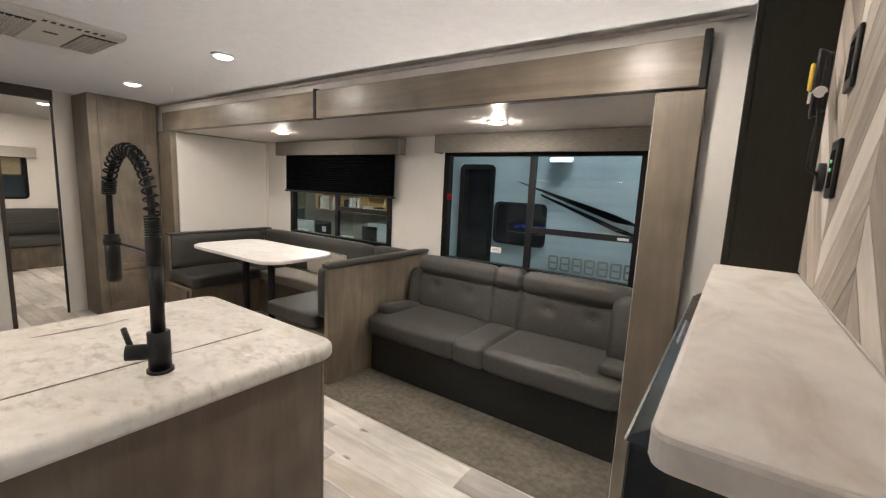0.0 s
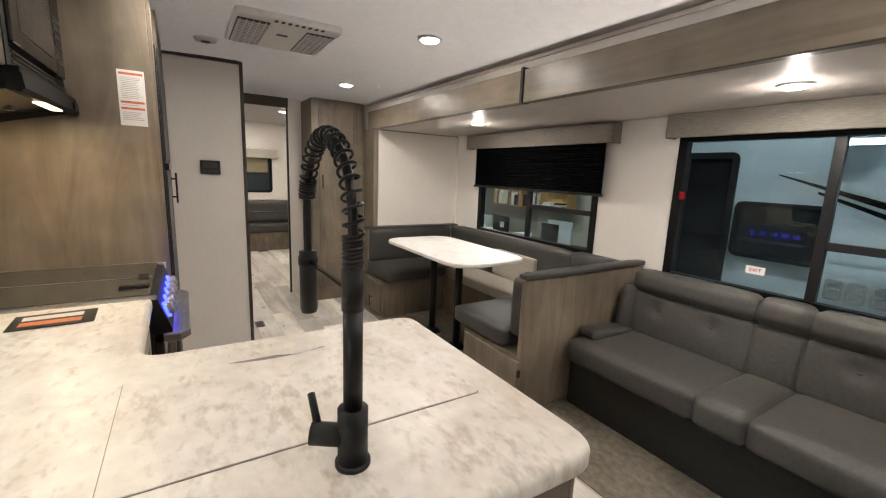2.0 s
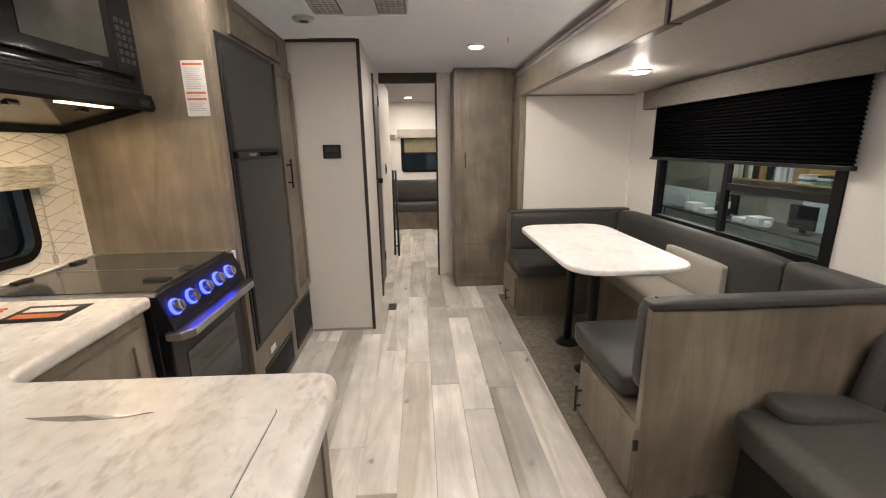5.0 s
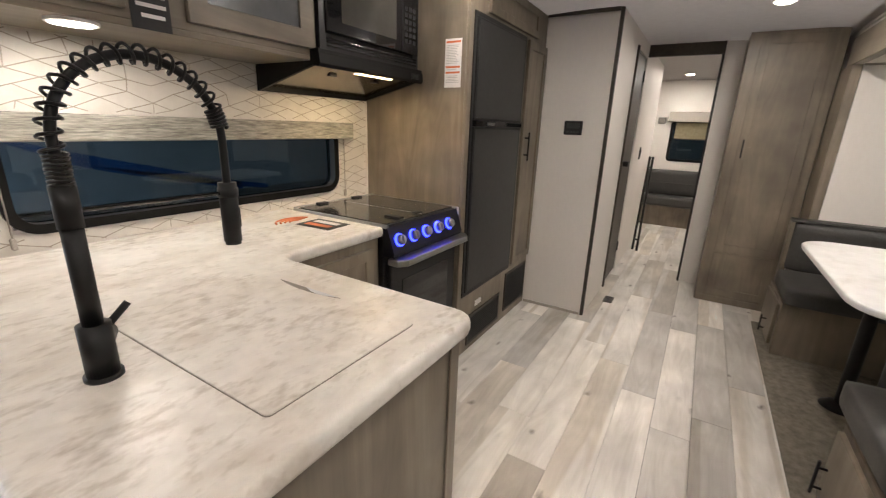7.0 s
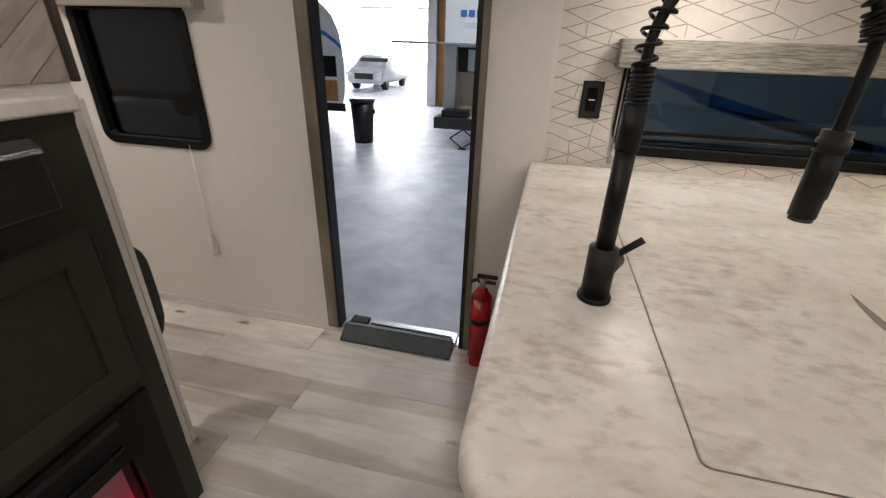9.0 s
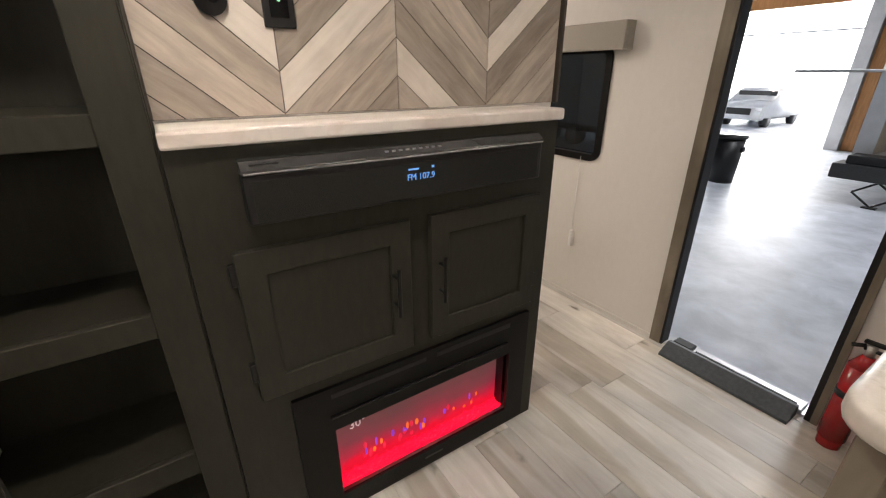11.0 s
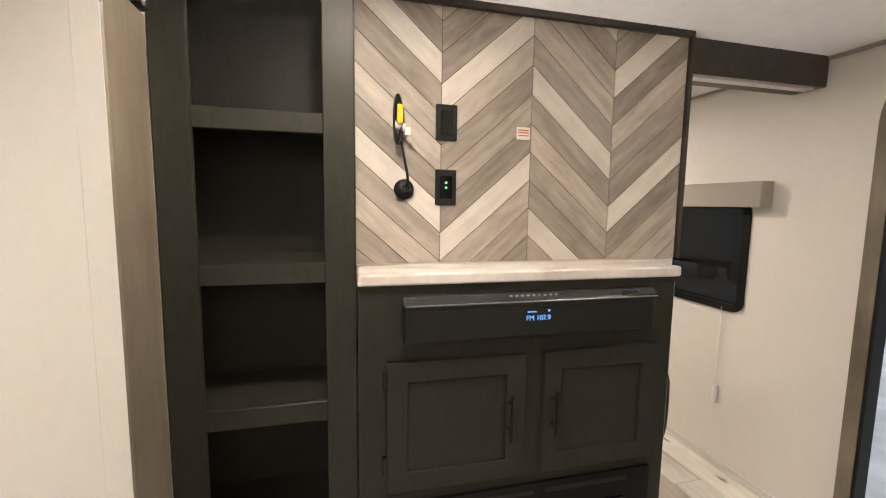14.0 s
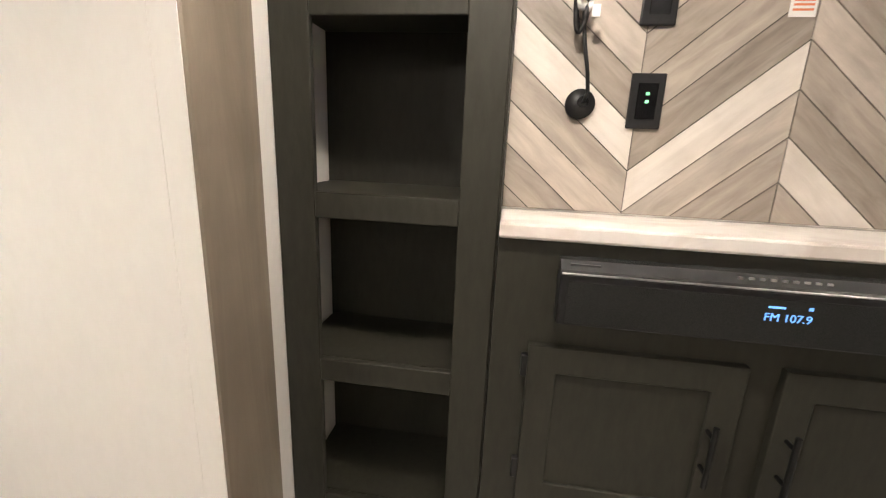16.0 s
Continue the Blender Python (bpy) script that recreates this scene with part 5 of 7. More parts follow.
# ---- ceiling fittings ----
def downlight(x, y, z):
    e = thing("ceiling_light", (x, y, z), "round lit recessed ceiling light with white rim", "ceiling light", "ceiling lights")
    rim = rod((x, y, z - 0.008), (x, y, z + 0.006), 0.062, 32, None, 0.066)
    part("rim", rim, M_WHITEPL, e, "", True)
    part("lens", rod((x, y, z - 0.016), (x, y, z - 0.0085), 0.04, 28, None, 0.05), M_LAMP, e, "glowing lens")


# the last main light is an added one, given the same fitting
for x, y, w in MAIN_LIGHTS + BUNK_LIGHTS:
    downlight(x, y, ceiling_z(x, y))
for x, y, w in SLIDE_LIGHTS:
    downlight(x, y, SLIDE_Z)

ac = thing("air_conditioner", (-3.95, 2.56, 2.03), "white ceiling air-conditioner panel with two grey grilles", "air conditioner")
zc = ceiling_z(-3.95, 2.56)
part("panel", slab(rounded([(-4.23, 2.315, 0.04), (-3.675, 2.315, 0.04), (-3.675, 2.81, 0.04), (-4.23, 2.81, 0.04)]), zc - 0.03, zc + 0.005, 0.012, 3), M_ACWHITE, ac)
for y0, y1, xr in ((2.33, 2.475, -3.745), (2.65, 2.795, -3.775)):
    g = part("grille", box(-4.175, xr, y0, y1, zc - 0.033, zc - 0.029, 0.002, 1), M_BLACKPL, ac, "dark grille with pale bars")
    count = int((xr + 4.175) / 0.026)
    for k in range(count):
        x = -4.17 + k * 0.026
        part("slat", box(x, x + 0.0055, y0 + 0.004, y1 - 0.004, zc - 0.037, zc - 0.033), M_ACWHITE, g)
    for k in range(5):
        y = y0 + 0.012 + k * 0.028
        part("cross_bar", box(-4.17, xr - 0.005, y, y + 0.004, zc - 0.036, zc - 0.033), M_ACWHITE, g)
for k in range(8):
    y = 2.485 + k * 0.031
    part("slot", box(-3.72, -3.69, y, y + 0.016, zc - 0.0315, zc - 0.0295), M_BLACKPL, ac, "dark air slot")
part("badge", box(-3.93, -3.90, 2.53, 2.585, zc - 0.0312, zc - 0.0298), M_FRIDGE, ac)
sd = thing("smoke_detector", (-4.35, 2.23, 2.04), "white round smoke detector on the ceiling", "detector")
zs = ceiling_z(-4.35, 2.23)
part("body", rod((-4.35, 2.23, zs - 0.018), (-4.35, 2.23, zs + 0.004), 0.05, 28, None, 0.062), M_WHITEPL, sd, "", True)
part("cap", rod((-4.35, 2.23, zs - 0.021), (-4.35, 2.23, zs - 0.018), 0.025, 20), M_FRIDGE, sd)
sp = thing("ceiling_hook", (-4.708, 3.432, 2.03), "tiny white ceiling hook", "hook")
part("stem", rod((-4.708, 3.432, 2.0), (-4.708, 3.432, 2.05), 0.006, 10), M_WHITEPL, sp)

# ---- entertainment wall ----
CX = -1.02
setting("wall_partition", cells("x", -0.848, -0.80, 2.105, 3.284, 0.0, 2.1), M_WALL, "partition between the living area and the bedroom", "wall")
tower = thing("shelf_tower", (-0.94, 3.52, 0), "tall charcoal open shelf tower with empty niches", "shelf")
part("stile", box(CX, CX + 0.018, 3.288, 3.367, 0.0, 2.0, 0.002, 1), M_DARK, tower)
part("stile", box(CX, CX + 0.018, 3.672, 3.755, 0.0, 2.0, 0.002, 1), M_DARK, tower)
for z0, z1 in ((0.0, 0.06), (0.389, 0.455), (0.776, 0.832), (1.162, 1.217), (1.551, 1.603), (1.955, 2.0)):
    part("rail", box(CX, CX + 0.018, 3.367, 3.672, z0, z1, 0.002, 1), M_DARK, tower)
    if z0 < 1.9:
        part("shelf", box(CX + 0.018, -0.755, 3.302, 3.75, z1 - 0.018, z1), M_DARK, tower)
part("side_panel", box(CX + 0.018, -0.74, 3.285, 3.302, 0.0, 2.0), M_DARK, tower)
part("back_panel", box(-0.755, -0.74, 3.302, 3.755, 0.0, 2.0), M_DARK, tower)
# the partition ends against the tower
media = thing("media_cabinet", (-0.94, 2.77, 0), "charcoal media cabinet with two doors above a fireplace", "cabinet")
part("carcass", cells("x", CX, CX + 0.018, 2.25, 3.283, 0.0, 1.152, [(2.33, 3.10, 0.05, 0.42)]), M_DARK, media)
part("side_panel", box(CX + 0.018, -0.849, 2.25, 2.268, 0.0, 1.152), M_DARK, media)
part("top_rail", box(CX - 0.004, CX, 2.25, 3.283, 1.135, 1.152), M_DARK, media)
for y0, y1, hy_, hinge in ((2.785, 3.205, 2.837, 3.21), (2.315, 2.721, 2.692, 2.31)):
    d = shaker_door("door", M_DARK, media, "x", CX, -1, y0, y1, 0.540, 0.931, 0.06, 0.02, 0.008)
    part("handle", pull("x", CX - 0.02, -1, hy_, 0.672, 0.811), M_BLACK, d, "black bar handle")
    for z in (0.60, 0.855):
        part("hinge", box(CX - 0.016, CX, hinge - 0.008, hinge + 0.008, z, z + 0.05, 0.002, 1), M_BLACKPL, d, "black hinge")
mantel = tagged(part("mantel_shelf", slab(rounded([(-1.036, 2.232, 0.022), (-1.036, 3.283, 0), (-0.849, 3.283, 0), (-0.849, 2.232, 0.004)]), 1.150, 1.183, 0.006, 2), M_MANTEL), "white marbled laminate mantel shelf", "shelf")

bar = thing("sound_bar", (-1.07, 2.77, 1.0), "black wall-mounted radio sound bar with blue display", "radio")
part("body", box(-1.066, CX, 2.355, 3.162, 0.992, 1.098, 0.006, 2), M_BLACKPL, bar)
part("grille", box(-1.0685, -1.066, 2.373, 3.147, 0.998, 1.083), surface("speaker_cloth", (0.014, 0.014, 0.013), (0.022, 0.022, 0.02), 300, rough=0.85, bump=0.4, fine=500, spec=0.2), bar, "black speaker cloth")
bm = bmesh.new()
prof = [(-1.068, 1.098), (-1.066, 1.105), (-1.046, 1.120), (CX, 1.122), (CX, 1.098)]
ra, rb = ([bm.verts.new((x, y, z)) for x, z in prof] for y in (2.355, 3.162))
for k in range(5):
    bm.faces.new((ra[k], ra[(k + 1) % 5], rb[(k + 1) % 5], rb[k]))
bm.faces.new(ra), bm.faces.new(rb)
part("control_strip", bm, surface("dark_chrome_strip", (0.06, 0.06, 0.06), (0.08, 0.08, 0.08), 10, rough=0.22, metal=0.6, bump=0), bar, "shiny dark control strip")
part("bright_edge", box(-1.0705, -1.065, 2.357, 3.160, 1.0965, 1.100, 0.001, 1), M_STEEL, bar, "bright metal edge")
for k in range(9):
    part("button", box(-1.058, -1.055, 2.70 + k * 0.018, 2.709 + k * 0.018, 1.1115, 1.1155), M_ALU, bar)
part("brand_bar", box(-1.058, -1.055, 3.09, 3.145, 1.1115, 1.1155), M_FRIDGE, bar)
face = Matrix(((0, 0, -1, -1.0690), (-1, 0, 0, 2.765), (0, 1, 0, 1.048), (0, 0, 0, 1)))
writing("display_text", "FM 107.9", 0.021, face, M_DISPLAY, bar, "glowing blue radio digits")
part("display_bar", box(-1.0692, -1.0686, 2.772, 2.800, 1.0655, 1.0695), M_DISPLAY, bar)
part("display_dot", box(-1.0692, -1.0686, 2.728, 2.735, 1.066, 1.072), M_DISPLAY, bar)

# electric fireplace
fp = thing("electric_fireplace", (-0.98, 2.72, 0.02), "black electric fireplace glowing red and pink", "fireplace")
part("surround", cells("x", CX - 0.012, CX, 2.31, 3.142, 0.024, 0.497, [(2.392, 3.04, 0.085, 0.348)]), M_ENAMEL, fp, "glossy black surround")
part("heater_slot", box(CX - 0.014, CX - 0.012, 2.40, 2.70, 0.462, 0.478), M_BLACKPL, fp, "black heater slot")
part("heater_slot", box(CX - 0.014, CX - 0.012, 2.74, 3.04, 0.462, 0.476), M_BLACKPL, fp, "black heater slot")
part("top_lip", box(CX - 0.024, CX - 0.012, 2.41, 3.05, 0.398, 0.408, 0.002, 1), M_GLOSS, fp, "black lip above the screen")
m_, N_, L_, P_ = nodes_of("ember_screen")
tc = N_.new("ShaderNodeTexCoord")
sx = N_.new("ShaderNodeSeparateXYZ")
L_.new(tc.outputs["Object"], sx.inputs[0])
nz = N_.new("ShaderNodeTexNoise")
nz.inputs["Scale"].default_value, nz.inputs["Detail"].default_value = 9, 4
L_.new(tc.outputs["Object"], nz.inputs["Vector"])
ma = N_.new("ShaderNodeMath")
ma.operation = "MULTIPLY_ADD"
ma.inputs[1].default_value = 0.10
L_.new(nz.outputs["Fac"], ma.inputs[0])
L_.new(sx.outputs["Z"], ma.inputs[2])
rp = N_.new("ShaderNodeValToRGB")
for pos, col in ((0.168, (0.95, 0.004, 0.035, 1)), (0.20, (0.55, 0.014, 0.055, 1)), (0.25, (0.25, 0.036, 0.055, 1)), (0.34, (0.13, 0.048, 0.05, 1))):
    el = rp.color_ramp.elements.new(pos)
    el.color = col
rp.color_ramp.elements[0].color = (1.0, 0.004, 0.035, 1)
rp.color_ramp.elements[-1].color = (0.12, 0.045, 0.048, 1)
L_.new(ma.outputs[0], rp.inputs[0])
L_.new(rp.outputs[0], P_.inputs["Emission Color"])
P_.inputs["Emission Strength"].default_value = 0.9
P_.inputs["Base Color"].default_value = (0.02, 0.02, 0.02, 1)
part("screen", box(-0.965, -0.96, 2.393, 3.042, 0.086, 0.357), m_, fp, "glowing red flame screen")
part("recess", cells("x", -0.96, -0.955, 2.38, 3.055, 0.07, 0.37), M_BLACKPL, fp)
for y0, y1, z0, z1 in ((2.388, 2.393, 0.08, 0.36), (3.042, 3.047, 0.08, 0.36)):
    part("recess_side", box(-0.965, CX + 0.017, y0, y1, z0, z1), M_BLACKPL, fp)
ember = glow("ember_red", (1.0, 0.006, 0.04), 1.15)
part("recess_floor", box(-0.965, CX + 0.017, 2.393, 3.042, 0.078, 0.088), ember, fp, "glowing red ember tray")
bm = bmesh.new()
rng = random.Random(8)
for k in range(420):
    y, s = rng.uniform(2.40, 3.035), rng.uniform(0.003, 0.006)
    p = Vector((-0.99 + rng.uniform(-0.02, 0.02), y, 0.090 + rng.uniform(0, 0.012)))
    bmesh.ops.create_icosphere(bm, subdivisions=1, radius=s, matrix=Matrix.Translation(p) @ Matrix.Diagonal((1, 1.3, 0.7, 1)))
tagged(part("ember_bed", bm, ember, fp, "glowing red crystal embers"), kind="stuff")
for nm, col, strength, n in (("orange_flame", (1.0, 0.22, 0.03), 0.75, 9), ("violet_flame", (0.30, 0.07, 0.75), 0.6, 9), ("red_flame", (0.75, 0.03, 0.08), 0.6, 12)):
    bm = bmesh.new()
    for k in range(n):
        y = rng.choice((2.52, 2.60, 2.75, 2.80, 2.90, 2.95)) + rng.uniform(-0.04, 0.04)
        z, h = 0.125 + rng.uniform(0, 0.05), rng.uniform(0.006, 0.018)
        bmesh.ops.create_icosphere(bm, subdivisions=2, radius=1, matrix=Matrix.LocRotScale((-0.972, y, z), None, (0.002, rng.uniform(0.004, 0.008), h)))
    tagged(part(nm, bm, glow(nm, col, strength), fp), kind="stuff")
part("logo_bar", box(CX - 0.0135, CX - 0.012, 2.68, 2.75, 0.052, 0.060), M_FRIDGE, fp)
face = Matrix(((0, 0, -1, -0.9662), (-1, 0, 0, 2.955), (0, 1, 0, 0.272), (0, 0, 0, 1)))
writing("temperature_text", "30°", 0.040, face, glow("pale_digits", (0.85, 0.75, 0.78), 0.32), fp, "pale temperature digits")
part("reading_bar", box(-0.9665, -0.9655, 2.92, 2.99, 0.300, 0.305), M_PAPER, fp)

# chevron plank panel
cpanel = thing("chevron_panel", (-0.85, 2.7, 1.19), "chevron wall panel of weathered grey and whitewashed planks", "wall panel")
tagged(cpanel, kind="structure")
PX = -0.8525
part("backing", box(-0.8495, -0.848, 2.105, 3.284, 1.187, 1.992), M_GROUT, cpanel, "dark joint lines")
part("side_trim", box(-0.868, -0.848, 2.092, 2.105, 1.187, 2.0, 0.002, 1), M_BROWN, cpanel, "dark side trim")
part("top_trim", box(-0.868, -0.848, 2.092, 3.284, 1.978, 2.0, 0.002, 1), M_BROWN, cpanel, "dark top trim")


def clip_poly(poly, axis, lim, keep_less):
    out = []
    for i, p in enumerate(poly):
        q_ = poly[(i + 1) % len(poly)]
        pin = (p[axis] <= lim) if keep_less else (p[axis] >= lim)
        qin = (q_[axis] <= lim) if keep_less else (q_[axis] >= lim)
        if pin:
            out.append(p)
        if pin != qin:
            f = (lim - p[axis]) / (q_[axis] - p[axis])
            out.append((p[0] + f * (q_[0] - p[0]), p[1] + f * (q_[1] - p[1])))
    return out


PITCH, SLOPE, GAP = 0.093, 0.88, 0.0016
# columns: left and right edge (y falls), y and z of the tip line, sign of the slope, tone of each row from the lowest up
COLUMNS = [(3.283, 3.014, 3.014, 1.19, 1, "mmmmlmwdlmdwdlm"), (3.014, 2.707, 3.014, 1.19, -1, "dmdmlwdmdlwddmm"), (2.707, 2.40, 2.40, 1.19, 1, "mdmwdmldwmlmdwm"), (2.40, 2.106, 2.40, 1.19, -1, "mdmlmdwdmldwdmm")]
TONES = {"w": "white", "l": "light", "m": "mid", "d": "dark"}
for n, (ya, yb, y_tip, z_tip, sign, tones) in enumerate(COLUMNS):
    for i in range(-5, 10):
        z0, z1 = z_tip + i * PITCH + GAP, z_tip + (i + 1) * PITCH - GAP
        top_ = ya - GAP * 0.7
        low_ = yb + GAP * 0.7
        zz = lambda y, z: z + (SLOPE * (y - y_tip) if sign > 0 else SLOPE * (y_tip - y))
        poly = [(low_, zz(low_, z0)), (top_, zz(top_, z0)), (top_, zz(top_, z1)), (low_, zz(low_, z1))]
        poly = clip_poly(clip_poly(poly, 1, 1.188, False), 1, 1.978, True)
        if len(poly) < 3:
            continue
        cy, cz = sum(p[0] for p in poly) / len(poly), sum(p[1] for p in poly) / len(poly)
        ang = math.atan(SLOPE if sign > 0 else -SLOPE)
        turn = Matrix.Translation((PX, cy, cz)) @ Matrix(((0, 0, -1, 0), (math.cos(ang), -math.sin(ang), 0, 0), (math.sin(ang), math.cos(ang), 0, 0), (0, 0, 0, 1)))
        inv = turn.inverted()
        bm = bmesh.new()
        fr_ = [bm.verts.new(inv @ Vector((PX, y, z))) for y, z in poly]
        bk_ = [bm.verts.new(inv @ Vector((PX + 0.0028, y, z))) for y, z in poly]
        bm.faces.new(fr_)
        for k in range(len(poly)):
            bm.faces.new((fr_[k], fr_[(k + 1) % len(poly)], bk_[(k + 1) % len(poly)], bk_[k]))
        tone = TONES[tones[i + 5]]
        ob = part("plank", bm, M_CHEV[tone], cpanel)
        ob.matrix_basis = turn
        ob.matrix_parent_inverse = WORLD[cpanel.name].inverted()

# plates, cable and sticker on the panel
for z0, z1, nm, lab in ((1.575, 1.686, "blank_plate", "black socket plate on the chevron panel"), (1.373, 1.485, "switch_plate", "black media plate with green lights on the chevron panel")):
    e = thing("wall_socket", (PX, 2.998, z0), lab, "socket")
    part("plate", box(PX - 0.008, PX, 2.964, 3.033, z0, z1, 0.003, 2), M_BLACKPL, e)
    part("insert", box(PX - 0.0095, PX - 0.008, 2.978, 3.018, z0 + 0.02, z1 - 0.02, 0.001, 1), M_GLOSS, e)
    if nm == "switch_plate":
        for dz, mt in ((0.072, M_GREENLED), (0.056, M_GREENLED)):
            part("indicator", box(PX - 0.0105, PX - 0.0095, 2.9945, 3.0015, z0 + dz - 0.004, z0 + dz + 0.002), mt, e, "small green light")
cab = thing("coiled_cable", (PX, 3.14, 1.41), "black power cable tied with a yellow label, hanging from the panel", "cable")
part("outlet_disc", rod((PX, 3.133, 1.42), (PX - 0.012, 3.133, 1.42), 0.031, 28), M_BLACKPL, cab, "", True)
part("outlet_hole", rod((PX - 0.012, 3.128, 1.424), (PX - 0.0125, 3.128, 1.424), 0.012, 20), M_GLOSS, cab)
run = [(PX - 0.012, 3.127, 1.424), (PX - 0.03, 3.123, 1.44), (PX - 0.03, 3.128, 1.48), (PX - 0.025, 3.14, 1.54), (PX - 0.028, 3.147, 1.58), (PX - 0.03, 3.148, 1.62)]
part("cord", sweep(run, 0.0042, 8), M_BLACKPL, cab, "", True)
for k in range(4):
    lp = [(PX - 0.02 - 0.006 * k, 3.15 + 0.012 * math.sin(a) + 0.002 * k, 1.625 + (0.06 + 0.004 * k) * math.cos(a)) for a in np.linspace(0, 2 * math.pi, 22)]
    part("loop", sweep(lp, 0.0042, 6), M_BLACKPL, cab, "", True)
part("yellow_label", box(PX - 0.052, PX - 0.045, 3.142, 3.16, 1.61, 1.668, 0.003, 1), M_YELLOW, cab, "yellow label")
part("white_tag", box(PX - 0.05, PX - 0.046, 3.120, 3.136, 1.580, 1.602), M_PAPER, cab, "white tag")
part("tie", rod((PX - 0.03, 3.135, 1.603), (PX - 0.03, 3.165, 1.612), 0.012, 12), M_PAPER, cab, "pale tie")
st = thing("small_sticker", (PX, 2.735, 1.61), "small white printed sticker on the chevron panel", "sticker")
part("sheet", box(PX - 0.0008, PX - 0.0002, 2.711, 2.759, 1.592, 1.632), M_PAPER, st)
for z in (1.603, 1.612, 1.62):
    part("print_bar", box(PX - 0.0011, PX - 0.0008, 2.716, 2.753, z, z + 0.004), M_ORANGE, st, "reddish print")

# beam and bedroom bits
tagged(part("ceiling_beam", box(-0.80, -0.66, S_Y + 0.002, 2.09, 1.882, 2.02, 0.004, 1), M_BROWN), "dark brown beam across the bedroom opening", "beam")
tagged(part("beam_track", box(-0.79, -0.75, S_Y + 0.06, 2.09, 1.870, 1.882), M_ALU), "thin pale curtain track under the beam", "track")
tagged(part("black_bag", pillow(-0.795, -0.58, 1.975, 2.34, 0.345, 0.74, 0.10, 0.02, 11), M_SKIRT, None, "", True), "black padded bag hanging behind the partition", "bag")
tagged(part("bag_hook", rod((-0.80, 2.2, 0.8), (-0.68, 2.2, 0.73), 0.006, 8), M_BLACK), "black hook holding the bag on the partition", "hook")
setting("trim_ceiling_south", box(-1.0, FRONT_X, S_Y, S_Y + 0.012, 1.990, 2.004), M_BEIGE, "thin beige ceiling moulding in the bedroom", "trim")
setting("trim_partition_edge", box(-0.852, -0.796, 2.088, 2.104, 0.0, 1.149, 0.002, 1), M_WALL, "pale edge trim of the bedroom partition", "trim")
cord = thing("blind_cord", (-0.41, S_Y, 0.4), "white blind cord with a cleat below the bedroom window", "cord")
part("cord", sweep([(-0.412, S_Y + 0.012, 0.86), (-0.408, S_Y + 0.01, 0.62), (-0.414, S_Y + 0.012, 0.38)], 0.002, 6), M_WHITEPL, cord, "", True)
part("cleat", box(-0.424, -0.402, S_Y, S_Y + 0.022, 0.325, 0.425, 0.004, 2), M_WHITEPL, cord)

# ---- entry ----
step = thing("entry_step_cover", (-1.36, 1.4, 0.0), "blue-grey plastic step tread laid at the entry threshold", "step")
bm = bmesh.new()
prof = [(1.362, 0.0), (1.362, 0.05), (1.385, 0.055), (1.452, 0.012), (1.455, 0.0)]
ra, rb = ([bm.verts.new((x, y, z)) for y, z in prof] for x in (-1.635, -1.10))
for k in range(5):
    bm.faces.new((ra[k], ra[(k + 1) % 5], rb[(k + 1) % 5], rb[k]))
bm.faces.new(ra), bm.faces.new(rb)
M_TREAD = surface("blue_grey_plastic", (0.055, 0.065, 0.075), (0.08, 0.092, 0.105), 60, rough=0.6, bump=0.3, fine=260)
part("tread", bm, M_TREAD, step)
part("ramp_plate", box(-1.645, -1.085, 1.282, 1.361, 0.010, 0.03, 0.003, 1), M_ALU, step, "aluminium plate")
part("corner_block", box(-1.20, -1.11, 1.30, 1.361, 0.03, 0.052, 0.006, 2), M_BLACKPL, step, "black corner block")
part("seal_strip", box(-1.62, -1.21, 1.322, 1.332, 0.03, 0.034), M_BLACKPL, step)
ext = thing("fire_extinguisher", (-1.757, 1.43, 0.03), "red fire extinguisher with black valve by the entry", "fire extinguisher")
ex, ey = -1.757, 1.428
part("cylinder", rod((ex, ey, 0.04), (ex, ey, 0.35), 0.042, 28), M_RED, ext, "", True)
part("shoulder", rod((ex, ey, 0.35), (ex, ey, 0.395), 0.042, 28, None, 0.016), M_RED, ext, "", True)
part("foot", rod((ex, ey, 0.0), (ex, ey, 0.04), 0.036, 24), M_RED, ext, "", True)
part("valve", rod((ex, ey, 0.395), (ex, ey, 0.435), 0.014, 16), M_STEEL, ext, "", True)
part("lever", box(ex - 0.06, ex + 0.025, ey - 0.01, ey + 0.01, 0.44, 0.452, 0.003, 1), M_BLACK, ext)
part("lever", box(ex - 0.055, ex + 0.02, ey - 0.008, ey + 0.008, 0.415, 0.425, 0.003, 1), M_BLACK, ext)
part("strap", rod((ex, ey, 0.225), (ex, ey, 0.25), 0.0435, 28), M_BLACKPL, ext, "black strap", True)
part("wall_bracket", box(ex - 0.02, ex + 0.02, S_Y, ey - 0.03, 0.15, 0.33), M_BLACKPL, ext)
part("nozzle", rod((ex + 0.015, ey, 0.43), (ex + 0.05, ey + 0.01, 0.42), 0.007, 10), M_BLACK, ext)

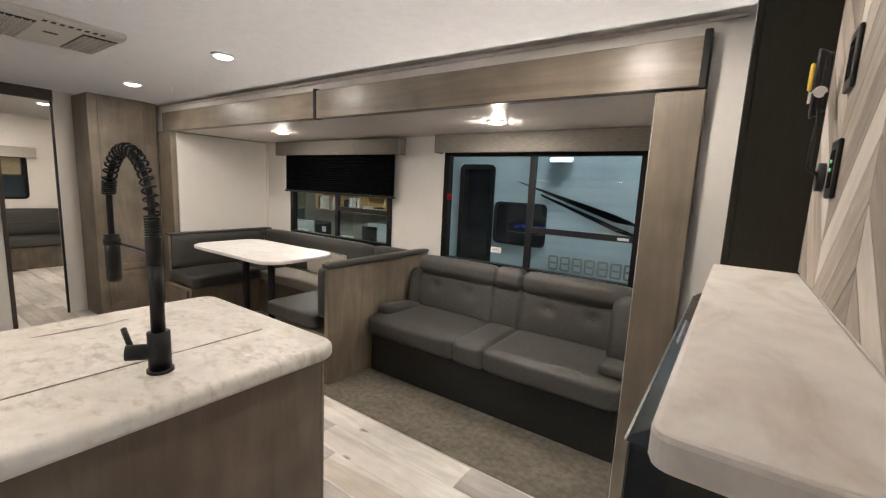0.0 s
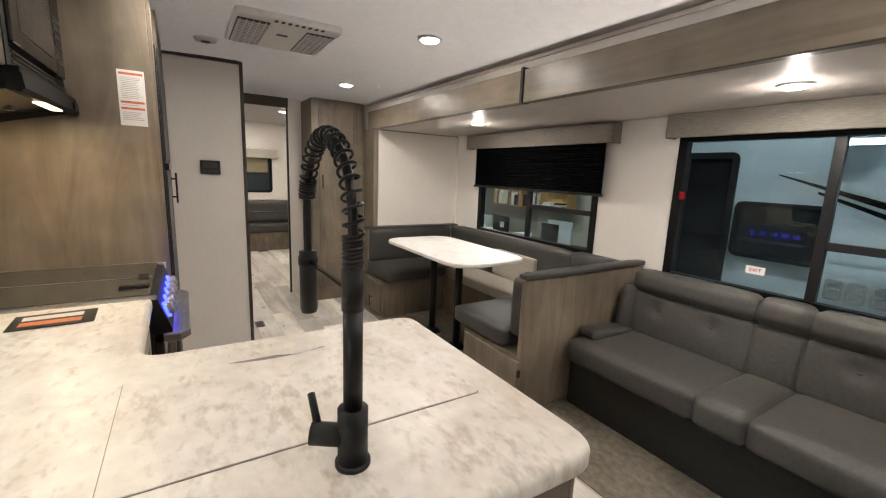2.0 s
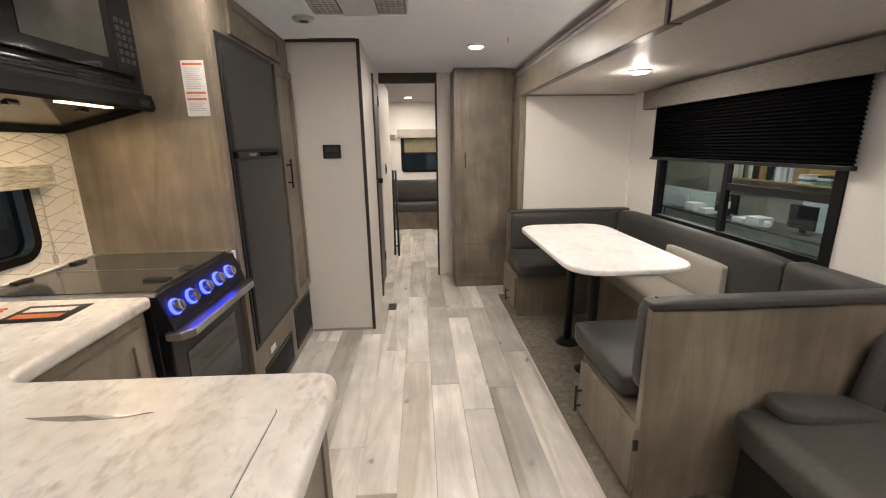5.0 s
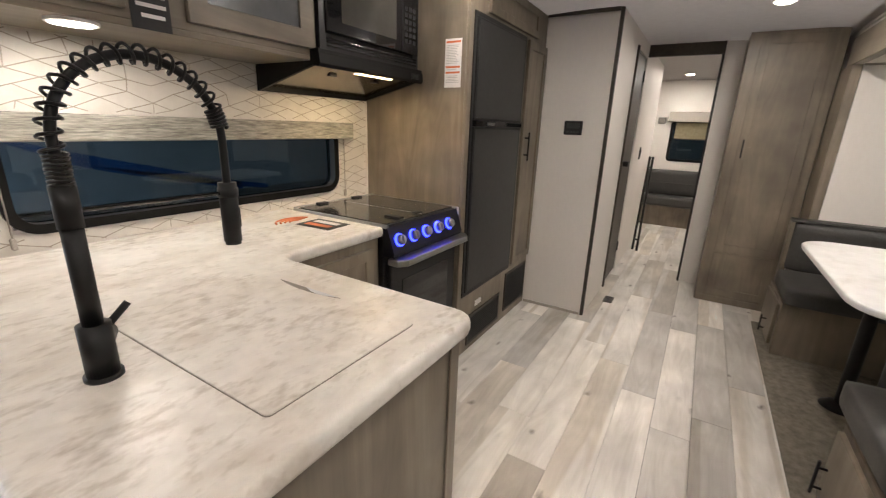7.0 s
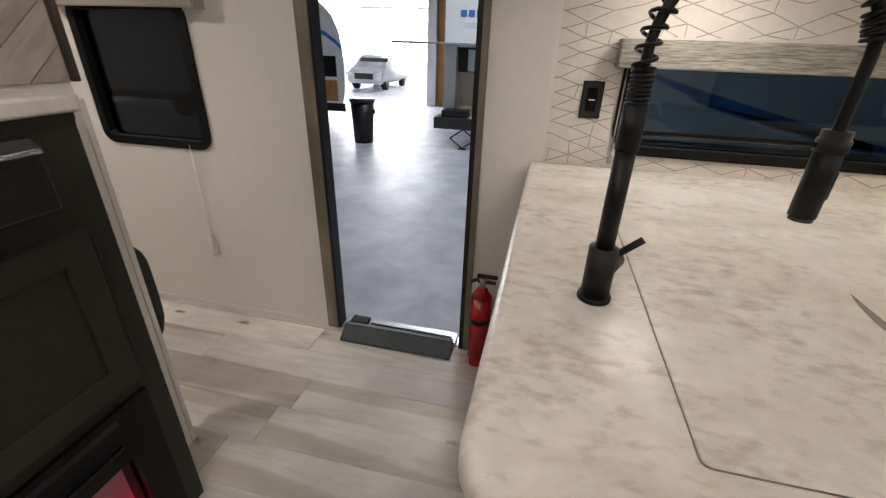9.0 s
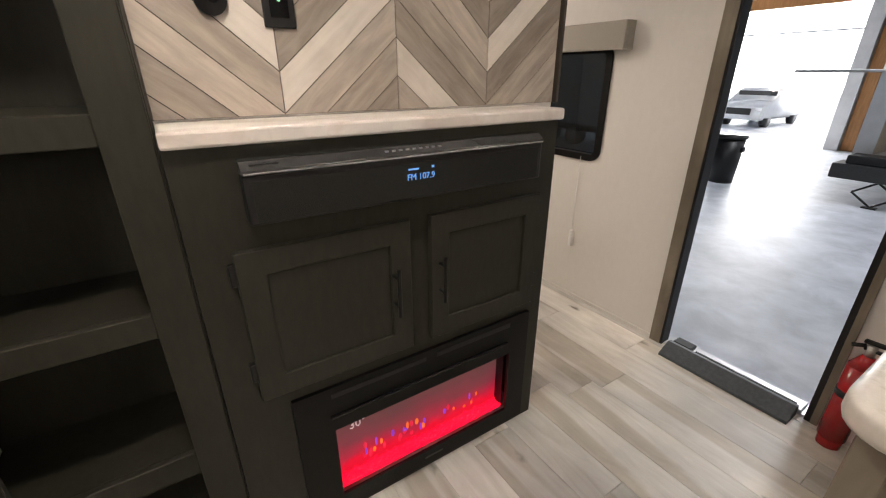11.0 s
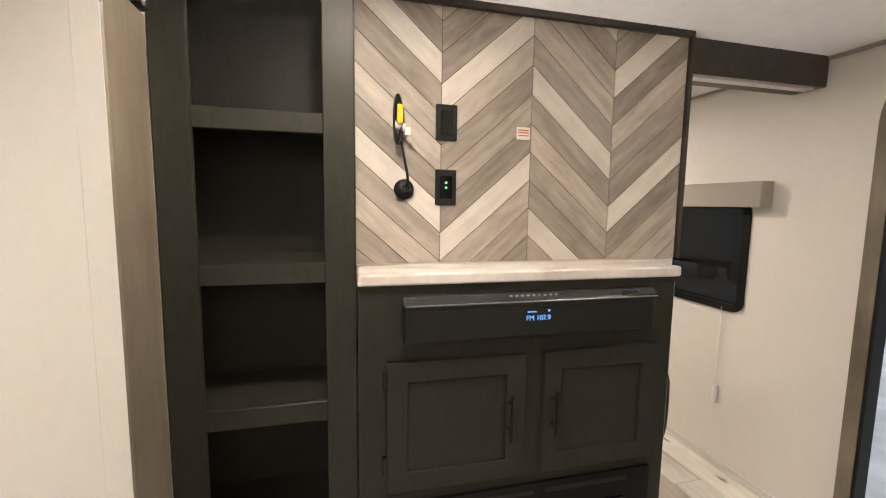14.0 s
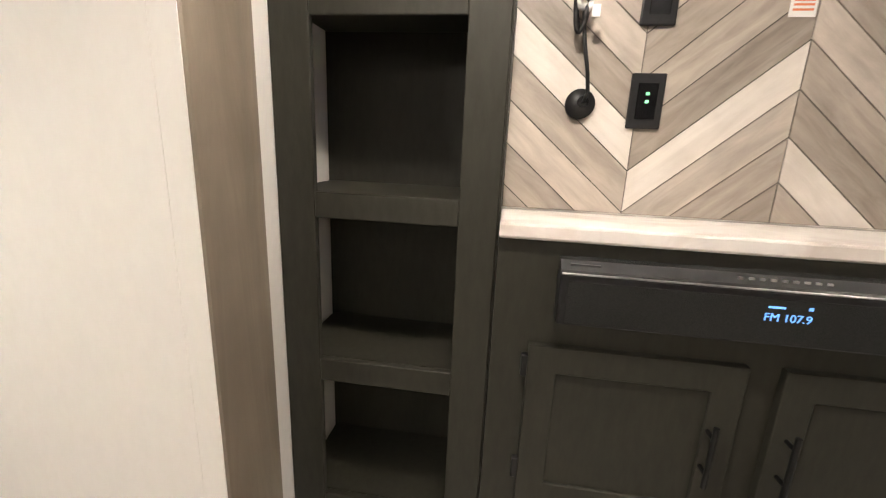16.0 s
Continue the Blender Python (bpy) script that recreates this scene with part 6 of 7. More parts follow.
# ---- showroom around the caravan ----
G = -0.75
M_CONC = surface("polished_concrete", (0.39, 0.41, 0.46), (0.61, 0.63, 0.69), 2.2, (1, 1, 1), 0.48, bump=0.03, fine=30, low=0.34, high=0.66, blotch=0.15, blotch_scale=0.5, detail=12, distort=0.3)
M_SHEET = surface("pale_wall_sheet", (0.55, 0.55, 0.55), (0.62, 0.62, 0.62), 3, (1, 1, 1), 0.6, blotch=0.08)
M_ROOF = surface("dark_roof_deck", (0.10, 0.10, 0.10), (0.15, 0.15, 0.15), 3, (1, 1, 1), 0.8, blotch=0.1)
M_SIDING = surface("grey_aluminium_siding", (0.55, 0.61, 0.62), (0.63, 0.69, 0.70), 6, (0.2, 1, 1), 0.35, bump=0.02, blotch=0.06)
M_FIBRE = surface("white_fibreglass", (0.66, 0.67, 0.68), (0.72, 0.73, 0.74), 6, (1, 1, 1), 0.25, bump=0, blotch=0.04)
M_STRIPE = surface("blue_stripe", (0.03, 0.14, 0.42), (0.05, 0.18, 0.5), 6, bump=0)
M_TIMBER = surface("orange_timber", (0.34, 0.15, 0.05), (0.46, 0.22, 0.08), 6, (6, 6, 0.5), 0.6, bump=0.1)
M_BOOK = [surface("book_" + k, c, tuple(v * 1.25 for v in c), 30, rough=0.6, bump=0) for k, c in (("red", (0.30, 0.06, 0.05)), ("green", (0.09, 0.20, 0.11)), ("blue", (0.07, 0.12, 0.26)), ("cream", (0.6, 0.55, 0.42)), ("white", (0.7, 0.7, 0.68)), ("black", (0.012, 0.012, 0.014)))]
M_SHELFWOOD = surface("honey_wood_shelf", (0.42, 0.24, 0.09), (0.55, 0.34, 0.14), 5, (0.6, 6, 6), 0.5)
setting("ground", box(-40, 40, -60, 30, G - 0.2, G), M_CONC, "polished concrete showroom floor running out into the yard", "ground")
XL, XR, YS, YN, ROOF = -16.0, 12.0, -13.2, 14.0, 5.2
BAY = (2.35, 7.6, G, 3.4)
setting("showroom_wall_south", cells("y", YS - 0.25, YS, XL, XR, G, ROOF, [BAY]), M_SHEET, "pale showroom wall with a big open bay door", "wall")
setting("showroom_wall_north", cells("y", YN, YN + 0.25, XL, XR, G, ROOF), M_SHEET, "pale showroom wall", "wall")
setting("showroom_wall_east", cells("x", XR, XR + 0.25, YS - 0.25, YN + 0.25, G, ROOF), M_SHEET, "pale showroom wall", "wall")
setting("showroom_wall_west", cells("x", XL - 0.25, XL, YS - 0.25, YN + 0.25, G, ROOF), M_SHEET, "pale showroom wall", "wall")
setting("showroom_ceiling", box(XL - 0.25, XR + 0.25, YS - 0.25, YN + 0.25, ROOF, ROOF + 0.2), M_ROOF, "dark showroom roof deck", "ceiling")
setting("bay_header", box(BAY[0], BAY[1], YS + 0.01, YS + 0.08, 3.1, 3.4), M_TIMBER, "orange timber lintel over the bay door", "trim")
for z in (1.2, 2.4):
    tagged(part("bay_cross_rail", box(BAY[0], BAY[1], YS - 0.1, YS - 0.04, z, z + 0.04), M_ALU), "thin rail across the glazed bay door", "rail")
tagged(part("timber_post", box(1.72, 2.0, YS + 0.02, YS + 0.35, G, 4.6, 0.01, 1), M_TIMBER), "orange timber post beside the bay door", "post")
setting("white_pier", box(2.02, 2.34, YS + 0.01, YS + 0.5, G, 4.6), M_SHEET, "white pier beside the bay door", "wall")

setting("backdrop", box(-60, 70, -75.2, -75, -2, 40), glow("bright_overcast_sky", (0.92, 0.97, 1.0), 9.0), "bright hazy sky beyond the yard", "backdrop")

# waste bin
can = thing("waste_bin", (2.0, -6.06, G), "tall dark plastic waste bin on the concrete", "bin")
part("body", rod((2.0, -6.06, G), (2.0, -6.06, G + 0.9), 0.21, 28, None, 0.26), M_BLACKPL, can, "", True)
part("rim", rod((2.0, -6.06, G + 0.87), (2.0, -6.06, G + 0.93), 0.28, 28), M_BLACKPL, can, "", True)
part("handle", box(1.72, 1.78, -6.12, -6.0, G + 0.62, G + 0.72, 0.01, 1), M_BLACKPL, can)

# caravan with outdoor kitchen
KX = 0.5
ck = thing("kitchen_caravan", (-3.0, -7.6, G), "white caravan with an open outdoor kitchen hatch", "caravan")
part("body", cells("y", -6.45, -6.40, -11.5, -0.25 + KX, G + 0.45, 2.35, [(-1.75 + KX, -0.5 + KX, 0.02, 1.28)]), M_FIBRE, ck, "white side wall")
part("end_wall", box(-0.30 + KX, -0.25 + KX, -8.8, -6.45, G + 0.45, 2.35), M_FIBRE, ck)
part("roof", box(-11.5, -0.25 + KX, -8.8, -6.40, 2.35, 2.40), M_FIBRE, ck)
part("niche", box(-1.8 + KX, -0.45 + KX, -7.1, -7.05, 0.0, 1.3), M_BEIGE, ck, "beige kitchen niche")
part("niche_floor", box(-1.75 + KX, -0.5 + KX, -7.05, -6.4, 0.0, 0.04), M_FIBRE, ck)
part("niche_ceiling", box(-1.75 + KX, -0.5 + KX, -7.05, -6.4, 1.26, 1.28), M_FIBRE, ck)
part("niche_side", box(-0.5 + KX, -0.47 + KX, -7.05, -6.45, 0.04, 1.26), M_BEIGE, ck)
part("niche_side", box(-1.78 + KX, -1.75 + KX, -7.05, -6.45, 0.04, 1.26), M_BEIGE, ck)
part("upper_cupboard", box(-1.74 + KX, -0.52 + KX, -7.0, -6.6, 0.78, 1.24, 0.01, 1), M_BLACKPL, ck, "dark cupboard")
part("cupboard_door", box(-0.95 + KX, -0.72 + KX, -6.6, -6.58, 0.8, 1.22, 0.005, 1), M_SIDING, ck, "grey cupboard door")
part("niche_lamp", box(-1.1 + KX, -0.9 + KX, -6.9, -6.8, 0.755, 0.77), M_LAMP, ck, "small lit lamp")
part("hatch", box(-1.75 + KX, 0.68 + KX, -6.40, -5.75, 1.30, 1.34, 0.01, 1), M_FIBRE, ck, "raised hatch flap")
part("hatch_edge", box(-1.75 + KX, 0.68 + KX, -5.76, -5.74, 1.302, 1.334), M_ALU, ck, "pale hatch edge")
part("drawer", box(-1.7 + KX, -0.15 + KX, -6.42, -5.95, -0.32, -0.08, 0.02, 2), M_FRIDGE, ck, "grey pull-out kitchen drawer")
part("grill", box(-0.85 + KX, -0.3 + KX, -6.4, -6.0, -0.08, 0.06, 0.02, 2), M_BLACKPL, ck, "black grill")
part("counter", box(-1.7 + KX, -0.9 + KX, -6.42, -5.97, -0.08, -0.05, 0.005, 1), M_FIBRE, ck, "white counter leaf")
for a, b_ in (((-0.02, 0.0), (-0.3, -0.2)), ((-0.3, -0.2), (-0.02, -0.4)), ((-0.02, -0.4), (0.26, -0.2)), ((0.26, -0.2), (-0.02, 0.0))):
    part("jack_bar", rod((-0.25 + a[0], -6.1, -0.33 + a[1]), (-0.25 + b_[0], -6.1, -0.33 + b_[1]), 0.016, 8), M_BLACK, ck, "black scissor jack bar")
part("jack_foot", box(-0.36, -0.18, -6.16, -6.04, G, G + 0.02), M_BLACK, ck)
for k in range(5):
    part("letter_block", box(-1.32 + k * 0.16 + KX, -1.20 + k * 0.16 + KX, -6.40, -6.395, 1.80, 1.92, 0.01, 1), M_STRIPE, ck, "blue block of the lettering")
for k in range(3):
    part("letter_block", box(-1.05 + k * 0.14 + KX, -0.94 + k * 0.14 + KX, -6.40, -6.395, 1.62, 1.70, 0.008, 1), M_SIDING, ck, "grey block of the lettering")
for top, drop, wide in (((-3.7, 0.98), (-7.9, -0.22), 0.13), ((-4.6, 0.52), (-8.6, -0.30), 0.08)):
    bm = bmesh.new()
    run = [(top[0] + (drop[0] - top[0]) * f, top[1] + (drop[1] - top[1]) * f ** 0.8, wide * (0.25 + 1.5 * f * (1 - f) + 0.4 * f)) for f in np.linspace(0, 1, 12)]
    for (xa, za, wa), (xb, zb, wb) in zip(run, run[1:]):
        bm.faces.new([bm.verts.new(p) for p in ((xa, -6.396, za - wa), (xb, -6.396, zb - wb), (xb, -6.396, zb + wb), (xa, -6.396, za + wa))])
    bmesh.ops.remove_doubles(bm, verts=bm.verts, dist=1e-3)
    bmesh.ops.solidify(bm, geom=bm.faces[:], thickness=0.003)
    part("swoosh", bm, M_STRIPE, ck, "blue swoosh graphic")
for x in (-2.6, -1.7):
    w = part("wheel", rod((x, -6.6, G + 0.33), (x, -6.38, G + 0.33), 0.33, 28), M_BLACKPL, ck, "", True)
    part("rim", rod((x, -6.38, G + 0.33), (x, -6.36, G + 0.33), 0.19, 20), M_ALU, w)
part("skirt", box(-8.0 + KX, -0.3 + KX, -8.7, -6.5, G + 0.36, G + 0.45), M_BLACKPL, ck)

# caravan with blue stripe and rounded nose
cs = thing("striped_caravan", (5.0, -8.5, G), "white round-nosed caravan with a blue stripe", "caravan")


prof = [(3.05, -0.12), (2.98, 0.2), (2.96, 0.7), (2.98, 1.1), (3.04, 1.5), (3.2, 1.85), (3.5, 2.12), (3.95, 2.24), (11.0, 2.26), (11.0, -0.12)]
bm = bmesh.new()
ra, rb = ([bm.verts.new((x + taper * (x < 4.5), y, z)) for x, z in prof] for y, taper in ((-9.6, 1.7), (-7.3, 0.0)))
for k in range(len(prof)):
    bm.faces.new((ra[k], ra[(k + 1) % len(prof)], rb[(k + 1) % len(prof)], rb[k]))
bm.faces.new(ra), bm.faces.new(rb)
part("shell", bm, M_FIBRE, cs)
bm = bmesh.new()
pts = [(3.0, 1.10), (3.18, 1.26), (3.45, 1.42), (3.9, 1.52), (5.2, 1.62)]
for (xa, za), (xb, zb) in zip(pts, pts[1:]):
    bm.faces.new([bm.verts.new(p) for p in ((xa, -7.295, za), (xb, -7.295, zb), (xb, -7.295, zb + 0.11), (xa, -7.295, za + 0.09))])
bmesh.ops.remove_doubles(bm, verts=bm.verts, dist=1e-3)
bmesh.ops.solidify(bm, geom=bm.faces[:], thickness=0.004)
part("stripe", bm, M_STRIPE, cs, "blue stripe")
part("side_window", box(3.17, 4.02, -7.31, -7.29, 0.50, 0.97, 0.008, 1), M_GLOSS, cs, "black window")
part("hatch", box(3.17, 4.02, -7.31, -7.285, -0.07, 0.42, 0.01, 1), M_TIMBER, cs, "amber storage hatch")
part("front_chassis", slab([(3.0, -7.32), (4.6, -7.32), (4.6, -9.4)], G + 0.43, G + 0.63), M_BLACK, cs, "black front frame")
part("chassis", box(4.6, 11.0, -9.5, -7.32, G + 0.43, G + 0.63), M_BLACK, cs, "black chassis")
for x in (7.0, 8.0):
    w = part("wheel", rod((x, -7.6, G + 0.3), (x, -7.36, G + 0.3), 0.3, 28), M_BLACKPL, cs, "", True)
    part("rim", rod((x, -7.36, G + 0.3), (x, -7.34, G + 0.3), 0.17, 20), M_ALU, w)

# pale car in the yard
car = thing("parked_car", (6.4, -19.00, G), "white car parked in the bright yard", "car")
bm = bmesh.new()
prof = [(-20.80, 0.3), (-20.80, 0.85), (-20.20, 0.95), (-19.70, 1.45), (-18.30, 1.5), (-17.60, 0.98), (-16.70, 0.85), (-16.60, 0.3)]
ra, rb = ([bm.verts.new((x, y, G + z)) for y, z in prof] for x in (5.6, 7.3))
for k in range(len(prof)):
    bm.faces.new((ra[k], ra[(k + 1) % 8], rb[(k + 1) % 8], rb[k]))
bm.faces.new(ra), bm.faces.new(rb)
bmesh.ops.bevel(bm, geom=bm.edges[:], offset=0.08, segments=3, affect="EDGES")
part("body", bm, M_FIBRE, car, "", True)
part("windscreen", box(5.75, 7.15, -17.95, -17.90, G + 1.0, G + 1.38), M_GLOSS, car)
part("grille", box(6.0, 6.9, -16.62, -16.56, G + 0.5, G + 0.75), M_BLACKPL, car)
for x in (5.72, 7.18):
    part("headlight", box(x - 0.13, x + 0.13, -16.64, -16.56, G + 0.66, G + 0.78, 0.02, 2), M_ALU, car)
    for y in (-17.40, -20.00):
        part("wheel", rod((x - 0.1, y, G + 0.32), (x + 0.1, y, G + 0.32), 0.32, 24), M_BLACKPL, car, "", True)

# neighbouring caravan seen through the sofa window
nb = thing("neighbour_caravan", (-2.0, 6.2, G), "grey ribbed caravan beside the slide-out windows", "caravan")
NY = 5.87
bm = bmesh.new()
z, ribs = G + 0.4, []
while z < 2.25:
    ribs += [(NY, z), (NY - 0.0012, z + 0.02), (NY - 0.0014, z + 0.04), (NY - 0.0008, z + 0.065)]
    z += 0.08
vs = [[bm.verts.new((x, y, zz_)) for y, zz_ in ribs] for x in (-3.75, 2.6)]
for k in range(len(ribs) - 1):
    bm.faces.new((vs[0][k], vs[0][k + 1], vs[1][k + 1], vs[1][k]))
bmesh.ops.solidify(bm, geom=bm.faces[:], thickness=-0.02)
part("siding", bm, M_SIDING, nb, "ribbed aluminium siding")
part("core", box(-3.75, 2.6, NY + 0.03, NY + 2.3, G + 0.4, 2.3), M_SIDING, nb)
part("roof", box(-3.8, 2.65, NY - 0.03, NY + 2.35, 2.3, 2.36, 0.01, 1), M_FIBRE, nb)
w = part("door", ring("y", NY - 0.03, NY - 0.012, -3.55, -3.12, -0.1, 1.62, 0.05, 0.06), M_BLACK, nb, "black door frame")
part("door_pane", box(-3.51, -3.16, NY - 0.02, NY - 0.013, 0.3, 1.58), M_GLOSS, w)
w = part("window", ring("y", NY - 0.03, NY - 0.012, -3.10, -2.52, 0.80, 1.24, 0.03, 0.06), M_BLACK, nb, "black window frame")
part("window_pane", box(-3.08, -2.54, NY - 0.022, NY - 0.013, 0.82, 1.22), M_GLOSS, w)
bm = bmesh.new()
for (xa, za, wa), (xb, zb, wb) in (((-2.85, 1.45, 0.004), (-1.9, 1.17, 0.05)), ((-2.6, 1.33, 0.01), (-1.85, 1.06, 0.035))):
    bm.faces.new([bm.verts.new(p) for p in ((xa, NY - 0.016, za - wa), (xb, NY - 0.016, zb - wb), (xb + 0.3, NY - 0.016, zb - 0.09), (xb, NY - 0.016, zb + wb * 0.4), (xa, NY - 0.016, za + wa))])
bmesh.ops.solidify(bm, geom=bm.faces[:], thickness=0.003)
part("swoosh", bm, M_BLACKPL, nb, "black swoosh graphic")
for k in range(7):
    x = -2.47 + k * 0.118
    lt = part("letter_block", ring("y", NY - 0.012, NY - 0.006, x, x + 0.100, 0.600, 0.745, 0.017, 0.02), M_VALANCE, nb, "dark outline of the lettering")
    part("letter_bar", box(x + 0.02, x + 0.08, NY - 0.011, NY - 0.007, 0.663, 0.683, 0.003, 1), M_VALANCE, lt)
lb = part("porch_light", box(-2.52, -2.30, NY - 0.06, NY - 0.012, 1.645, 1.69, 0.008, 2), M_WHITEPL, nb)
part("lens", box(-2.51, -2.31, NY - 0.064, NY - 0.06, 1.65, 1.685), M_LAMPCOOL, lb, "bright cool lens")

# office seen through the dinette window
OY = 9.75
M_OFFICE = surface("olive_wall_paint", (0.27, 0.26, 0.205), (0.33, 0.32, 0.26), 3, (1, 1, 1), 0.7, blotch=0.1)
setting("office_wall", box(-15.9, -6.2, OY + 0.35, OY + 0.45, G, 3.0), M_OFFICE, "pale olive office wall", "wall")
bc = thing("bookcase", (-9.7, OY, 0.56), "honey wood wall bookcase filled with books over a desk", "bookcase")
part("back", box(-11.06, -8.30, OY + 0.28, OY + 0.30, 0.56, 1.5), M_SHELFWOOD, bc)
for z in (0.56, 1.08, 1.47):
    part("shelf", box(-11.06, -8.30, OY, OY + 0.28, z, z + 0.03), M_SHELFWOOD, bc)
for x in (-11.06, -10.0, -9.23, -8.33):
    part("upright", box(x, x + 0.03, OY, OY + 0.28, 0.56, 1.5), M_SHELFWOOD, bc)
rb_ = random.Random(5)
x = -10.95
while x < -9.3:
    wdt, hgt = rb_.uniform(0.035, 0.075), rb_.uniform(0.24, 0.38)
    if rb_.random() < 0.9 and not any(abs(x - u) < 0.08 for u in (-9.98, -9.23)):
        tagged(part("book", box(x, x + wdt - 0.004, OY + 0.03, OY + 0.24, 0.59, 0.59 + hgt, 0.003, 1), rb_.choice(M_BOOK + M_BOOK[3:] * 2)), "upright book with a coloured spine in the bookcase", "book", "books in the bookcase")
    x += wdt
for x in (-9.15, -8.78):
    for k in range(4):
        tagged(part("book", box(x + 0.01 * k, x + 0.3 - 0.015 * k, OY + 0.02, OY + 0.24, 0.59 + k * 0.042, 0.628 + k * 0.042, 0.003, 1), rb_.choice(M_BOOK + M_BOOK[3:] * 2)), "book lying flat in the bookcase", "book", "books in the bookcase")
desk = thing("office_desk", (-8.8, 8.6, G), "dark brown office desk below a bookcase", "desk")
part("top", box(-11.0, -6.8, 8.35, 9.1, -0.07, -0.03, 0.005, 1), M_BROWN, desk)
part("front_panel", box(-10.9, -6.9, 8.40, 8.42, G, -0.07), M_OFFICE, desk)
for x in (-10.96, -6.9):
    part("leg", box(x, x + 0.06, 8.40, 9.05, G, -0.07), M_BLACKPL, desk)
for x0_, x1_ in ((-9.57, -9.0), (-7.92, -7.46)):
    mon = thing("office_monitor", (x0_ + 0.25, 8.6, -0.03), "dark computer monitor on the office desk", "monitor", "office monitors")
    part("screen", box(x0_, x1_, 8.58, 8.62, 0.05, 0.41, 0.006, 1), M_BLACKPL, mon)
    part("stand", box((x0_ + x1_) / 2 - 0.04, (x0_ + x1_) / 2 + 0.04, 8.62, 8.66, -0.03, 0.2), M_BLACKPL, mon)
    part("foot", box((x0_ + x1_) / 2 - 0.12, (x0_ + x1_) / 2 + 0.12, 8.56, 8.74, -0.03, -0.015, 0.003, 1), M_BLACKPL, mon)
M_TEAL = surface("pale_teal_steel", (0.40, 0.47, 0.45), (0.48, 0.55, 0.53), 4, rough=0.5, bump=0.01, blotch=0.06)
fc = thing("filing_cabinet", (-11.25, 8.8, G), "pale teal steel filing cabinet with drawers in the office", "cabinet")
part("body", box(-12.3, -10.40, 8.62, 9.2, G, 0.29, 0.01, 1), M_TEAL, fc)
for z in (-0.62, -0.36, -0.06):
    d = part("drawer", box(-12.25, -10.45, 8.60, 8.62, z, z + (0.24 if z < -0.1 else 0.32), 0.006, 1), M_TEAL, fc)
    part("handle", box(-11.75, -11.50, 8.58, 8.60, z + 0.10, z + 0.15, 0.006, 1), M_BLACKPL, d, "dark drawer handle")
part("tag", box(-11.09, -10.72, 8.594, 8.599, -0.24, -0.15), M_PAPER, fc, "white paper tag")
# added sheet that gives the left dinette pane its green and blue view
M_MOTTLED = surface("green_mottled_print", (0.06, 0.11, 0.05), (0.16, 0.20, 0.09), 1.2, (1, 1, 3), 0.5, bump=0, blotch=0.4, blotch_scale=1.5)
poster = thing("green_blue_sheet", (-13.4, OY + 0.33, 0.6), "wide sheet in green and blue on the office wall", "poster")
part("sheet", box(-14.9, -11.95, OY + 0.335, OY + 0.345, 0.16, 1.3), M_MOTTLED, poster)
bm = bmesh.new()
bm.faces.new([bm.verts.new((x, OY + 0.330, z)) for x, z in ((-13.7, 0.17), (-11.96, 0.17), (-11.96, 0.55), (-12.6, 0.36))])
bmesh.ops.solidify(bm, geom=bm.faces[:], thickness=0.003)
part("blue_area", bm, surface("blue_print", (0.12, 0.26, 0.42), (0.18, 0.34, 0.50), 3, bump=0), poster, "blue area of the sheet")
pan = tagged(part("desk_screen_panel", box(-8.07, -7.40, 8.92, 8.96, -0.03, 0.45, 0.008, 1), M_SIDING), "pale blue-grey divider panel standing on the desk", "panel")
tagged(part("paper_note", box(-9.30, -9.16, 8.573, 8.58, 0.14, 0.27), M_PAPER), "white note stuck on the monitor", "paper")
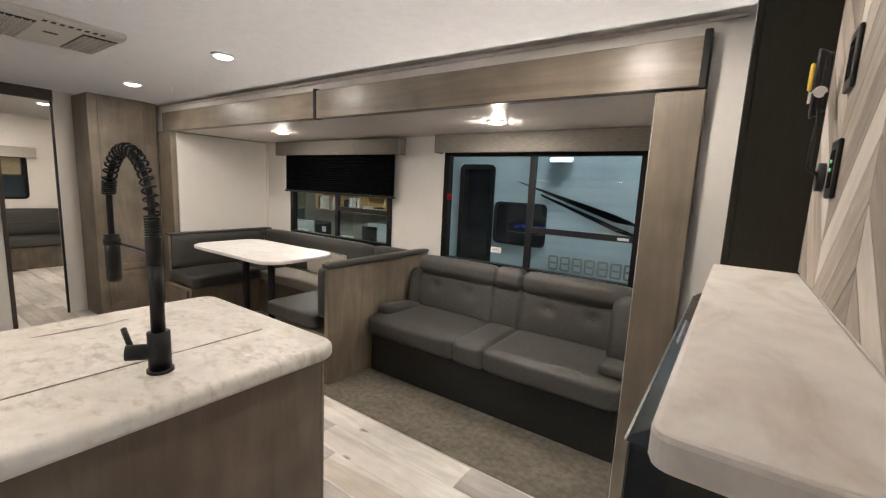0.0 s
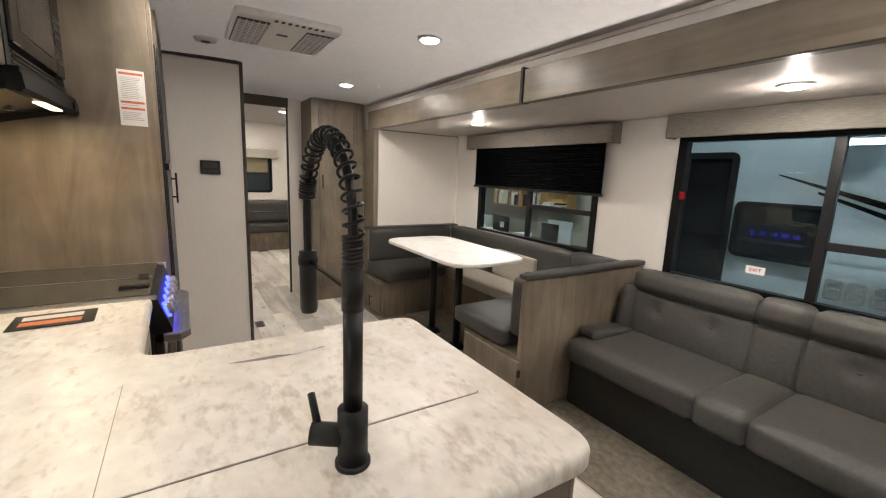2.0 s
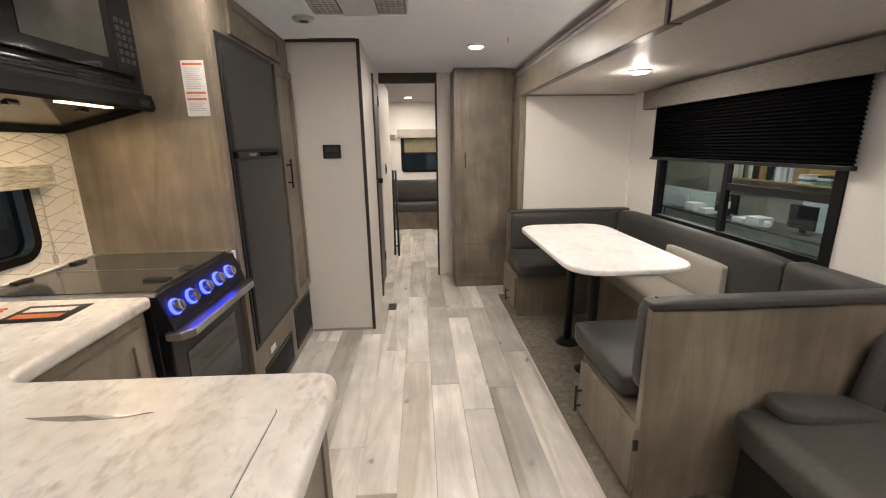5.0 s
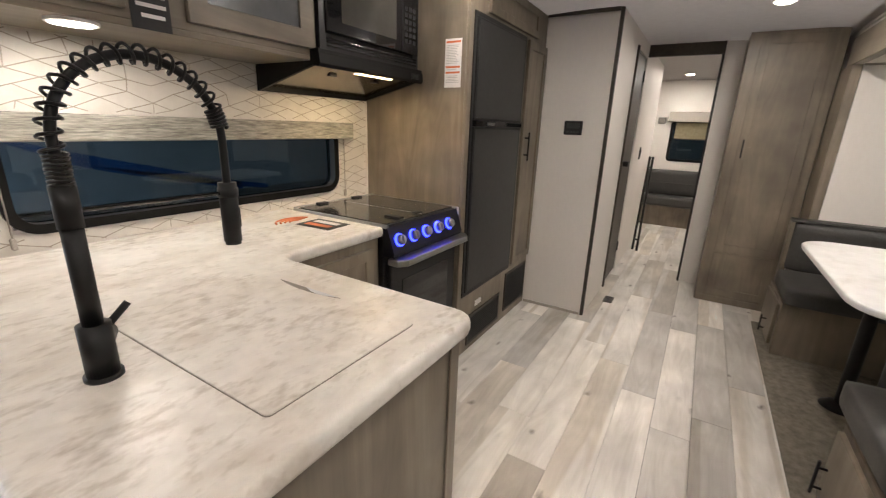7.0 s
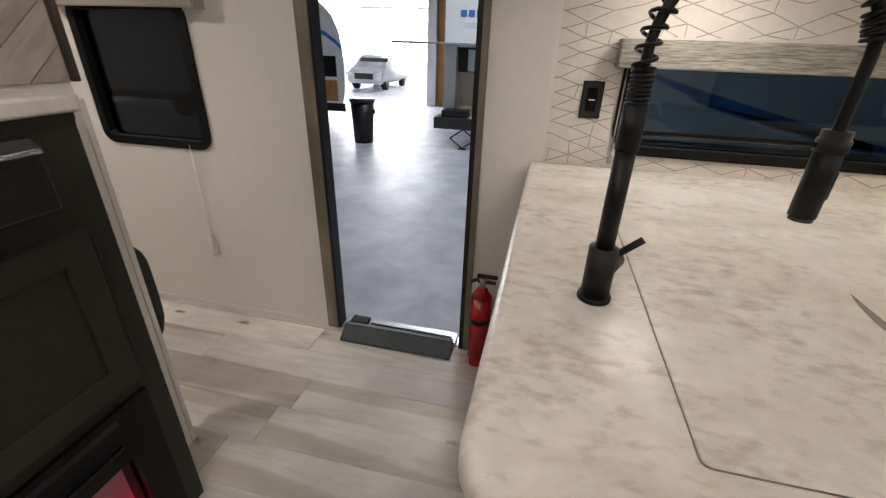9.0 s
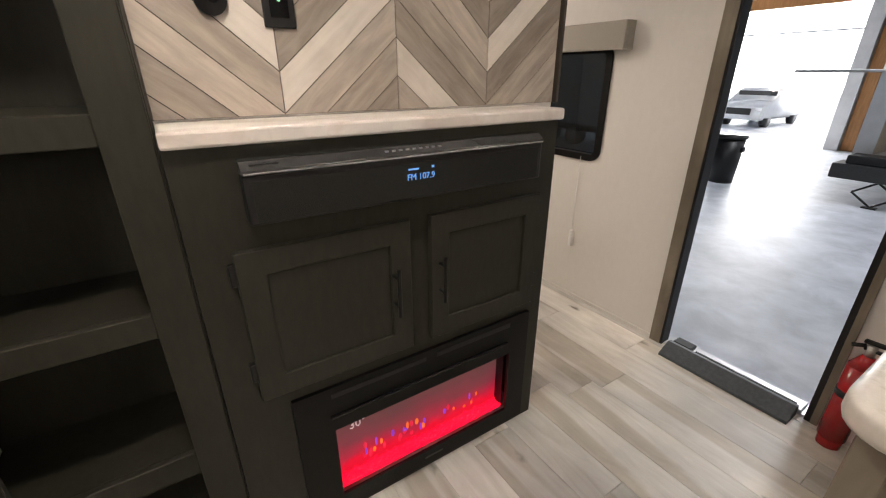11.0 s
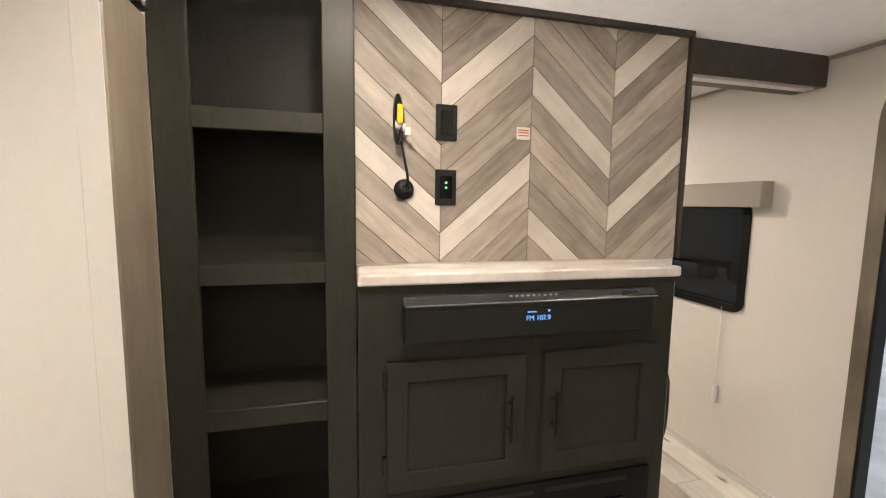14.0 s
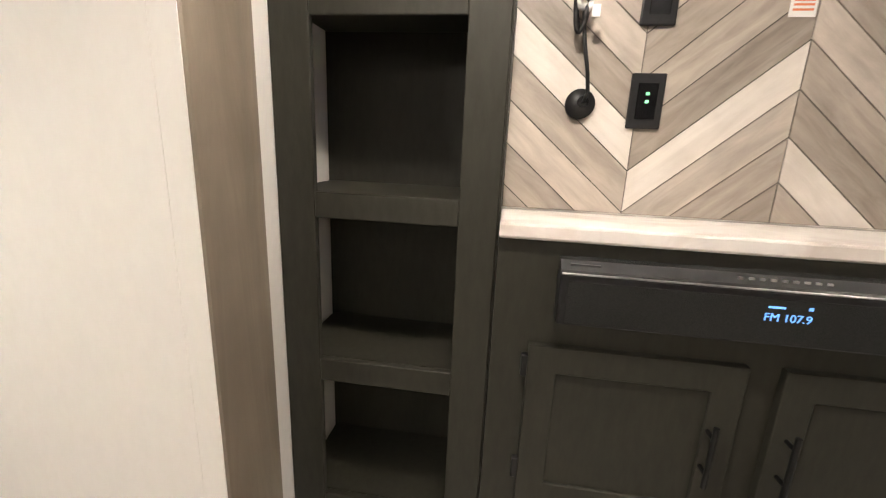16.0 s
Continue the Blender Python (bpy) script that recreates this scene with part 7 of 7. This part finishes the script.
for x, w_, h_ in ((-10.3, 0.3, 0.16), (-9.85, 0.22, 0.10), (-8.92, 0.26, 0.07), (-8.6, 0.3, 0.14)):
    tagged(part("paper_stack", box(x, x + w_, 8.45, 8.7, -0.03, -0.03 + h_, 0.003, 1), M_PAPER), "stack of white papers on the office desk", "papers", "papers on the desk")
mug = thing("mug", (-8.25, 8.55, -0.03), "white mug on the office desk", "mug")
part("cup", rod((-8.25, 8.55, -0.03), (-8.25, 8.55, 0.07), 0.04, 20), M_WHITEPL, mug, "", True)
part("handle", rod((-8.21, 8.55, 0.0), (-8.185, 8.55, 0.045), 0.008, 8), M_WHITEPL, mug, "", True)

# ---- floor planks ----
flo = thing("floor", (-3.5, 2.6, 0), "weathered pale grey-brown oak plank vinyl floor", "floor")
tagged(flo, kind="structure")
PW, PL = 0.165, 1.22


def plank_mesh(w):
    bm = box(-PL / 2 + 0.0008, PL / 2 - 0.0008, -w / 2 + 0.0007, w / 2 - 0.0007, -0.011, 0.0)
    bmesh.ops.bevel(bm, geom=[e for e in bm.edges if all(v.co.z > -0.001 for v in e.verts)], offset=0.0009, segments=1, affect="EDGES")
    me = bpy.data.meshes.new("plank")
    bm.to_mesh(me)
    bm.free()
    me.materials.append(M_PLANK)
    return me


full_mesh, first_mesh, last_mesh = plank_mesh(PW), plank_mesh(2.71 - 8 * PW - S_Y), plank_mesh(N_Y - (2.71 + 6 * PW))
lay = random.Random(11)
OFFS = {0: -4.252, 3: -3.93, -1: -3.21}
for r in range(-9, 7):
    y0 = 2.71 + r * PW
    y, me = y0 + PW / 2, full_mesh
    if r == -9:
        y, me = (S_Y + y0 + PW) / 2, first_mesh
    if r == 6:
        y, me = (y0 + N_Y) / 2, last_mesh
    x = OFFS.get(r, -3.5 + lay.uniform(-0.6, 0.6)) + PL / 2
    while x > REAR_X + PL:
        x -= PL
    while x < FRONT_X + PL / 2:
        if x - PL / 2 > REAR_X - 1 and x + PL / 2 < FRONT_X + 0.7:
            ob = link("plank", me, None, flo)
            ob.matrix_basis = Matrix.Translation((min(x, FRONT_X - PL / 2), y, 0))
        x += PL
